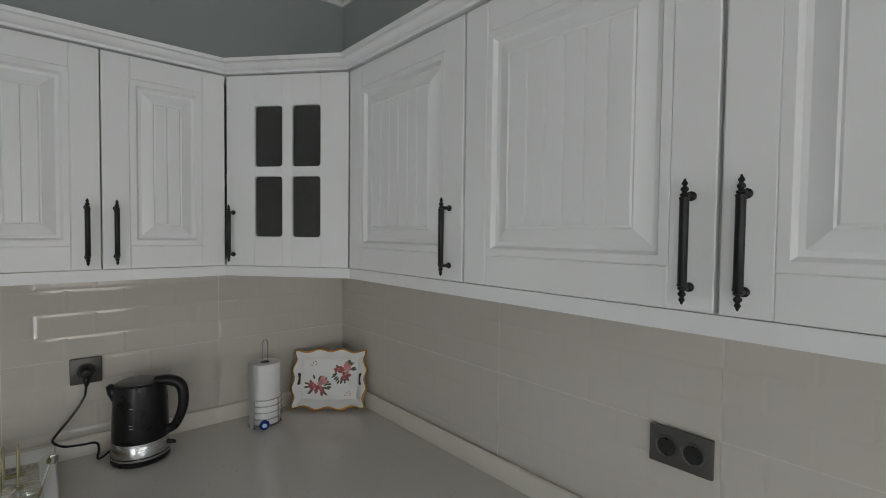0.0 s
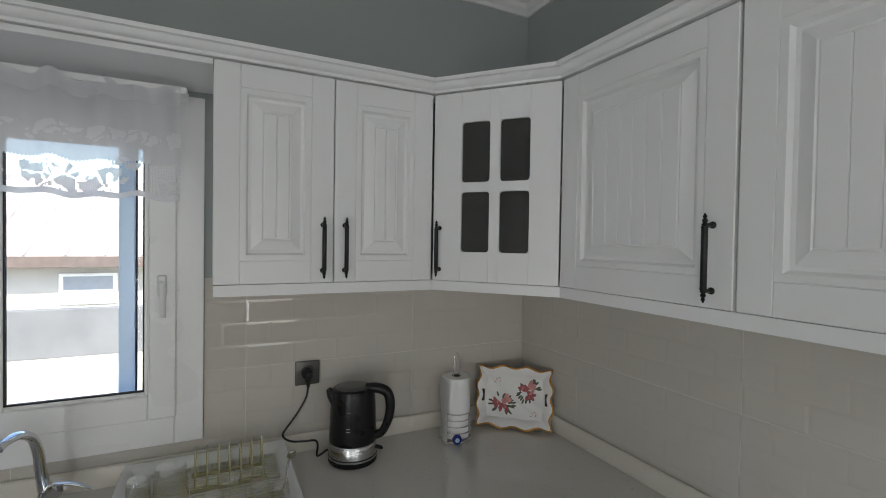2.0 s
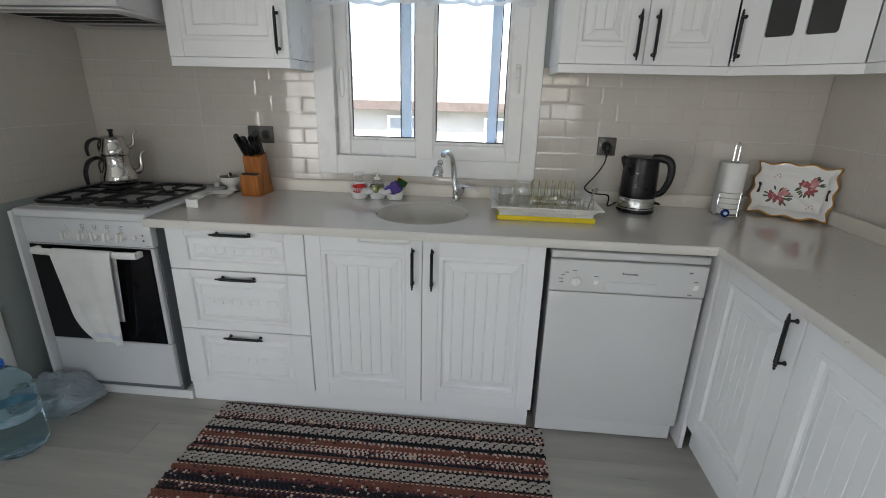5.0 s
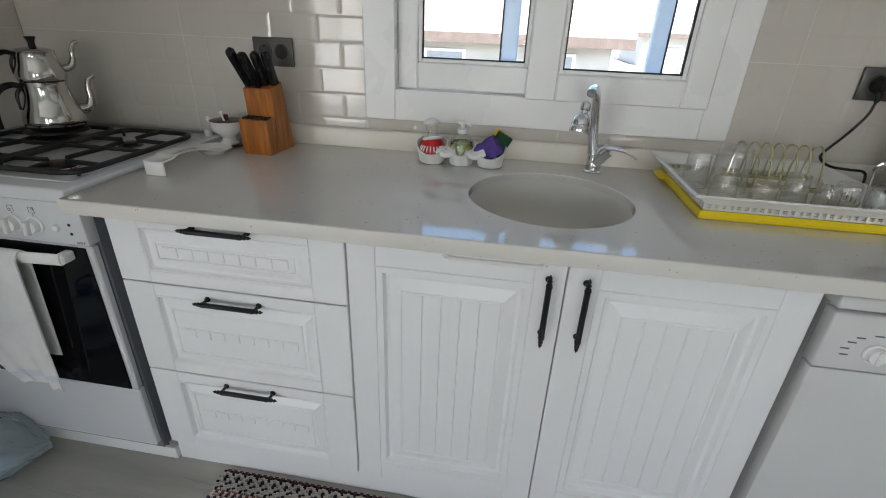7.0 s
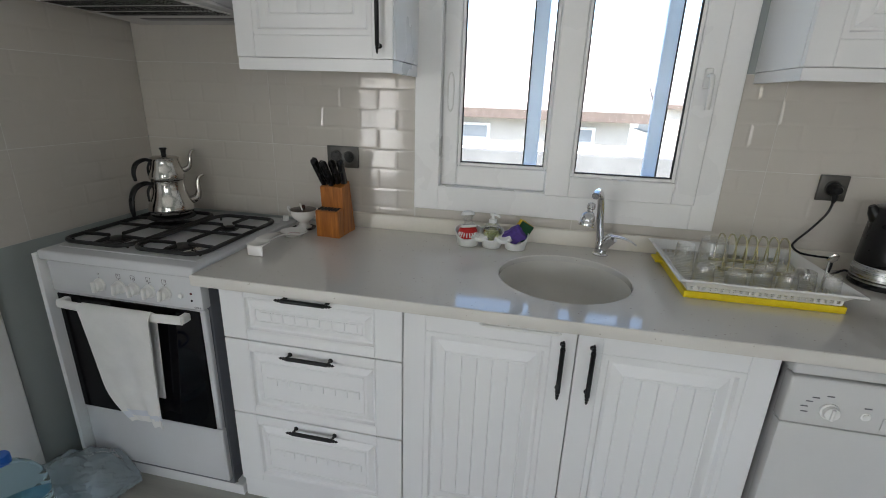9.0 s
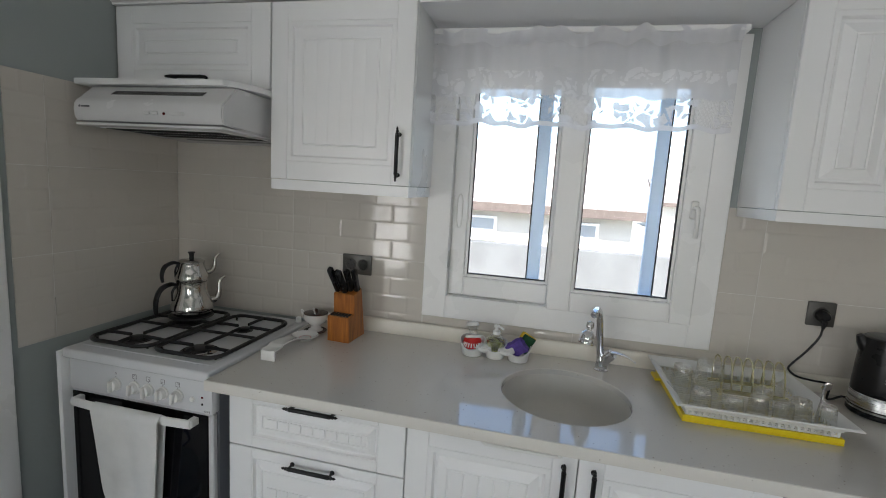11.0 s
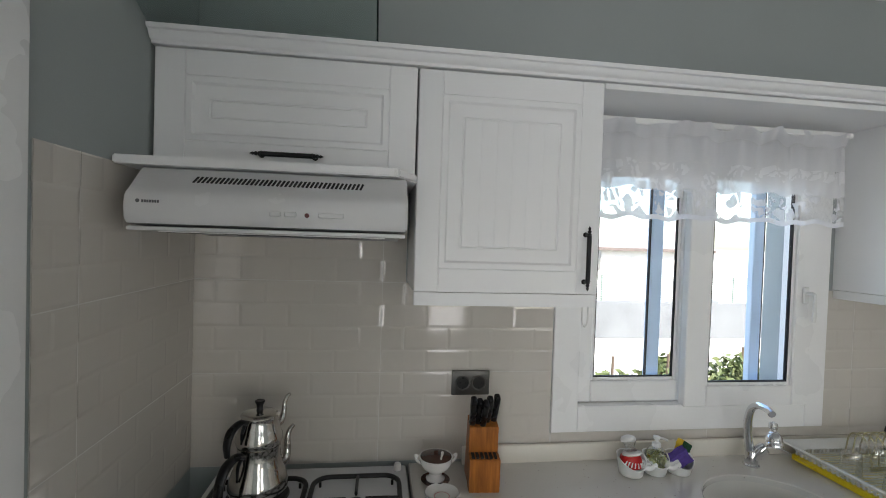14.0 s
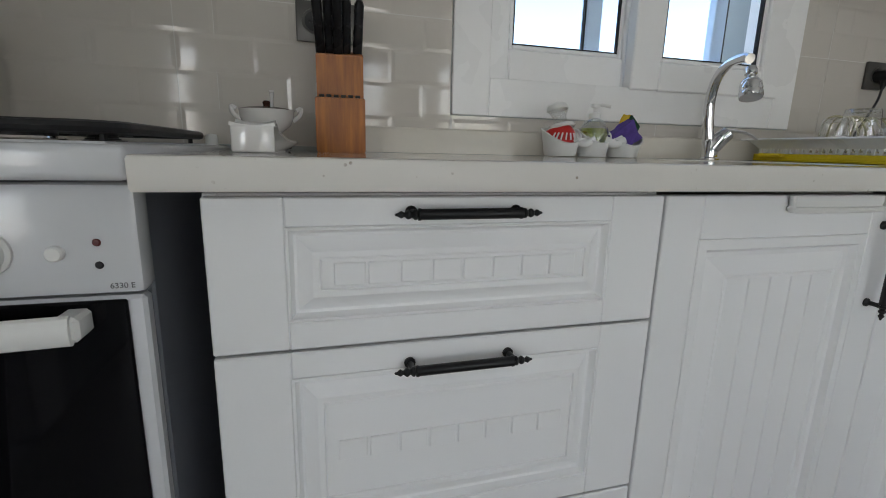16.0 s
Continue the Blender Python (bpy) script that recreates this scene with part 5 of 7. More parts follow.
# ---------------------------------------------------------------- sugar bowl and spoon rest
sb = thing("sugar_bowl", (-1.765, 1.805, TOP), "white porcelain footed sugar bowl with a brown lid", "bowl")
BX, BY = -1.765, 1.805
bm = B()
lathe(bm, [(0.0, TOP + 0.003), (0.044, TOP + 0.003), (0.047, TOP + 0.007), (0.043, TOP + 0.006), (0.0, TOP + 0.0055)], 32, pose(BX, BY, 0))
part("saucer", bm, BROWN_LID, sb, "dark brown round saucer")
bm = B()
lathe(bm, [(0.0, 0.007), (0.030, 0.007), (0.031, 0.011), (0.021, 0.018), (0.020, 0.028), (0.030, 0.038), (0.045, 0.050), (0.052, 0.065), (0.053, 0.078), (0.055, 0.081), (0.051, 0.081)], 40, pose(BX, BY, TOP))
for s in (-1, 1):
    tube(bm, smooth_path([(BX + s * 0.050, BY, TOP + 0.060), (BX + s * 0.064, BY, TOP + 0.072), (BX + s * 0.067, BY, TOP + 0.086), (BX + s * 0.058, BY, TOP + 0.082)], 5), 0.0045, 8)
part("bowl", bm, CERAMIC, sb, angle=50)
bm = B()
lathe(bm, [(0.0, 0.088), (0.020, 0.0872), (0.038, 0.085), (0.0505, 0.0822), (0.0505, 0.079)], 36, pose(BX, BY, TOP))
lathe(bm, [(0.0, 0.100), (0.006, 0.099), (0.008, 0.095), (0.0065, 0.090), (0.008, 0.086)], 16, pose(BX, BY, TOP))
part("lid", bm, BROWN_LID, sb)
bm = B()
tube(bm, smooth_path([(BX + 0.012, BY - 0.030, TOP + 0.084), (BX + 0.013, BY - 0.038, TOP + 0.098), (BX + 0.014, BY - 0.046, TOP + 0.114)], 4), [0.0035, 0.003, 0.005], 8)
part("spoon", bm, CERAMIC, sb)

bm = B()
t = bmesh.new()
RX, RY0, RY1 = -1.757, 1.705, 1.452
N = 34
rows_sr = []
for j in range(N + 1):
    s = j / N
    y = RY0 + 0.050 - s * (RY0 + 0.050 - RY1)
    d = y - RY0
    hw = math.sqrt(max(0.0, 0.051 ** 2 - d * d)) if d > -0.035 else max(0.025, 0.0375 + (d + 0.035) * 0.28) if d > -0.085 else 0.0235 + 0.005 * min(1, (-0.085 - d) / 0.16)
    hw = max(hw, 0.003)
    dish = 0.016 * max(0.0, 1 - (d / 0.05) ** 2)
    lift = 0.014 + (0.027 * math.sin(min(1, max(0, (-d - 0.03) / 0.19)) * math.pi * 0.62) if d < -0.03 else 0)
    if d < -0.20:
        lift -= 0.004
    rows_sr.append([t.verts.new((RX + hw * u, y, TOP + lift + 0.006 - (dish + 0.004) * (1 - u * u))) for u in [k / 7 - 1 for k in range(15)]])
for a, b_ in zip(rows_sr, rows_sr[1:]):
    for k in range(14):
        t.faces.new((a[k], a[k + 1], b_[k + 1], b_[k]))
bmesh.ops.recalc_face_normals(t, faces=t.faces)
if sum(f.normal.z for f in t.faces) < 0:
    bmesh.ops.reverse_faces(t, faces=t.faces)
bmesh.ops.solidify(t, geom=t.faces[:], thickness=0.005)
join(bm, t)
box(bm, RX - 0.028, RX + 0.028, RY1 - 0.002, RY1 + 0.006, TOP + 0.0005, TOP + 0.037, 0.003, seg=2)
lathe(bm, [(0.0, TOP), (0.030, TOP), (0.032, TOP + 0.006), (0.0, TOP + 0.007)], 24, pose(RX, RY0, 0))
rest = solid("spoon_rest", bm, CERAMIC, "white ceramic spoon rest with a printed bowl", "spoon rest", angle=50)
bm = B()
lathe(bm, [(0.0, TOP + 0.0035), (0.024, TOP + 0.0050)], 24, pose(RX, RY0, 0.0015))
part("print", bm, ROSE_PALE, rest, "faded pink round print")

# ---------------------------------------------------------------- sink caddy
cad = thing("sink_caddy", (-1.0, 1.80, TOP), "white plastic sink caddy with three cups", "caddy")
CY = 1.80
bm = B()
for x, h, r in ((-1.090, 0.056, 0.047), (-1.000, 0.058, 0.042), (-0.912, 0.052, 0.045)):
    cb = B()
    lathe(cb, [(0.0, 0.002), (r * 0.78, 0.002), (r * 0.82, 0.006), (r * 0.88, 0.022), (r * 0.97, 0.040), (r, h - 0.004), (r + 0.0025, h), (r - 0.001, h), (r * 0.93, 0.040), (r * 0.80, 0.010), (0.0, 0.006)], 40, pose(x, CY, TOP))
    for v in cb.verts:
        q = max(0.0, v.co.z - TOP - 0.016) / 0.04
        v.co.z += q * ((v.co.y - CY) * 0.36 + 0.006 * math.cos(2 * math.atan2(v.co.y - CY, v.co.x - x)))
    part("cup", cb, WHITE_PLASTIC, cad, angle=50)
for x0, x1 in ((-1.060, -1.026), (-0.974, -0.940)):
    cb = B()
    for y, r in ((CY - 0.030, 0.0045), (CY - 0.018, 0.006), (CY - 0.004, 0.006)):
        z = TOP + 0.040 + (y - CY + 0.03) * 0.25
        tube(cb, smooth_path([(x0 - 0.012, y, z + 0.004), ((x0 + x1) / 2, y - 0.002, z - 0.008), (x1 + 0.012, y, z + 0.004)], 5), r, 10, flat=(1.0, 1.9))
    part("bridge", cb, WHITE_PLASTIC, cad, angle=60)
brush = thing("dish_brush", (-1.09, CY, TOP + 0.01), "red dish brush with a clear knob in the caddy", "brush")
bm = B()
lathe(bm, [(0.0, 0.0), (0.034, 0.002), (0.037, 0.014), (0.036, 0.034), (0.030, 0.046), (0.0, 0.050)], 28, pose(-1.088, CY - 0.004, TOP + 0.022, -14, -8))
part("bristles", bm, RED, brush)
bm = B()
for a in range(9):
    q = radians(-70 + a * 17.5)
    tube(bm, [(-1.088 + 0.030 * math.sin(q), CY - 0.010 - 0.030 * math.cos(q), TOP + 0.056), (-1.088 + 0.040 * math.sin(q), CY - 0.008 - 0.036 * math.cos(q), TOP + 0.040)], 0.0022, 6)
lathe(bm, [(0.030, 0.0), (0.034, 0.004), (0.030, 0.010), (0.018, 0.013)], 24, pose(-1.088, CY, TOP + 0.067, -14, -8))
part("bristle_tips", bm, CERAMIC, brush, "pale bristle ends and collar")
bm = B()
lathe(bm, [(0.018, 0.0), (0.015, 0.014), (0.020, 0.026), (0.025, 0.034)], 24, pose(-1.090, CY + 0.004, TOP + 0.078, -14, -8))
part("neck", bm, GLASS, brush, "clear plastic neck")
bm = B()
lathe(bm, [(0.025, 0.0), (0.026, 0.005), (0.022, 0.013), (0.010, 0.018), (0.0, 0.019)], 24, pose(-1.096, CY + 0.013, TOP + 0.110, -14, -8))
part("cap", bm, WHITE_PLASTIC, brush)
soap = thing("soap_dispenser", (-1.0, CY, TOP + 0.01), "clear soap dispenser with yellow-green soap, white pump", "dispenser")
bm = B()
lathe(bm, [(0.0, 0.008), (0.035, 0.008), (0.036, 0.060), (0.034, 0.072), (0.024, 0.088), (0.013, 0.094), (0.012, 0.098)], 28, pose(-1.0, CY, TOP))
part("bottle", bm, GLASS, soap)
bm = B()
lathe(bm, [(0.0, 0.010), (0.0335, 0.010), (0.0345, 0.058), (0.031, 0.070), (0.0, 0.070)], 28, pose(-1.0, CY, TOP))
part("soap", bm, SOAP, soap)
bm = B()
lathe(bm, [(0.0, 0.094), (0.0145, 0.094), (0.0145, 0.106), (0.006, 0.109), (0.0055, 0.120), (0.011, 0.121), (0.011, 0.129), (0.0, 0.131)], 20, pose(-1.0, CY, TOP))
tube(bm, [(-1.0, CY, TOP + 0.1255), (-0.985, CY - 0.012, TOP + 0.126), (-0.972, CY - 0.022, TOP + 0.122)], 0.0042, 8)
part("pump", bm, WHITE_PLASTIC, soap)


def sponge(name, m, sx, sy, sz, mat, label, second=None):
    b = B()
    t = bmesh.new()
    bmesh.ops.create_cube(t, size=1.0)
    bmesh.ops.subdivide_edges(t, edges=t.edges[:], cuts=7, use_grid_fill=True)
    for v in t.verts:
        v.co = Vector((v.co.x * sx, v.co.y * sy, v.co.z * sz))
        v.co += Vector((noise.noise(v.co * 60), noise.noise(v.co * 60 + Vector((5, 0, 0))), noise.noise(v.co * 60 + Vector((0, 9, 0))))) * 0.004
    join(b, t)
    return solid(name, b, mat, label, "sponge", at=m)


sponge("sponge", pose(-0.918, CY - 0.008, TOP + 0.053, 14, 52, 8), 0.056, 0.028, 0.068, PURPLE, "purple wavy sponge standing in the caddy")
sp = sponge("scouring_sponge", pose(-0.893, CY + 0.020, TOP + 0.066, 4, 30, 24), 0.054, 0.020, 0.070, YELLOW_SPONGE, "yellow sponge with a green scouring face")
bm = B()
box(bm, -0.027, 0.027, -0.0165, -0.0105, -0.035, 0.035, 0.002)
part("scourer", bm, GREEN_PAD, sp, "dark green scouring pad", at=pose(-0.893, CY + 0.020, TOP + 0.066, 4, 30, 24))

# ---------------------------------------------------------------- dish rack
rack = thing("dish_rack", (-0.2, 1.67, TOP), "white plastic dish rack on a yellow drip tray", "dish rack")
QX0, QX1, QY0, QY1 = -0.408, 0.004, 1.495, 1.862
bm = B()
box(bm, QX0, QX1, QY0, QY1, TOP + 0.001, TOP + 0.007, 0.001)
for a in ((QX0, QX1, QY0, QY0 + 0.005), (QX0, QX1, QY1 - 0.005, QY1), (QX0, QX0 + 0.005, QY0 + 0.005, QY1 - 0.005), (QX1 - 0.005, QX1, QY0 + 0.005, QY1 - 0.005)):
    box(bm, a[0], a[1], a[2], a[3], TOP + 0.007, TOP + 0.021, 0.001)
box(bm, QX0 - 0.025, QX0, 1.76, 1.83, TOP + 0.012, TOP + 0.022, 0.004)
part("drip_tray", bm, YELLOW, rack, "bright yellow drip tray")
bm = B()
t = bmesh.new()
rimp = []
levels = [(0.010, 0.037), (0.004, 0.044), (-0.012, 0.060), (-0.024, 0.064), (-0.028, 0.060)]
for d, z in levels:
    q = [(QX0 + d, QY0 + d), (QX1 - d, QY0 + d), (QX1 - d, QY1 - d), (QX0 + d, QY1 - d)]
    loop = []
    for i in range(4):
        p0, p1 = Vector(q[i]), Vector(q[(i + 1) % 4])
        for k in range(10):
            p = p0.lerp(p1, k / 10)
            loop.append(t.verts.new((p.x, p.y, TOP + z)))
    rimp.append(loop)
for a, b_ in zip(rimp, rimp[1:]):
    for k in range(40):
        t.faces.new((a[k], a[(k + 1) % 40], b_[(k + 1) % 40], b_[k]))
bmesh.ops.recalc_face_normals(t, faces=t.faces)
bmesh.ops.solidify(t, geom=t.faces[:], thickness=0.0025)
join(bm, t)
n = 24
for i in range(n + 1):
    x = QX0 + 0.012 + (QX1 - QX0 - 0.024) * i / n
    for y in (QY0 + 0.010, QY1 - 0.010):
        box(bm, x - 0.0035, x + 0.0035, y - 0.002, y + 0.002, TOP + 0.022, TOP + 0.040, 0)
for i in range(21):
    y = QY0 + 0.012 + (QY1 - QY0 - 0.024) * i / 20
    for x in (QX0 + 0.010, QX1 - 0.010):
        box(bm, x - 0.002, x + 0.002, y - 0.0035, y + 0.0035, TOP + 0.022, TOP + 0.040, 0)
    box(bm, QX0 + 0.010, QX1 - 0.010, y - 0.002, y + 0.002, TOP + 0.020, TOP + 0.026, 0)
part("basket", bm, WHITE_PLASTIC, rack)
bm = B()
for i in range(7):
    x = -0.238 + i * 0.031
    pb_ = B()
    tube(pb_, smooth_path([(x, 1.715, TOP + 0.026), (x, 1.725, TOP + 0.085), (x, 1.745, TOP + 0.122), (x, 1.775, TOP + 0.130), (x, 1.80, TOP + 0.110), (x, 1.812, TOP + 0.026)], 4), 0.0026, 8)
    part("prong", pb_, YELLOW_CLEAR, rack, "yellowish clear plate prong")
box(bm, -0.25, -0.04, 1.71, 1.72, TOP + 0.022, TOP + 0.034, 0.001)
box(bm, -0.25, -0.04, 1.807, 1.817, TOP + 0.022, TOP + 0.034, 0.001)
part("comb_base", bm, YELLOW_CLEAR, rack)


def tumbler(x, y, r, h, z=TOP + 0.027, tilt=0):
    b = B()
    lathe(b, [(r, 0.0), (r * 0.97, h * 0.3), (r * 0.88, h * 0.8), (r * 0.84, h - 0.004), (r * 0.80, h), (0.0, h)], 28)
    lathe(b, [(r * 0.82, h - 0.010), (r * 0.5, h - 0.008), (0.0, h - 0.008)], 28)
    lathe(b, [(r, 0.0), (r + 0.0012, 0.0015), (r, 0.003)], 28)
    return solid("drinking_glass", b, GLASS, "clear upturned drinking glass drying in the rack", "glass", "drying glasses", at=pose(x, y, z, tilt, 0, 0), angle=50)


for x, y, r, h in ((-0.345, 1.56, 0.031, 0.058), (-0.262, 1.545, 0.029, 0.055), (-0.190, 1.56, 0.028, 0.062), (-0.132, 1.54, 0.027, 0.060), (-0.075, 1.57, 0.029, 0.064), (-0.022, 1.545, 0.026, 0.066), (-0.150, 1.63, 0.028, 0.062)):
    tumbler(x, y, r, h)
tumbler(-0.372, 1.675, 0.032, 0.085)
tumbler(-0.295, 1.665, 0.045, 0.112)
bm = B()
tube(bm, smooth_path([(-0.01, 1.60, TOP + 0.03), (0.005, 1.63, TOP + 0.075), (0.016, 1.65, TOP + 0.105)], 4), 0.003, 8)
lathe(bm, [(0.0, 0.0), (0.010, 0.004), (0.013, 0.016), (0.009, 0.030), (0.0, 0.034)], 14, pose(0.016, 1.65, TOP + 0.10, 20, 20), squash=(1, 0.35))
solid("spoon", bm, STEEL, "steel spoon standing in the dish rack", "spoon")

# ---------------------------------------------------------------- electric kettle
ket = thing("electric_kettle", (0.243, 1.765, TOP), "black plastic electric kettle with a steel base band", "kettle")
EX, EY = 0.0, 0.0
MK = pose(0.246, 1.776, 0, 0, 0, -20)
bm = B()
lathe(bm, [(0.0, 0.001), (0.080, 0.001), (0.084, 0.006), (0.084, 0.013), (0.079, 0.017), (0.0, 0.017)], 44, pose(EX, EY, TOP))
part("base", bm, BLACK_PLASTIC, ket, at=MK)
bm = B()
lathe(bm, [(0.079, 0.018), (0.083, 0.019), (0.0835, 0.026), (0.0815, 0.070), (0.080, 0.072)], 44, pose(EX, EY, TOP))
part("band", bm, BRUSHED, ket, "brushed steel band", at=MK)
bm = B()
lathe(bm, [(0.0835, 0.0255), (0.0845, 0.0275), (0.0835, 0.0295)], 44, pose(EX, EY, TOP))
part("ring", bm, BLACK_PLASTIC, ket, at=MK)
bm = B()
lathe(bm, [(0.080, 0.071), (0.081, 0.076), (0.0805, 0.10), (0.079, 0.15), (0.077, 0.20), (0.0745, 0.232), (0.072, 0.250), (0.066, 0.254), (0.0, 0.255)], 44, pose(EX, EY, TOP), squash=(1.0, 0.96))
tube(bm, smooth_path([(EX - 0.055, EY - 0.012, TOP + 0.205), (EX - 0.072, EY - 0.015, TOP + 0.235), (EX - 0.083, EY - 0.018, TOP + 0.253)], 4), [0.022, 0.018, 0.009], 14)
body = part("body", bm, BLACK_PLASTIC, ket, at=MK, angle=45)
bm = B()
lathe(bm, [(0.0, 0.2615), (0.030, 0.261), (0.052, 0.2585), (0.058, 0.254)], 36, pose(EX - 0.004, EY, TOP))
part("lid", bm, material("grey_plastic_lid", (0.10, 0.10, 0.105), 0.35), ket, at=MK)
bm = B()
tube(bm, smooth_path([(EX + 0.045, EY - 0.010, TOP + 0.252), (EX + 0.085, EY - 0.018, TOP + 0.254), (EX + 0.117, EY - 0.025, TOP + 0.240), (EX + 0.128, EY - 0.027, TOP + 0.200), (EX + 0.122, EY - 0.026, TOP + 0.150), (EX + 0.102, EY - 0.022, TOP + 0.105), (EX + 0.078, EY - 0.016, TOP + 0.090)], 6), [0.016, 0.0165, 0.016, 0.015, 0.014, 0.013, 0.014], 14, flat=(0.95, 1.1))
part("handle", bm, BLACK_PLASTIC, ket, at=MK)
bm = B()
tube(bm, [(EX + 0.078, EY - 0.02, TOP + 0.052), (EX + 0.098, EY - 0.026, TOP + 0.050), (EX + 0.104, EY - 0.028, TOP + 0.046)], [0.007, 0.006, 0.004], 10)
part("switch", bm, BLACK_PLASTIC, ket, at=MK)
bm = B()
for z in (0.105, 0.125, 0.135, 0.188):
    box(bm, -0.006, 0.006, -0.0005, 0.0008, z - 0.0007, z + 0.0007, 0, m=pose(EX - 0.010, EY - 0.0755, TOP, 0, 0, -6))
part("scale_marks", bm, WHITE_PLASTIC, body, "pale level marks", at=MK)
cord = thing("power_cord", (0.114, YW - 0.03, 1.19), "black power cord plugged into the wall socket", "cord")
bm = B()
lathe(bm, [(0.0, 0.0), (0.019, 0.0), (0.0195, 0.010), (0.0175, 0.026), (0.012, 0.036), (0.0, 0.038)], 22, pose(0.114, YW - 0.014, 1.207, 90))
tube(bm, smooth_path([(0.114, YW - 0.030, 1.200), (0.113, YW - 0.040, 1.183), (0.112, YW - 0.040, 1.165)], 4), [0.011, 0.009, 0.005], 10)
part("plug", bm, BLACK_PLASTIC, cord)
bm = B()
tube(bm, smooth_path([(0.112, YW - 0.040, 1.168), (0.106, YW - 0.038, 1.13), (0.075, YW - 0.036, 1.075), (0.035, YW - 0.04, 1.025), (0.026, YW - 0.05, 1.008), (0.050, YW - 0.06, 0.990), (0.095, YW - 0.07, 0.986), (0.132, YW - 0.075, 0.984), (0.140, YW - 0.08, 0.965), (0.136, YW - 0.085, 0.935), (0.150, YW - 0.09, 0.938), (0.172, YW - 0.10, 0.955), (0.196, YW - 0.11, 0.945)], 6), 0.0037, 8)
part("cable", bm, BLACK_PLASTIC, cord)

# ---------------------------------------------------------------- kitchen roll on a wire stand
roll = thing("kitchen_roll", (0.656, 1.786, TOP), "white kitchen paper roll with a loose sheet", "paper roll")
PX, PY = 0.656, 1.786
bm = B()
lathe(bm, [(0.018, 0.014), (0.054, 0.014), (0.0555, 0.018), (0.0555, 0.238), (0.054, 0.243), (0.018, 0.243), (0.018, 0.014)], 44, pose(PX, PY, TOP))
part("paper", bm, PAPER, roll)
bm = B()
t = bmesh.new()
gr = []
for j in range(13):
    z = TOP + 0.010 + 0.232 * j / 12
    gr.append([t.verts.new((PX - 0.056 - 0.014 * (u / 8) + 0.003 * math.sin(j * 0.5 + u), PY + 0.02 - 0.085 * (u / 8), z)) for u in range(9)])
for a, b_ in zip(gr, gr[1:]):
    for k in range(8):
        t.faces.new((a[k], a[k + 1], b_[k + 1], b_[k]))
bmesh.ops.solidify(t, geom=t.faces[:], thickness=0.0015)
join(bm, t)
part("loose_sheet", bm, PAPER, roll)
bm = B()
lathe(bm, [(0.0165, 0.012), (0.0178, 0.012), (0.0178, 0.2435), (0.0165, 0.2435)], 20, pose(PX, PY, TOP))
part("core", bm, material("grey_card", (0.30, 0.27, 0.23), 0.9), roll)
stand = thing("roll_stand", (PX, PY, TOP), "chrome wire kitchen roll stand with a blue bead", "stand")
bm = B()
tube(bm, [(PX + 0.061 * math.cos(q * math.pi / 20), PY + 0.061 * math.sin(q * math.pi / 20), TOP + 0.0035) for q in range(41)], 0.0028, 8)
for z in (0.038, 0.062, 0.086, 0.110):
    tube(bm, [(PX + 0.060 * math.cos(radians(a)), PY + 0.060 * math.sin(radians(a)), TOP + z) for a in range(-150, 61, 7)], 0.0022, 8)
for a in (-150, -60, 60):
    tube(bm, [(PX + 0.061 * math.cos(radians(a)), PY + 0.061 * math.sin(radians(a)), TOP + 0.003), (PX + 0.060 * math.cos(radians(a)), PY + 0.060 * math.sin(radians(a)), TOP + 0.112)], 0.0022, 8)
part("basket", bm, CHROME, stand)
bm = B()
tube(bm, smooth_path([(PX - 0.010, PY, TOP + 0.004), (PX - 0.010, PY, TOP + 0.28), (PX - 0.009, PY, TOP + 0.318), (PX, PY, TOP + 0.330), (PX + 0.009, PY, TOP + 0.318), (PX + 0.010, PY, TOP + 0.28), (PX + 0.010, PY, TOP + 0.004)], 6), 0.0026, 8)
tube(bm, [(PX - 0.060, PY, TOP + 0.0035), (PX + 0.060, PY, TOP + 0.0035)], 0.0024, 8)
part("rod", bm, CHROME, stand)
bm = B()
MB = pose(PX - 0.026, PY - 0.064, TOP + 0.020, 90, 0, -15)
lathe(bm, [(0.0, 0.007), (0.010, 0.006), (0.0175, 0.001), (0.0185, -0.003), (0.0, -0.005)], 28)
bead = part("bead", bm, BLUE_GLASS, stand, "cobalt blue glass bead", at=MB)
bm = B()
lathe(bm, [(0.0, 0.0085), (0.004, 0.008), (0.0085, 0.0062)], 20)
part("bead_dot", bm, PALE_BLUE, bead, "pale blue dot", at=MB)

# ---------------------------------------------------------------- floral tray leaning in the corner
TRW, TRH = 0.302, 0.236
ux = Vector((0.235, -0.195, 0)).normalized()
back = Vector((-ux.y, ux.x, 0))
uz = (Vector((0, 0, 1)) * 0.226 + back * 0.068).normalized()
uy = uz.cross(ux)
MT = Matrix(((ux.x, uy.x, uz.x, 0.800), (ux.y, uy.y, uz.y, 1.862), (ux.z, uy.z, uz.z, TOP + 0.004), (0, 0, 0, 1)))
tray = thing("tray", (0.9, 1.75, TOP), "white floral tray with a gilded wavy rim, leaning", "tray")


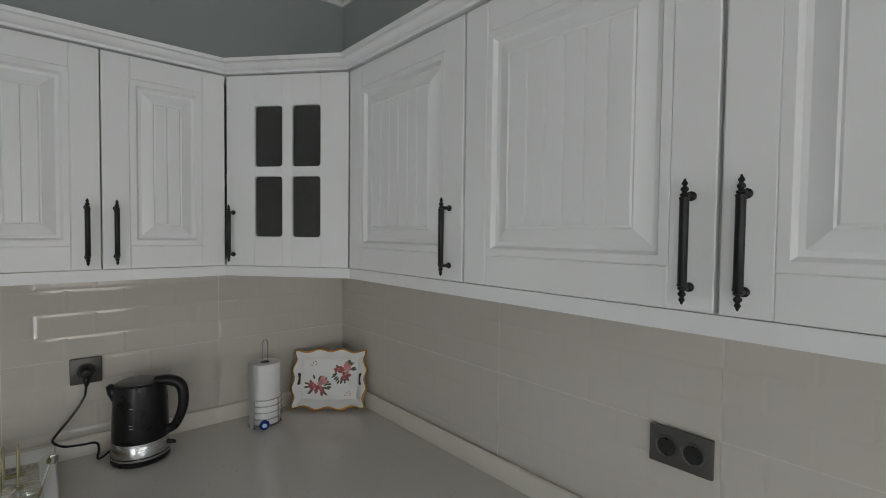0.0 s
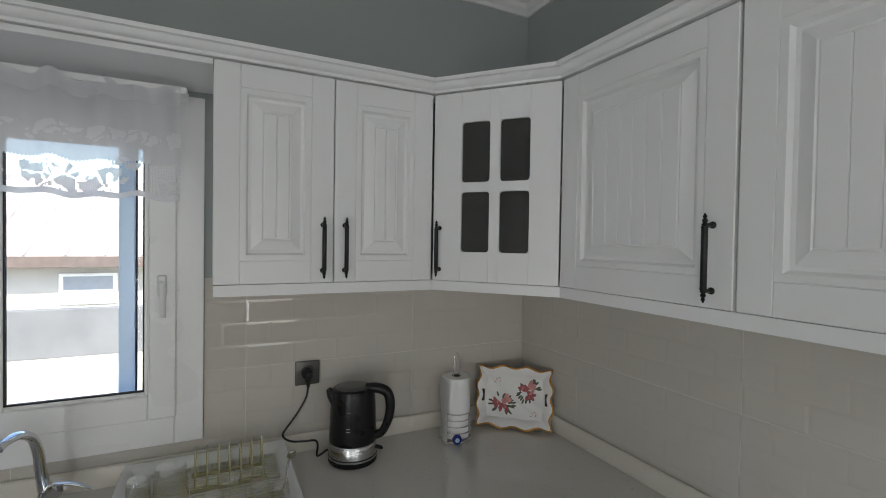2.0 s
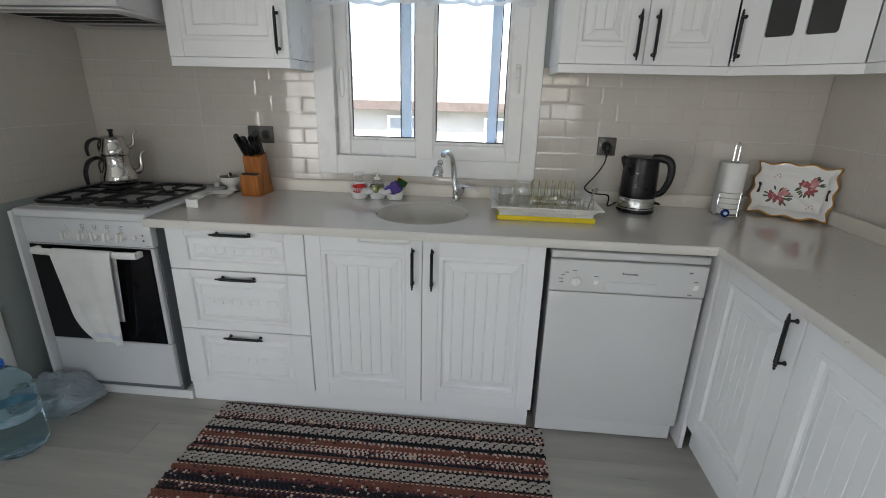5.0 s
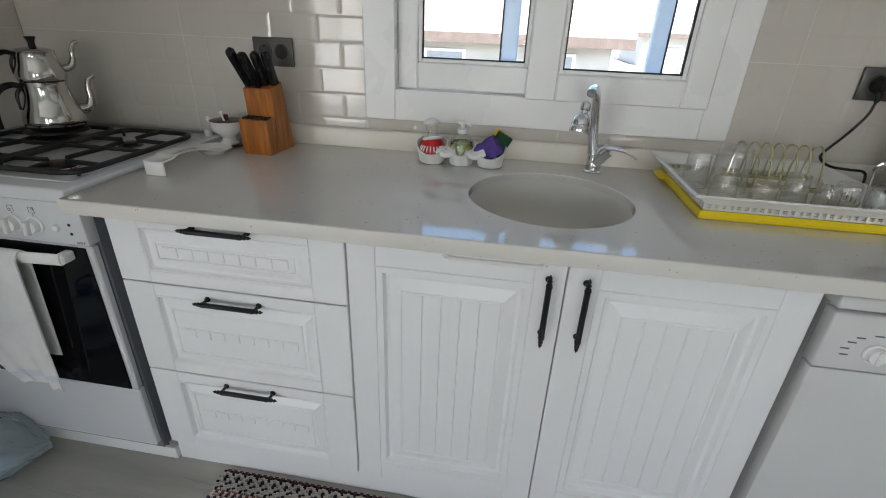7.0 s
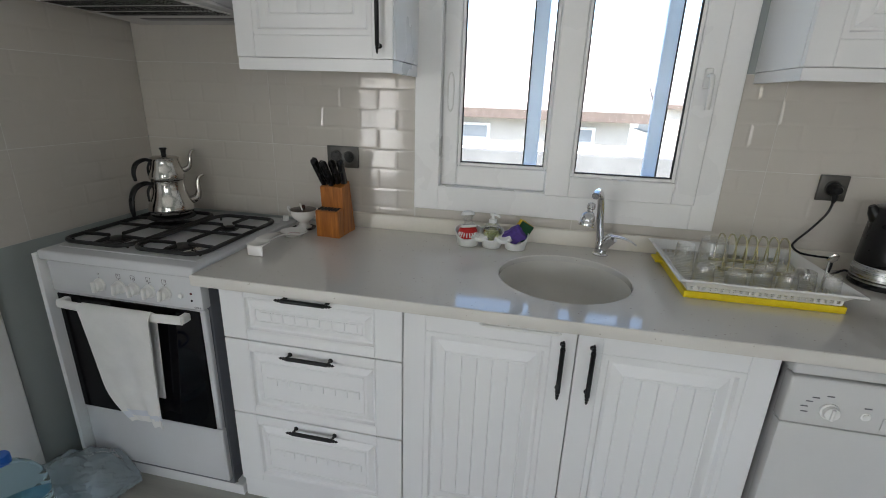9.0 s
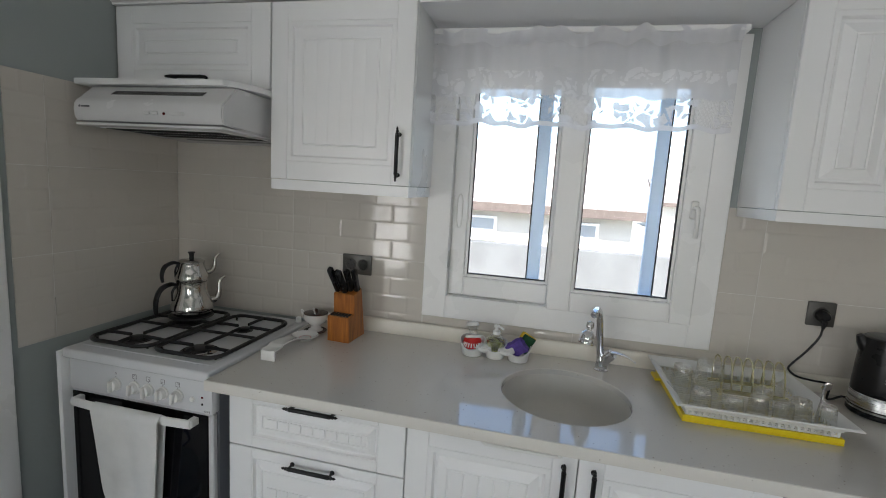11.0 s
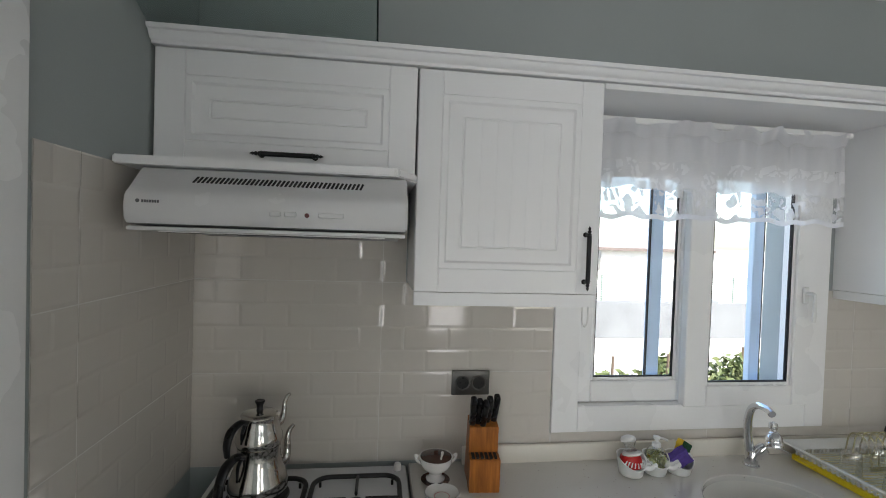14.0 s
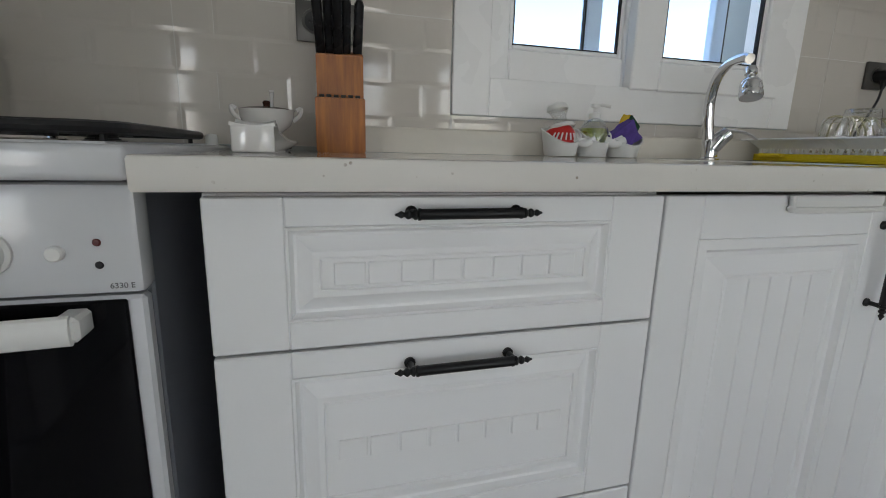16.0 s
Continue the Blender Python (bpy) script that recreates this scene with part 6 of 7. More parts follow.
def wavy(d, k):
    """Scalloped outline inset by d."""
    out_ = []
    for (x0, z0), (x1, z1) in (((0, 0), (TRW, 0)), ((TRW, 0), (TRW, TRH)), ((TRW, TRH), (0, TRH)), ((0, TRH), (0, 0))):
        L_ = math.hypot(x1 - x0, z1 - z0)
        nx, nz = (z1 - z0) / L_, -(x1 - x0) / L_
        for i in range(24):
            s = i / 24
            w = (0.006 * math.cos(s * 2 * math.pi * 3) - 0.003 * math.cos(s * 2 * math.pi)) * (1 - k)
            x, z = x0 + (x1 - x0) * s + nx * w, z0 + (z1 - z0) * s + nz * w
            cx, cz = TRW / 2, TRH / 2
            out_.append((cx + (x - cx) * (1 - 2 * d / TRW), cz + (z - cz) * (1 - 2 * d / TRH)))
    return out_


def tray_mesh(levels_):
    t = bmesh.new()
    lo = [[t.verts.new((x, y, z)) for x, z in wavy(d, k)] for d, y, k in levels_]
    for a, b in zip(lo, lo[1:]):
        for i in range(96):
            t.faces.new((a[i], a[(i + 1) % 96], b[(i + 1) % 96], b[i]))
    return t, lo


t, lo = tray_mesh([(0.004, -0.026, 0.0), (0.012, -0.024, 0.2), (0.030, -0.008, 0.7), (0.034, -0.004, 1.0)])
t.faces.new(lo[-1])
bmesh.ops.recalc_face_normals(t, faces=t.faces)
bmesh.ops.solidify(t, geom=t.faces[:], thickness=0.003)
bm = B()
join(bm, t)
tb = part("dish", bm, CERAMIC, tray, at=MT, angle=45)
t, lo = tray_mesh([(0.006, -0.0275, 0.0), (0.002, -0.0295, 0.0), (-0.002, -0.028, 0.0), (-0.003, -0.022, 0.0), (0.001, -0.021, 0.0), (0.006, -0.0275, 0.0)])
bmesh.ops.recalc_face_normals(t, faces=t.faces)
bm = B()
join(bm, t)
part("rim", bm, GOLD, tray, "worn gold rim", at=MT, angle=60)
# hand slots as solid plates, the openings' shade given by a dark colour
for x in (0.021, TRW - 0.021):
    bm = B()
    pts = [(x + 0.0065 * math.cos(q * math.pi / 12), TRH / 2 + (0.018 if math.sin(q * math.pi / 12) > 0 else -0.018) + 0.0065 * math.sin(q * math.pi / 12)) for q in range(24)]
    plate(bm, pts, -0.022, -0.012)
    part("grip_slot", bm, material("slot_shade", (0.05, 0.03, 0.02), 0.6), tb, "hand slot, shade painted dark", at=MT)


def petals(b, cx, cz, r, n, seed):
    rnd = random.Random(seed)
    for k in range(n):
        a = rnd.uniform(0, 6.28)
        q = rnd.uniform(0.1, 1.0) * r
        px, pz = cx + q * math.cos(a), cz + q * math.sin(a)
        s = rnd.uniform(0.35, 0.6) * r
        lathe(b, [(0.0, 0.0006 + 0.0001 * k), (s * 0.6, 0.0005 + 0.0001 * k), (s, 0.0)], 9, pose(px, -0.0072, pz, 90, rnd.uniform(0, 180)), squash=(1, rnd.uniform(0.5, 0.9)))


for i, (fx, fz, sc) in enumerate(((0.100, 0.088, 1.0), (0.205, 0.148, 1.0))):
    bm = B()
    rnd = random.Random(40 + i)
    for k in range(22):
        a = rnd.uniform(0, 6.28)
        q = rnd.uniform(0.026, 0.047)
        lathe(bm, [(0.0, 0.0005), (0.0095, 0.0)], 7, pose(fx + q * math.cos(a) * 1.1, -0.0071, fz + q * math.sin(a), 90, -math.degrees(a)), squash=(1.2, 0.45))
    tagged(part("leaf_print", bm, LEAF_PRINT, tb, "green leaf print", at=MT), kind="stuff")
    for (dx, dz), mt in zip(((-0.019, 0.006), (0.015, 0.017), (0.009, -0.016)), (ROSE, ROSE_PALE, ROSE)):
        bm = B()
        petals(bm, fx + dx, fz + dz, 0.020, 11, 7 * i + int(dx * 1000))
        part("rose_print", bm, mt, tb, "red rose print", at=MT)
        bm = B()
        petals(bm, fx + dx + 0.003, fz + dz + 0.003, 0.009, 4, 70 * i + int(dx * 1000))
        part("rose_centre", bm, ROSE_PALE, tb, at=MT @ pose(0, -0.0009, 0))
for fx, fz in ((0.075, 0.185), (0.225, 0.060)):
    bm = B()
    for k, (dx, dz, a) in enumerate(((0, 0, 60), (0.010, 0.006, 40), (0.014, -0.006, 120), (-0.006, -0.010, 20))):
        lathe(bm, [(0.0, 0.0005), (0.006, 0.0)], 7, pose(fx + dx, -0.0071, fz + dz, 90, a), squash=(1.1, 0.28))
    part("sprig_print", bm, ROSE_PALE, tb, "small pink and green sprig print", at=MT)

# ---------------------------------------------------------------- lace valance
cur = thing("curtain", (-0.81, 1.83, 1.81), "short white lace valance with a scalloped hem", "curtain")
CX0, CX1, CZ0, CZ1, CYC = -1.318, -0.285, 1.808, 2.126, 1.820
t = bmesh.new()
NU, NV = 240, 40
uvs = {}
rows_c = []
for j in range(NV + 1):
    v = j / NV
    row = []
    for i in range(NU + 1):
        u = i / NU
        x = CX0 + (CX1 - CX0) * u
        sc = 0.011 * (abs(math.sin(u * math.pi * 4.4 + 0.4)) - 0.5) + 0.004 * math.sin(u * 61)
        z0 = CZ0 - sc
        z1 = CZ1 + 0.010 + 0.009 * math.sin(u * 38 + 2 * math.sin(u * 9)) + 0.004 * math.sin(u * 71 + 1)
        z = z0 + (z1 - z0) * v
        fold = (0.010 * math.sin(u * 40 + 0.8 * math.sin(u * 11)) + 0.005 * math.sin(u * 97)) * (0.35 + 0.65 * v) + 0.006 * math.sin(u * 23 + v * 2)
        if v > 0.86:
            fold -= 0.016 * math.sin((v - 0.86) / 0.14 * math.pi * 0.5) + 0.006 * math.sin(u * 38 + 2 * math.sin(u * 9)) * (v - 0.86) / 0.14
        vert = t.verts.new((x, CYC + fold, z))
        uvs[vert] = ((CX1 - CX0) * u, 0.316 * v)
        row.append(vert)
    rows_c.append(row)
for a, b_ in zip(rows_c, rows_c[1:]):
    for k in range(NU):
        t.faces.new((a[k], a[k + 1], b_[k + 1], b_[k]))
layer = t.loops.layers.uv.new("UVMap")
for f in t.faces:
    for lp in f.loops:
        lp[layer].uv = uvs[lp.vert]
part("lace", t, LACE, cur, angle=180)
bm = B()
box(bm, -1.322, -0.268, 1.812, 1.850, 2.128, 2.148, 0.003)
box(bm, -0.29, -0.266, 1.86, YW, 2.130, 2.144, 0.002)
part("rail", bm, WHITE_PVC, cur, "white curtain rail")

# ---------------------------------------------------------------- glass hob lid on top of the cabinets
lidt = thing("glass_hob_lid", (-2.27, 1.6, 2.19), "clear glass hob lid lying tilted on the wall cabinets", "glass lid")
ML = pose(-2.553, 1.672, 2.193, 66, 0, 0)
r_, W_, H_ = 0.03, 0.566, 0.245
ol = [(0, 0), (W_, 0)] + [(W_ - r_ + r_ * math.cos(radians(a)), H_ - r_ + r_ * math.sin(radians(a))) for a in range(0, 91, 15)] + [(r_ + r_ * math.cos(radians(a)), H_ - r_ + r_ * math.sin(radians(a))) for a in range(90, 181, 15)]
bm = B()
plate(bm, ol, 0.0, 0.004)
part("glass", bm, LID_GLASS, lidt, at=ML)
bm = B()
tube(bm, [(x, 0.002, z) for x, z in ol[1:]], 0.0024, 6)
part("edge", bm, material("dark_glass_edge", (0.012, 0.02, 0.018), 0.2), lidt, "dark polished edge", at=ML)
bm = B()
box(bm, 0.02, 0.05, -0.006, 0.012, H_ - 0.016, H_ + 0.004, 0.003)
part("hinge", bm, BLACK_PLASTIC, lidt, at=ML)

# ---------------------------------------------------------------- rag rug
rug = thing("rug", (-0.9, 0.92, 0), "striped multicolour rag rug in dark, red and grey", "rug")
MR = pose(-1.648, 1.322, 0.001, 0, 0, 0)
RWD, RLN = 1.49, 0.86
rnd = random.Random(3)
nrow, cells = 96, 150
# weft bands from the top edge down: (style, rows)
BANDS = ("dark 1", "check 7", "cream 1", "fleck 3", "black 1", "check 5", "black 2", "fleck 2", "terra 3", "cream 1", "fleck 4", "navy 1", "terra 2", "cream 1", "black 1", "check 6", "black 1", "cream 1", "terra 3",
         "fleck 4", "navy 2", "cream 1", "fleck 3", "black 1", "terra 4", "cream 1", "check 5", "black 2", "fleck 5", "terra 2", "cream 1", "navy 1", "check 6", "black 1", "fleck 4", "terra 3", "cream 1", "fleck 6", "dark 1")
YARNS = {"black": (0.010, 0.010, 0.013), "grey": (0.44, 0.40, 0.37), "terra": (0.20, 0.075, 0.055), "cream": (0.62, 0.52, 0.45), "pink": (0.42, 0.29, 0.28), "wine": (0.11, 0.030, 0.038), "navy": (0.022, 0.026, 0.045)}
STYLES = {"dark": ("black", "wine"), "check": ("grey", "grey"), "cream": ("cream", "terra"), "black": ("black", "black"), "terra": ("terra", "terra"), "navy": ("navy", "black"), "fleck": ("pink", "wine", "black", "terra", "cream", "navy")}
slots = list(YARNS)
row_styles = [st for band in BANDS for st, k in (band.split(),) for _ in range(int(k))]
vs, fs, fm = [], [], []
for j in range(nrow):
    style = row_styles[j % len(row_styles)]
    y = -RLN * (j + 0.5) / nrow
    hgt = 0.010 + rnd.uniform(-0.001, 0.0015)
    dy = RLN / nrow * 0.60
    x_end = rnd.uniform(-0.006, 0.006)
    pair = rnd.sample(STYLES["fleck"], 2) if style == "fleck" else STYLES[style]
    for k in range(cells):
        x0, x1 = x_end + RWD * k / cells, x_end + RWD * (k + 1) / cells
        yarn = pair[(k + j) % 2]
        if style == "check" and (k + j) % 4 == 0:
            yarn = "black"
        if style == "fleck" and rnd.random() < 0.22 or style == "terra" and rnd.random() < 0.08:
            yarn = rnd.choice(STYLES["fleck"])
        off = 0.0018 if k % 2 else -0.0018
        h = hgt + (0.0012 if (k + j) % 2 else 0.0)
        base = len(vs)
        for x in (x0, x1):
            w = y + 0.0015 * math.sin(x * 9 + j) + off
            vs += [(x, w - dy, 0.001), (x, w - dy * 0.5, h), (x, w + dy * 0.5, h), (x, w + dy, 0.001)]
        fs += [(base + m_, base + 4 + m_, base + 5 + m_, base + 1 + m_) for m_ in range(3)]
        fm += [slots.index(yarn)] * 3
me = bpy.data.meshes.new("weft")
me.from_pydata(vs, [], fs)
for nm in slots:
    me.materials.append(material("yarn_" + nm, YARNS[nm], 0.95, vary=0.22, scale=40, fine=300, bump=0.5))
me.polygons.foreach_set("material_index", fm)
for p in me.polygons:
    if p.normal.z < 0:
        p.flip()
tagged(part("weft", me, None, rug, "woven rag stripes", at=MR), kind="stuff")
part("backing", one_box(0.004, RWD - 0.004, -RLN, 0, 0.0, 0.004, c=0.001), material("rug_warp", (0.03, 0.028, 0.032), 0.95), rug, at=MR)

# ---------------------------------------------------------------- water bottle and bag on the floor
BH_ = 1.14
bot = thing("water_bottle", (-2.335, 0.955, 0), "large clear ribbed plastic water bottle with blue cap", "bottle")
bm = B()
pr = [(0.0, 0.004), (0.06, 0.002), (0.088, 0.008), (0.094, 0.02)]
for k in range(9):
    z = 0.03 + k * 0.022
    pr += [(0.094, z), (0.090, z + 0.009), (0.094, z + 0.018)]
pr += [(0.094, 0.24), (0.088, 0.265), (0.070, 0.295), (0.045, 0.318), (0.026, 0.330), (0.022, 0.338), (0.022, 0.352)]
lathe(bm, [(r, z * BH_) for r, z in pr], 40, pose(-2.335, 0.955, 0))
part("body", bm, PET, bot, angle=50)
bm = B()
lathe(bm, [(0.026, 0.336 * BH_), (0.026, 0.356 * BH_), (0.023, 0.360 * BH_), (0.0, 0.360 * BH_)], 24, pose(-2.335, 0.955, 0))
part("cap", bm, CAP_BLUE, bot)
bm = B()
lathe(bm, [(0.0952, 0.160), (0.0952, 0.196)], 40, pose(-2.335, 0.955, 0))
part("wrapper", bm, material("pale_blue_wrapper", (0.10, 0.26, 0.40), 0.4, vary=0.5, scale=26, second=(0.42, 0.52, 0.56), amount=0.9), bot, "blue printed wrapper")
bm = B()
tube(bm, smooth_path([(-2.335 - 0.03, 0.955, 0.385), (-2.335 - 0.05, 0.93, 0.412), (-2.335, 0.905, 0.430), (-2.335 + 0.05, 0.93, 0.412), (-2.335 + 0.03, 0.955, 0.385)], 5), 0.004, 8, flat=(1.6, 0.6))
part("carry_strap", bm, CAP_BLUE, bot)

bag = thing("plastic_bag", (-2.36, 1.19, 0), "crumpled translucent plastic bag on the floor", "bag")
t = bmesh.new()
bmesh.ops.create_icosphere(t, subdivisions=5, radius=1.0)
for v in t.verts:
    p = v.co.copy()
    f = 1 + 0.16 * noise.noise(p * 1.6) + 0.10 * abs(noise.noise(p * 3.7)) + 0.05 * abs(noise.noise(p * 8))
    x, y, z = p.x * 0.165 * f, p.y * 0.115 * f, p.z * 0.095 * f + 0.082
    if p.x > 0.55:
        k = (p.x - 0.55) / 0.45
        z = z * (1 - 0.62 * k) + 0.02 * k
        y *= 1 - 0.5 * k
        x += 0.035 * k
    if p.z > 0.5 and p.x < 0.2:
        z += 0.06 * max(0.0, noise.noise(p * 3.0 + Vector((2, 1, 0)))) * (p.z - 0.5) * 2
    v.co = Vector((x, y, max(0.002 + 0.003 * abs(noise.noise(p * 9)), z)))
bm = B()
join(bm, t, pose(-2.385, 1.19, 0, 0, 0, 24))
part("film", bm, BAG, bag, angle=18)
bm = B()
for x, y, z, r in ((-2.43, 1.15, 0.045, 0.040), (-2.36, 1.21, 0.04, 0.036), (-2.31, 1.20, 0.035, 0.032)):
    lathe(bm, [(0.0, -r), (r * 0.7, -r * 0.7), (r, 0.0), (r * 0.7, r * 0.7), (0.0, r)], 16, pose(x, y, z, 50, 20))
part("contents", bm, material("blue_white_packaging", (0.45, 0.56, 0.68), 0.5, vary=0.4, scale=20), bag, "blue and white packaging inside")

# ---------------------------------------------------------------- outside
bm = B()
box(bm, -420, 420, -420, 420, -0.9, -0.6, 0)
solid("ground", bm, EARTH, "dry pale open ground outside", "ground", kind="structure")
bm = B()
box(bm, -14, 30, 11.0, 11.2, -0.6, 0.30, 0.01)
for i in range(13):
    box(bm, -14 + i * 3.4, -13.8 + i * 3.4, 10.97, 11.23, -0.6, 0.36, 0.01)
solid("garden_wall", bm, CONCRETE, "pale grey concrete garden wall", "wall")
rnd = random.Random(11)


def bush(x, y, r, h):
    b = B()
    tube(b, [(x, y, -0.6), (x + 0.02, y, h * 0.5)], [0.03, 0.015], 6)
    ob = thing("bush", (x, y, -0.6), "low sunlit green garden bush", "bush", "garden bushes")
    part("stem", b, BARK, ob)
    vs, fs = [], []
    for k in range(900):
        a, e = rnd.uniform(0, 6.28), rnd.uniform(-0.2, 1.4)
        q = rnd.uniform(0.55, 1.0) * (1 + 0.25 * noise.noise(Vector((a * 1.3, e * 2, x))))
        c = Vector((x + r * q * math.cos(a) * math.cos(e), y + r * q * math.sin(a) * math.cos(e), -0.6 + h * 0.45 + h * 0.55 * q * math.sin(e)))
        d1 = Vector((rnd.gauss(0, 1), rnd.gauss(0, 1), rnd.gauss(0, 1))).normalized() * 0.06
        d2 = Vector((rnd.gauss(0, 1), rnd.gauss(0, 1), rnd.gauss(0, 1))).normalized() * 0.03
        i = len(vs)
        vs += [c - d1, c + d2, c + d1, c - d2]
        fs.append((i, i + 1, i + 2, i + 3))
    me = bpy.data.meshes.new("leaves")
    me.from_pydata([tuple(v) for v in vs], [], fs)
    me.materials.append(HEDGE)
    tagged(part("leaves", me, HEDGE, ob), kind="stuff")


for i in range(9):
    bush(-0.4 + i * 0.6 + rnd.uniform(-0.2, 0.2), 5.5 + rnd.uniform(-0.4, 0.5), rnd.uniform(0.35, 0.5), rnd.uniform(0.8, 1.0))


def house(x0, x1, y0, y1, eave, ridge, label, z0=-0.6):
    h = thing("house", ((x0 + x1) / 2, y0, z0), label, "house", "neighbouring houses")
    part("wall", one_box(x0, x1, y0, y1, z0, eave, c=0.01), RENDER_WALL, h)
    b = B()
    ym = (y0 + y1) / 2
    t = bmesh.new()
    o = 0.5
    sec = [(y0 - o, eave), (ym, ridge), (y1 + o, eave), (y1 + o, eave + 0.16), (ym, ridge + 0.2), (y0 - o, eave + 0.16)]
    a, c = [t.verts.new((x0 - o, y, z)) for y, z in sec], [t.verts.new((x1 + o, y, z)) for y, z in sec]
    t.faces.new(a), t.faces.new(c)
    for i in range(6):
        t.faces.new((a[i], a[(i + 1) % 6], c[(i + 1) % 6], c[i]))
    bmesh.ops.recalc_face_normals(t, faces=t.faces)
    join(b, t)
    n = int((x1 - x0 + 2 * o) / 0.8)
    for i in range(n + 1):
        x = x0 - o + (x1 - x0 + 2 * o) * i / n
        tube(b, [(x, y0 - o, eave + 0.17), (x, ym, ridge + 0.21)], 0.03, 5)
    part("roof", b, ROOF_TILE, h, "faded red-brown pitched roof")
    part("fascia", one_box(x0 - o, x1 + o, y0 - o - 0.04, y0 - o, eave - 0.12, eave + 0.15, c=0.005), FASCIA, h, "brown eaves board")
    k = max(2, int((x1 - x0) / 2.6))
    for i in range(k):
        x = x0 + (x1 - x0) * (i + 0.5) / k
        w = part("window", one_box(x - 0.62, x + 0.62, y0 - 0.05, y0, z0 + 0.5, z0 + 1.3, c=0.01), WHITE_PVC, h)
        part("pane", one_box(x - 0.52, x + 0.52, y0 - 0.06, y0 - 0.045, z0 + 0.58, z0 + 1.22, c=0), DARK_PANE, w)
    return h


house(-11.0, 1.6, 15.0, 23.0, 1.0, 3.3, "pale single-storey house with a faded red roof")
house(6.5, 14.0, 34.0, 41.0, 1.2, 2.9, "pale house with a red roof beyond the garden wall")
house(17.0, 27.0, 38.0, 46.0, 1.3, 3.2, "pale house with a red roof beyond the garden wall")
house(-1.0, 4.6, 44.0, 50.0, 1.4, 3.2, "pale house with a red roof beyond the garden wall")
fence = thing("fence", (8.0, 11.1, 0.3), "thin faded green wire fence on the garden wall", "fence")
for i in range(21):
    bm = B()
    tube(bm, [(2.3 + i * 1.2, 11.1, 0.29), (2.3 + i * 1.2, 11.1, 0.95)], 0.02, 6)
    part("post", bm, FENCE_GREEN, fence)
bm = B()
for k in range(11):
    z = 0.36 + k * 0.058
    tube(bm, [(2.2, 11.1, z), (27, 11.1, z)], 0.008, 5)
part("wire", bm, FENCE_GREEN, fence)

# ---------------------------------------------------------------- wall tiles and floor boards
TW, TH = 0.62, 0.31
BW, BH = TW / 4, TH / 4


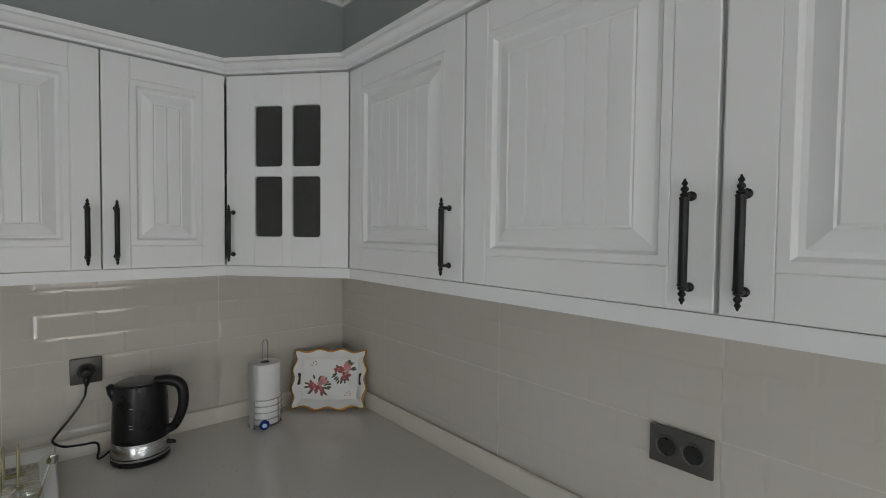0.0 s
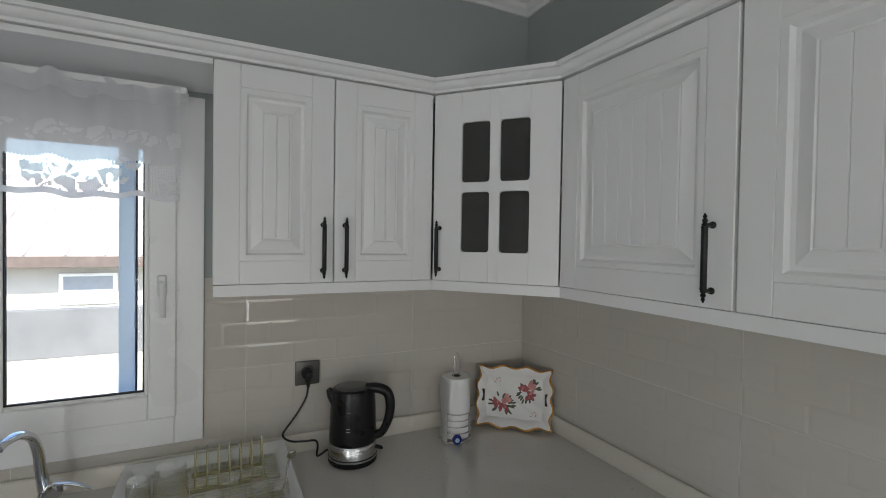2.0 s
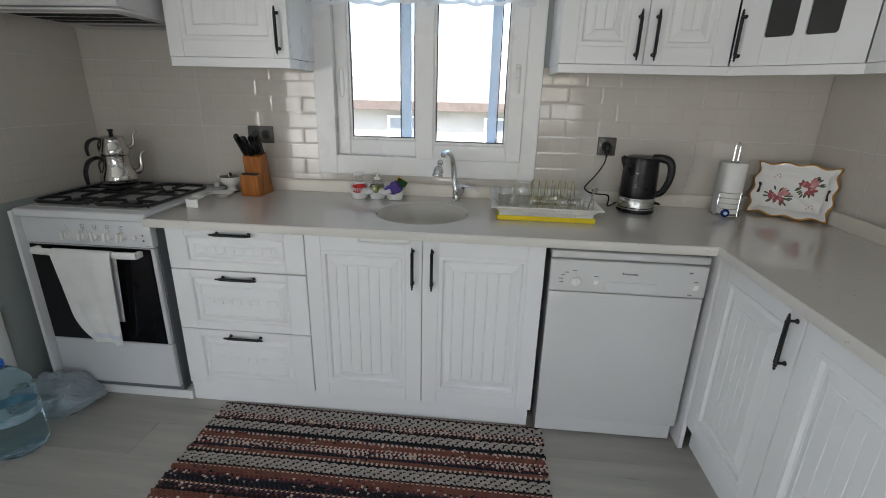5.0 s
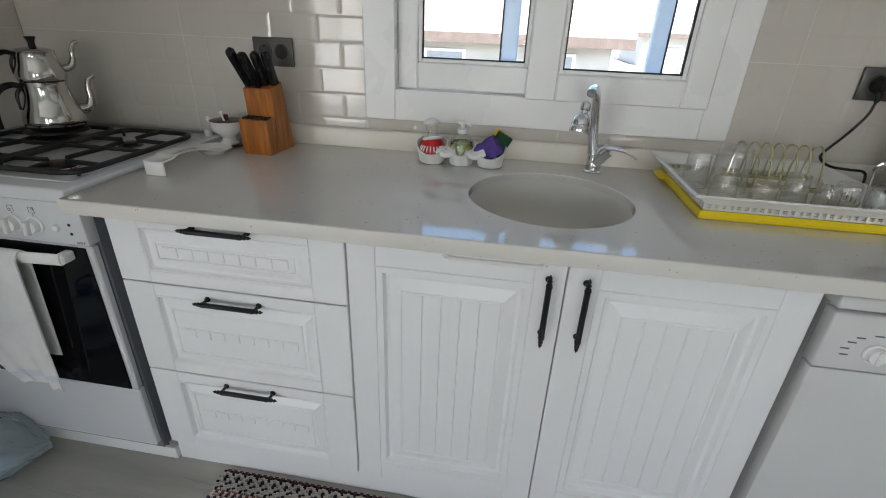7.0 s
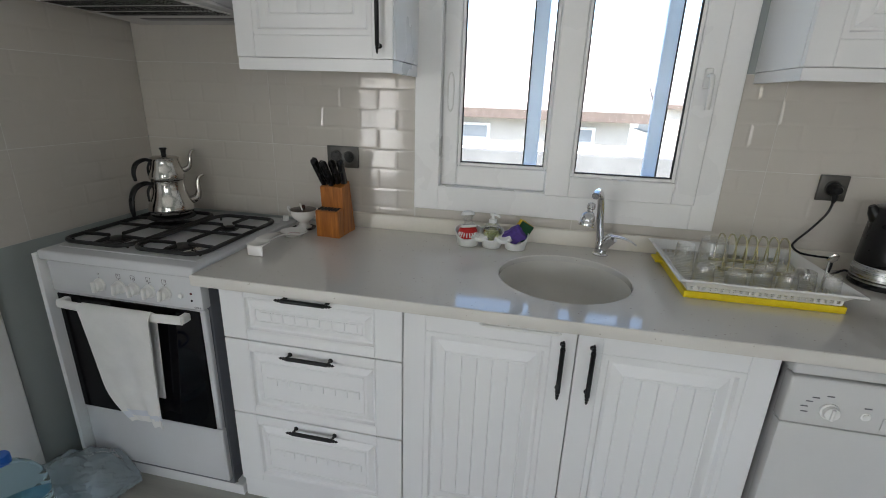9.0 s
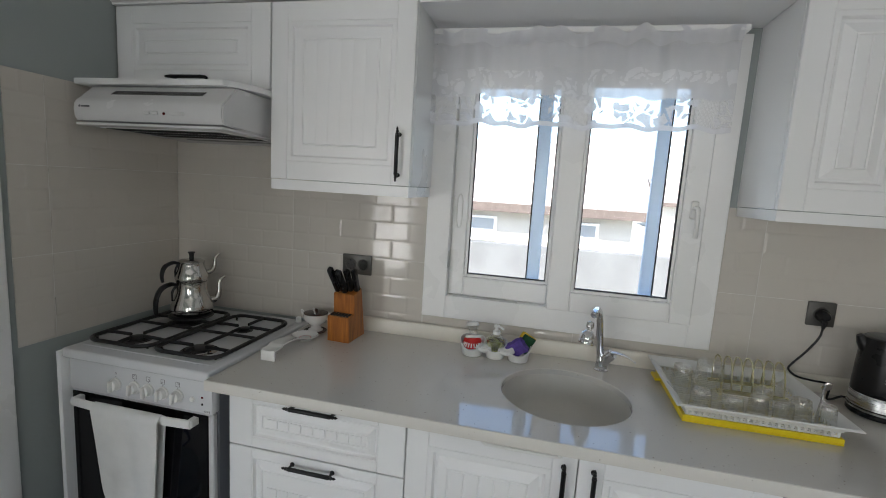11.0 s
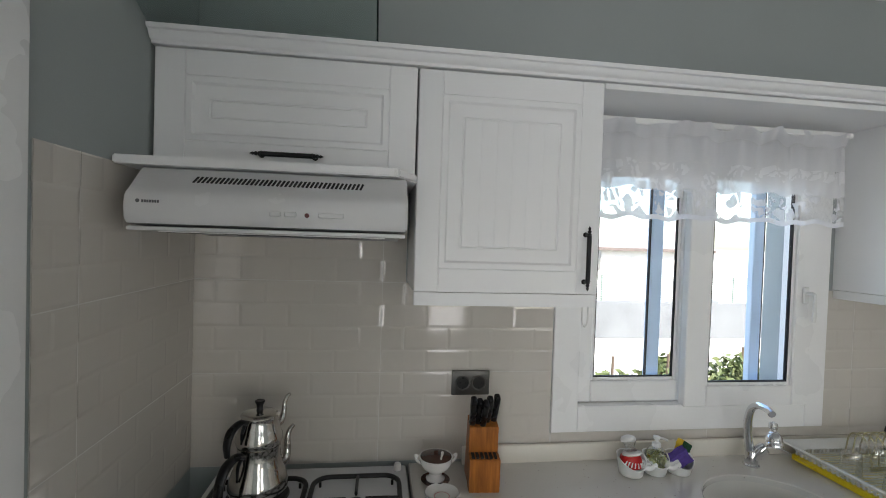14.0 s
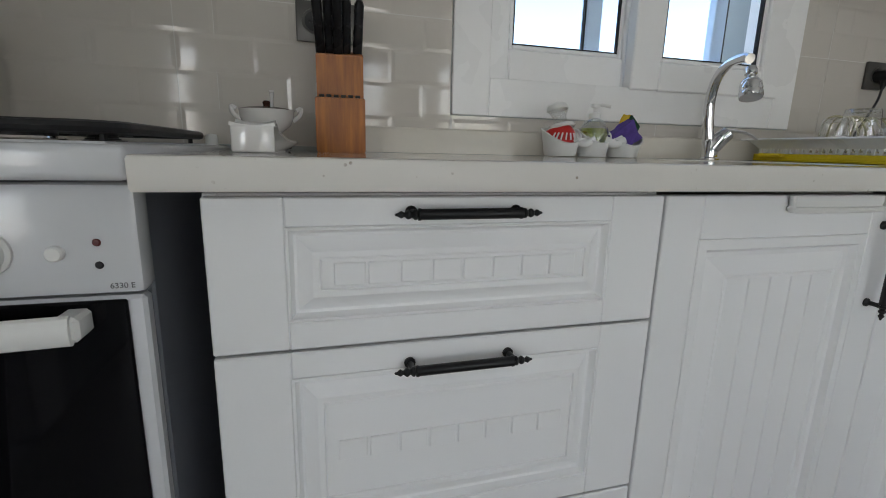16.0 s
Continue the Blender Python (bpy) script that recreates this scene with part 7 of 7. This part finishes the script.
def wall_tiles(wall, m, regions, x_off, z_off):
    """Large glazed tiles pressed with a bevelled brick pattern, cut to the regions (x0, x1, z0, z1) of the wall's own plane."""
    for (rx0, rx1, rz0, rz1) in regions:
        g = B()
        box(g, rx0, rx1, -0.0014, 0.0, rz0, rz1, 0, m=m)
        part("grout", g, GROUT, wall)
        for i in range(math.floor((rx0 - x_off) / TW), math.ceil((rx1 - x_off) / TW)):
            for j in range(math.floor((rz0 - z_off) / TH), math.ceil((rz1 - z_off) / TH)):
                tx0, tx1 = max(rx0, x_off + i * TW + 0.0012), min(rx1, x_off + (i + 1) * TW - 0.0012)
                tz0, tz1 = max(rz0, z_off + j * TH + 0.0012), min(rz1, z_off + (j + 1) * TH - 0.0012)
                if tx1 - tx0 < 0.006 or tz1 - tz0 < 0.006:
                    continue
                t = bmesh.new()
                for r in range(4):
                    shift = (BW / 2 if r % 2 else 0.0)
                    for c in range(-1, 5):
                        fx0, fx1 = x_off + i * TW + c * BW + shift, x_off + i * TW + (c + 1) * BW + shift
                        fz0, fz1 = z_off + j * TH + r * BH, z_off + j * TH + (r + 1) * BH
                        a0, a1, c0, c1 = max(fx0, tx0), min(fx1, tx1), max(fz0, tz0), min(fz1, tz1)
                        if a1 - a0 < 0.003 or c1 - c0 < 0.003:
                            continue
                        e = 0.009
                        b0, b1 = min(max(fx0 + e, a0), a1), max(min(fx1 - e, a1), a0)
                        d0, d1 = min(max(fz0 + e, c0), c1), max(min(fz1 - e, c1), c0)
                        if b1 <= b0 or d1 <= d0:
                            b0, b1, d0, d1 = a0, a1, c0, c1
                        lift = 0.0008
                        tilt = random.uniform(-0.00022, 0.00022)
                        lo = [t.verts.new((x, -0.002, z)) for x, z in ((a0, c0), (a1, c0), (a1, c1), (a0, c1))]
                        hi = [t.verts.new((x, -0.002 - lift - tilt * s, z)) for x, z, s in ((b0, d0, 1), (b1, d0, -1), (b1, d1, -1), (b0, d1, 1))]
                        t.faces.new(hi)
                        for k in range(4):
                            if (lo[k].co - hi[k].co).length + (lo[(k + 1) % 4].co - hi[(k + 1) % 4].co).length > 0:
                                t.faces.new((lo[k], lo[(k + 1) % 4], hi[(k + 1) % 4], hi[k]))
                bmesh.ops.transform(t, matrix=m, verts=t.verts)
                me = bpy.data.meshes.new("tile")
                t.to_mesh(me)
                t.free()
                me.materials.append(TILE)
                ob = new("tile", me)
                ob.parent = wall


ZT = 0.94
wall_tiles(wall_back, pose(0, YW, 0), [(XL, -1.873, ZT, 1.86), (-1.873, -1.337, ZT, 1.56), (-1.337, -0.220, ZT, 1.026), (-0.220, XR, ZT, 1.56)], -1.952, 0.94)
wall_tiles(wall_right, Matrix.Translation((XR, 0, 0)) @ RIGHT_TURN, [(-YW + 0.006, 0.36, ZT, 1.56)], -1.567, 0.94)
wall_tiles(wall_left, Matrix.Translation((XL, 0, 0)) @ pose(0, 0, 0, 0, 0, 90), [(1.222, YW - 0.006, ZT, 1.865)], 1.349, 0.94)

BOARDS = {}


def board_mesh(length, width):
    """A laminate board cut to length and width; boards of one size share a mesh."""
    key = (round(length, 3), round(width, 3))
    if key not in BOARDS:
        b = B()
        box(b, 0, key[0], 0, key[1], -0.010, 0.0, 0.0007)
        BOARDS[key] = mesh_of("floor_board", b, LAMINATE)
    return BOARDS[key]


r = 0
y = YW - 0.192
while y > YS - 0.19:
    y0 = max(y, YS)
    west = XL if y > YK - 0.1 else XK
    x = west - (r * 0.43) % 1.2
    while x < XR:
        x0, x1 = max(x, west), min(x + 1.2, XR)
        if x1 - x0 > 0.02:
            ob = new("floor_board", board_mesh(x1 - x0, y + 0.192 - y0))
            ob.parent = floor
            ob.location = (x0, y0, 0)
        x += 1.2012
    y -= 0.1926
    r += 1
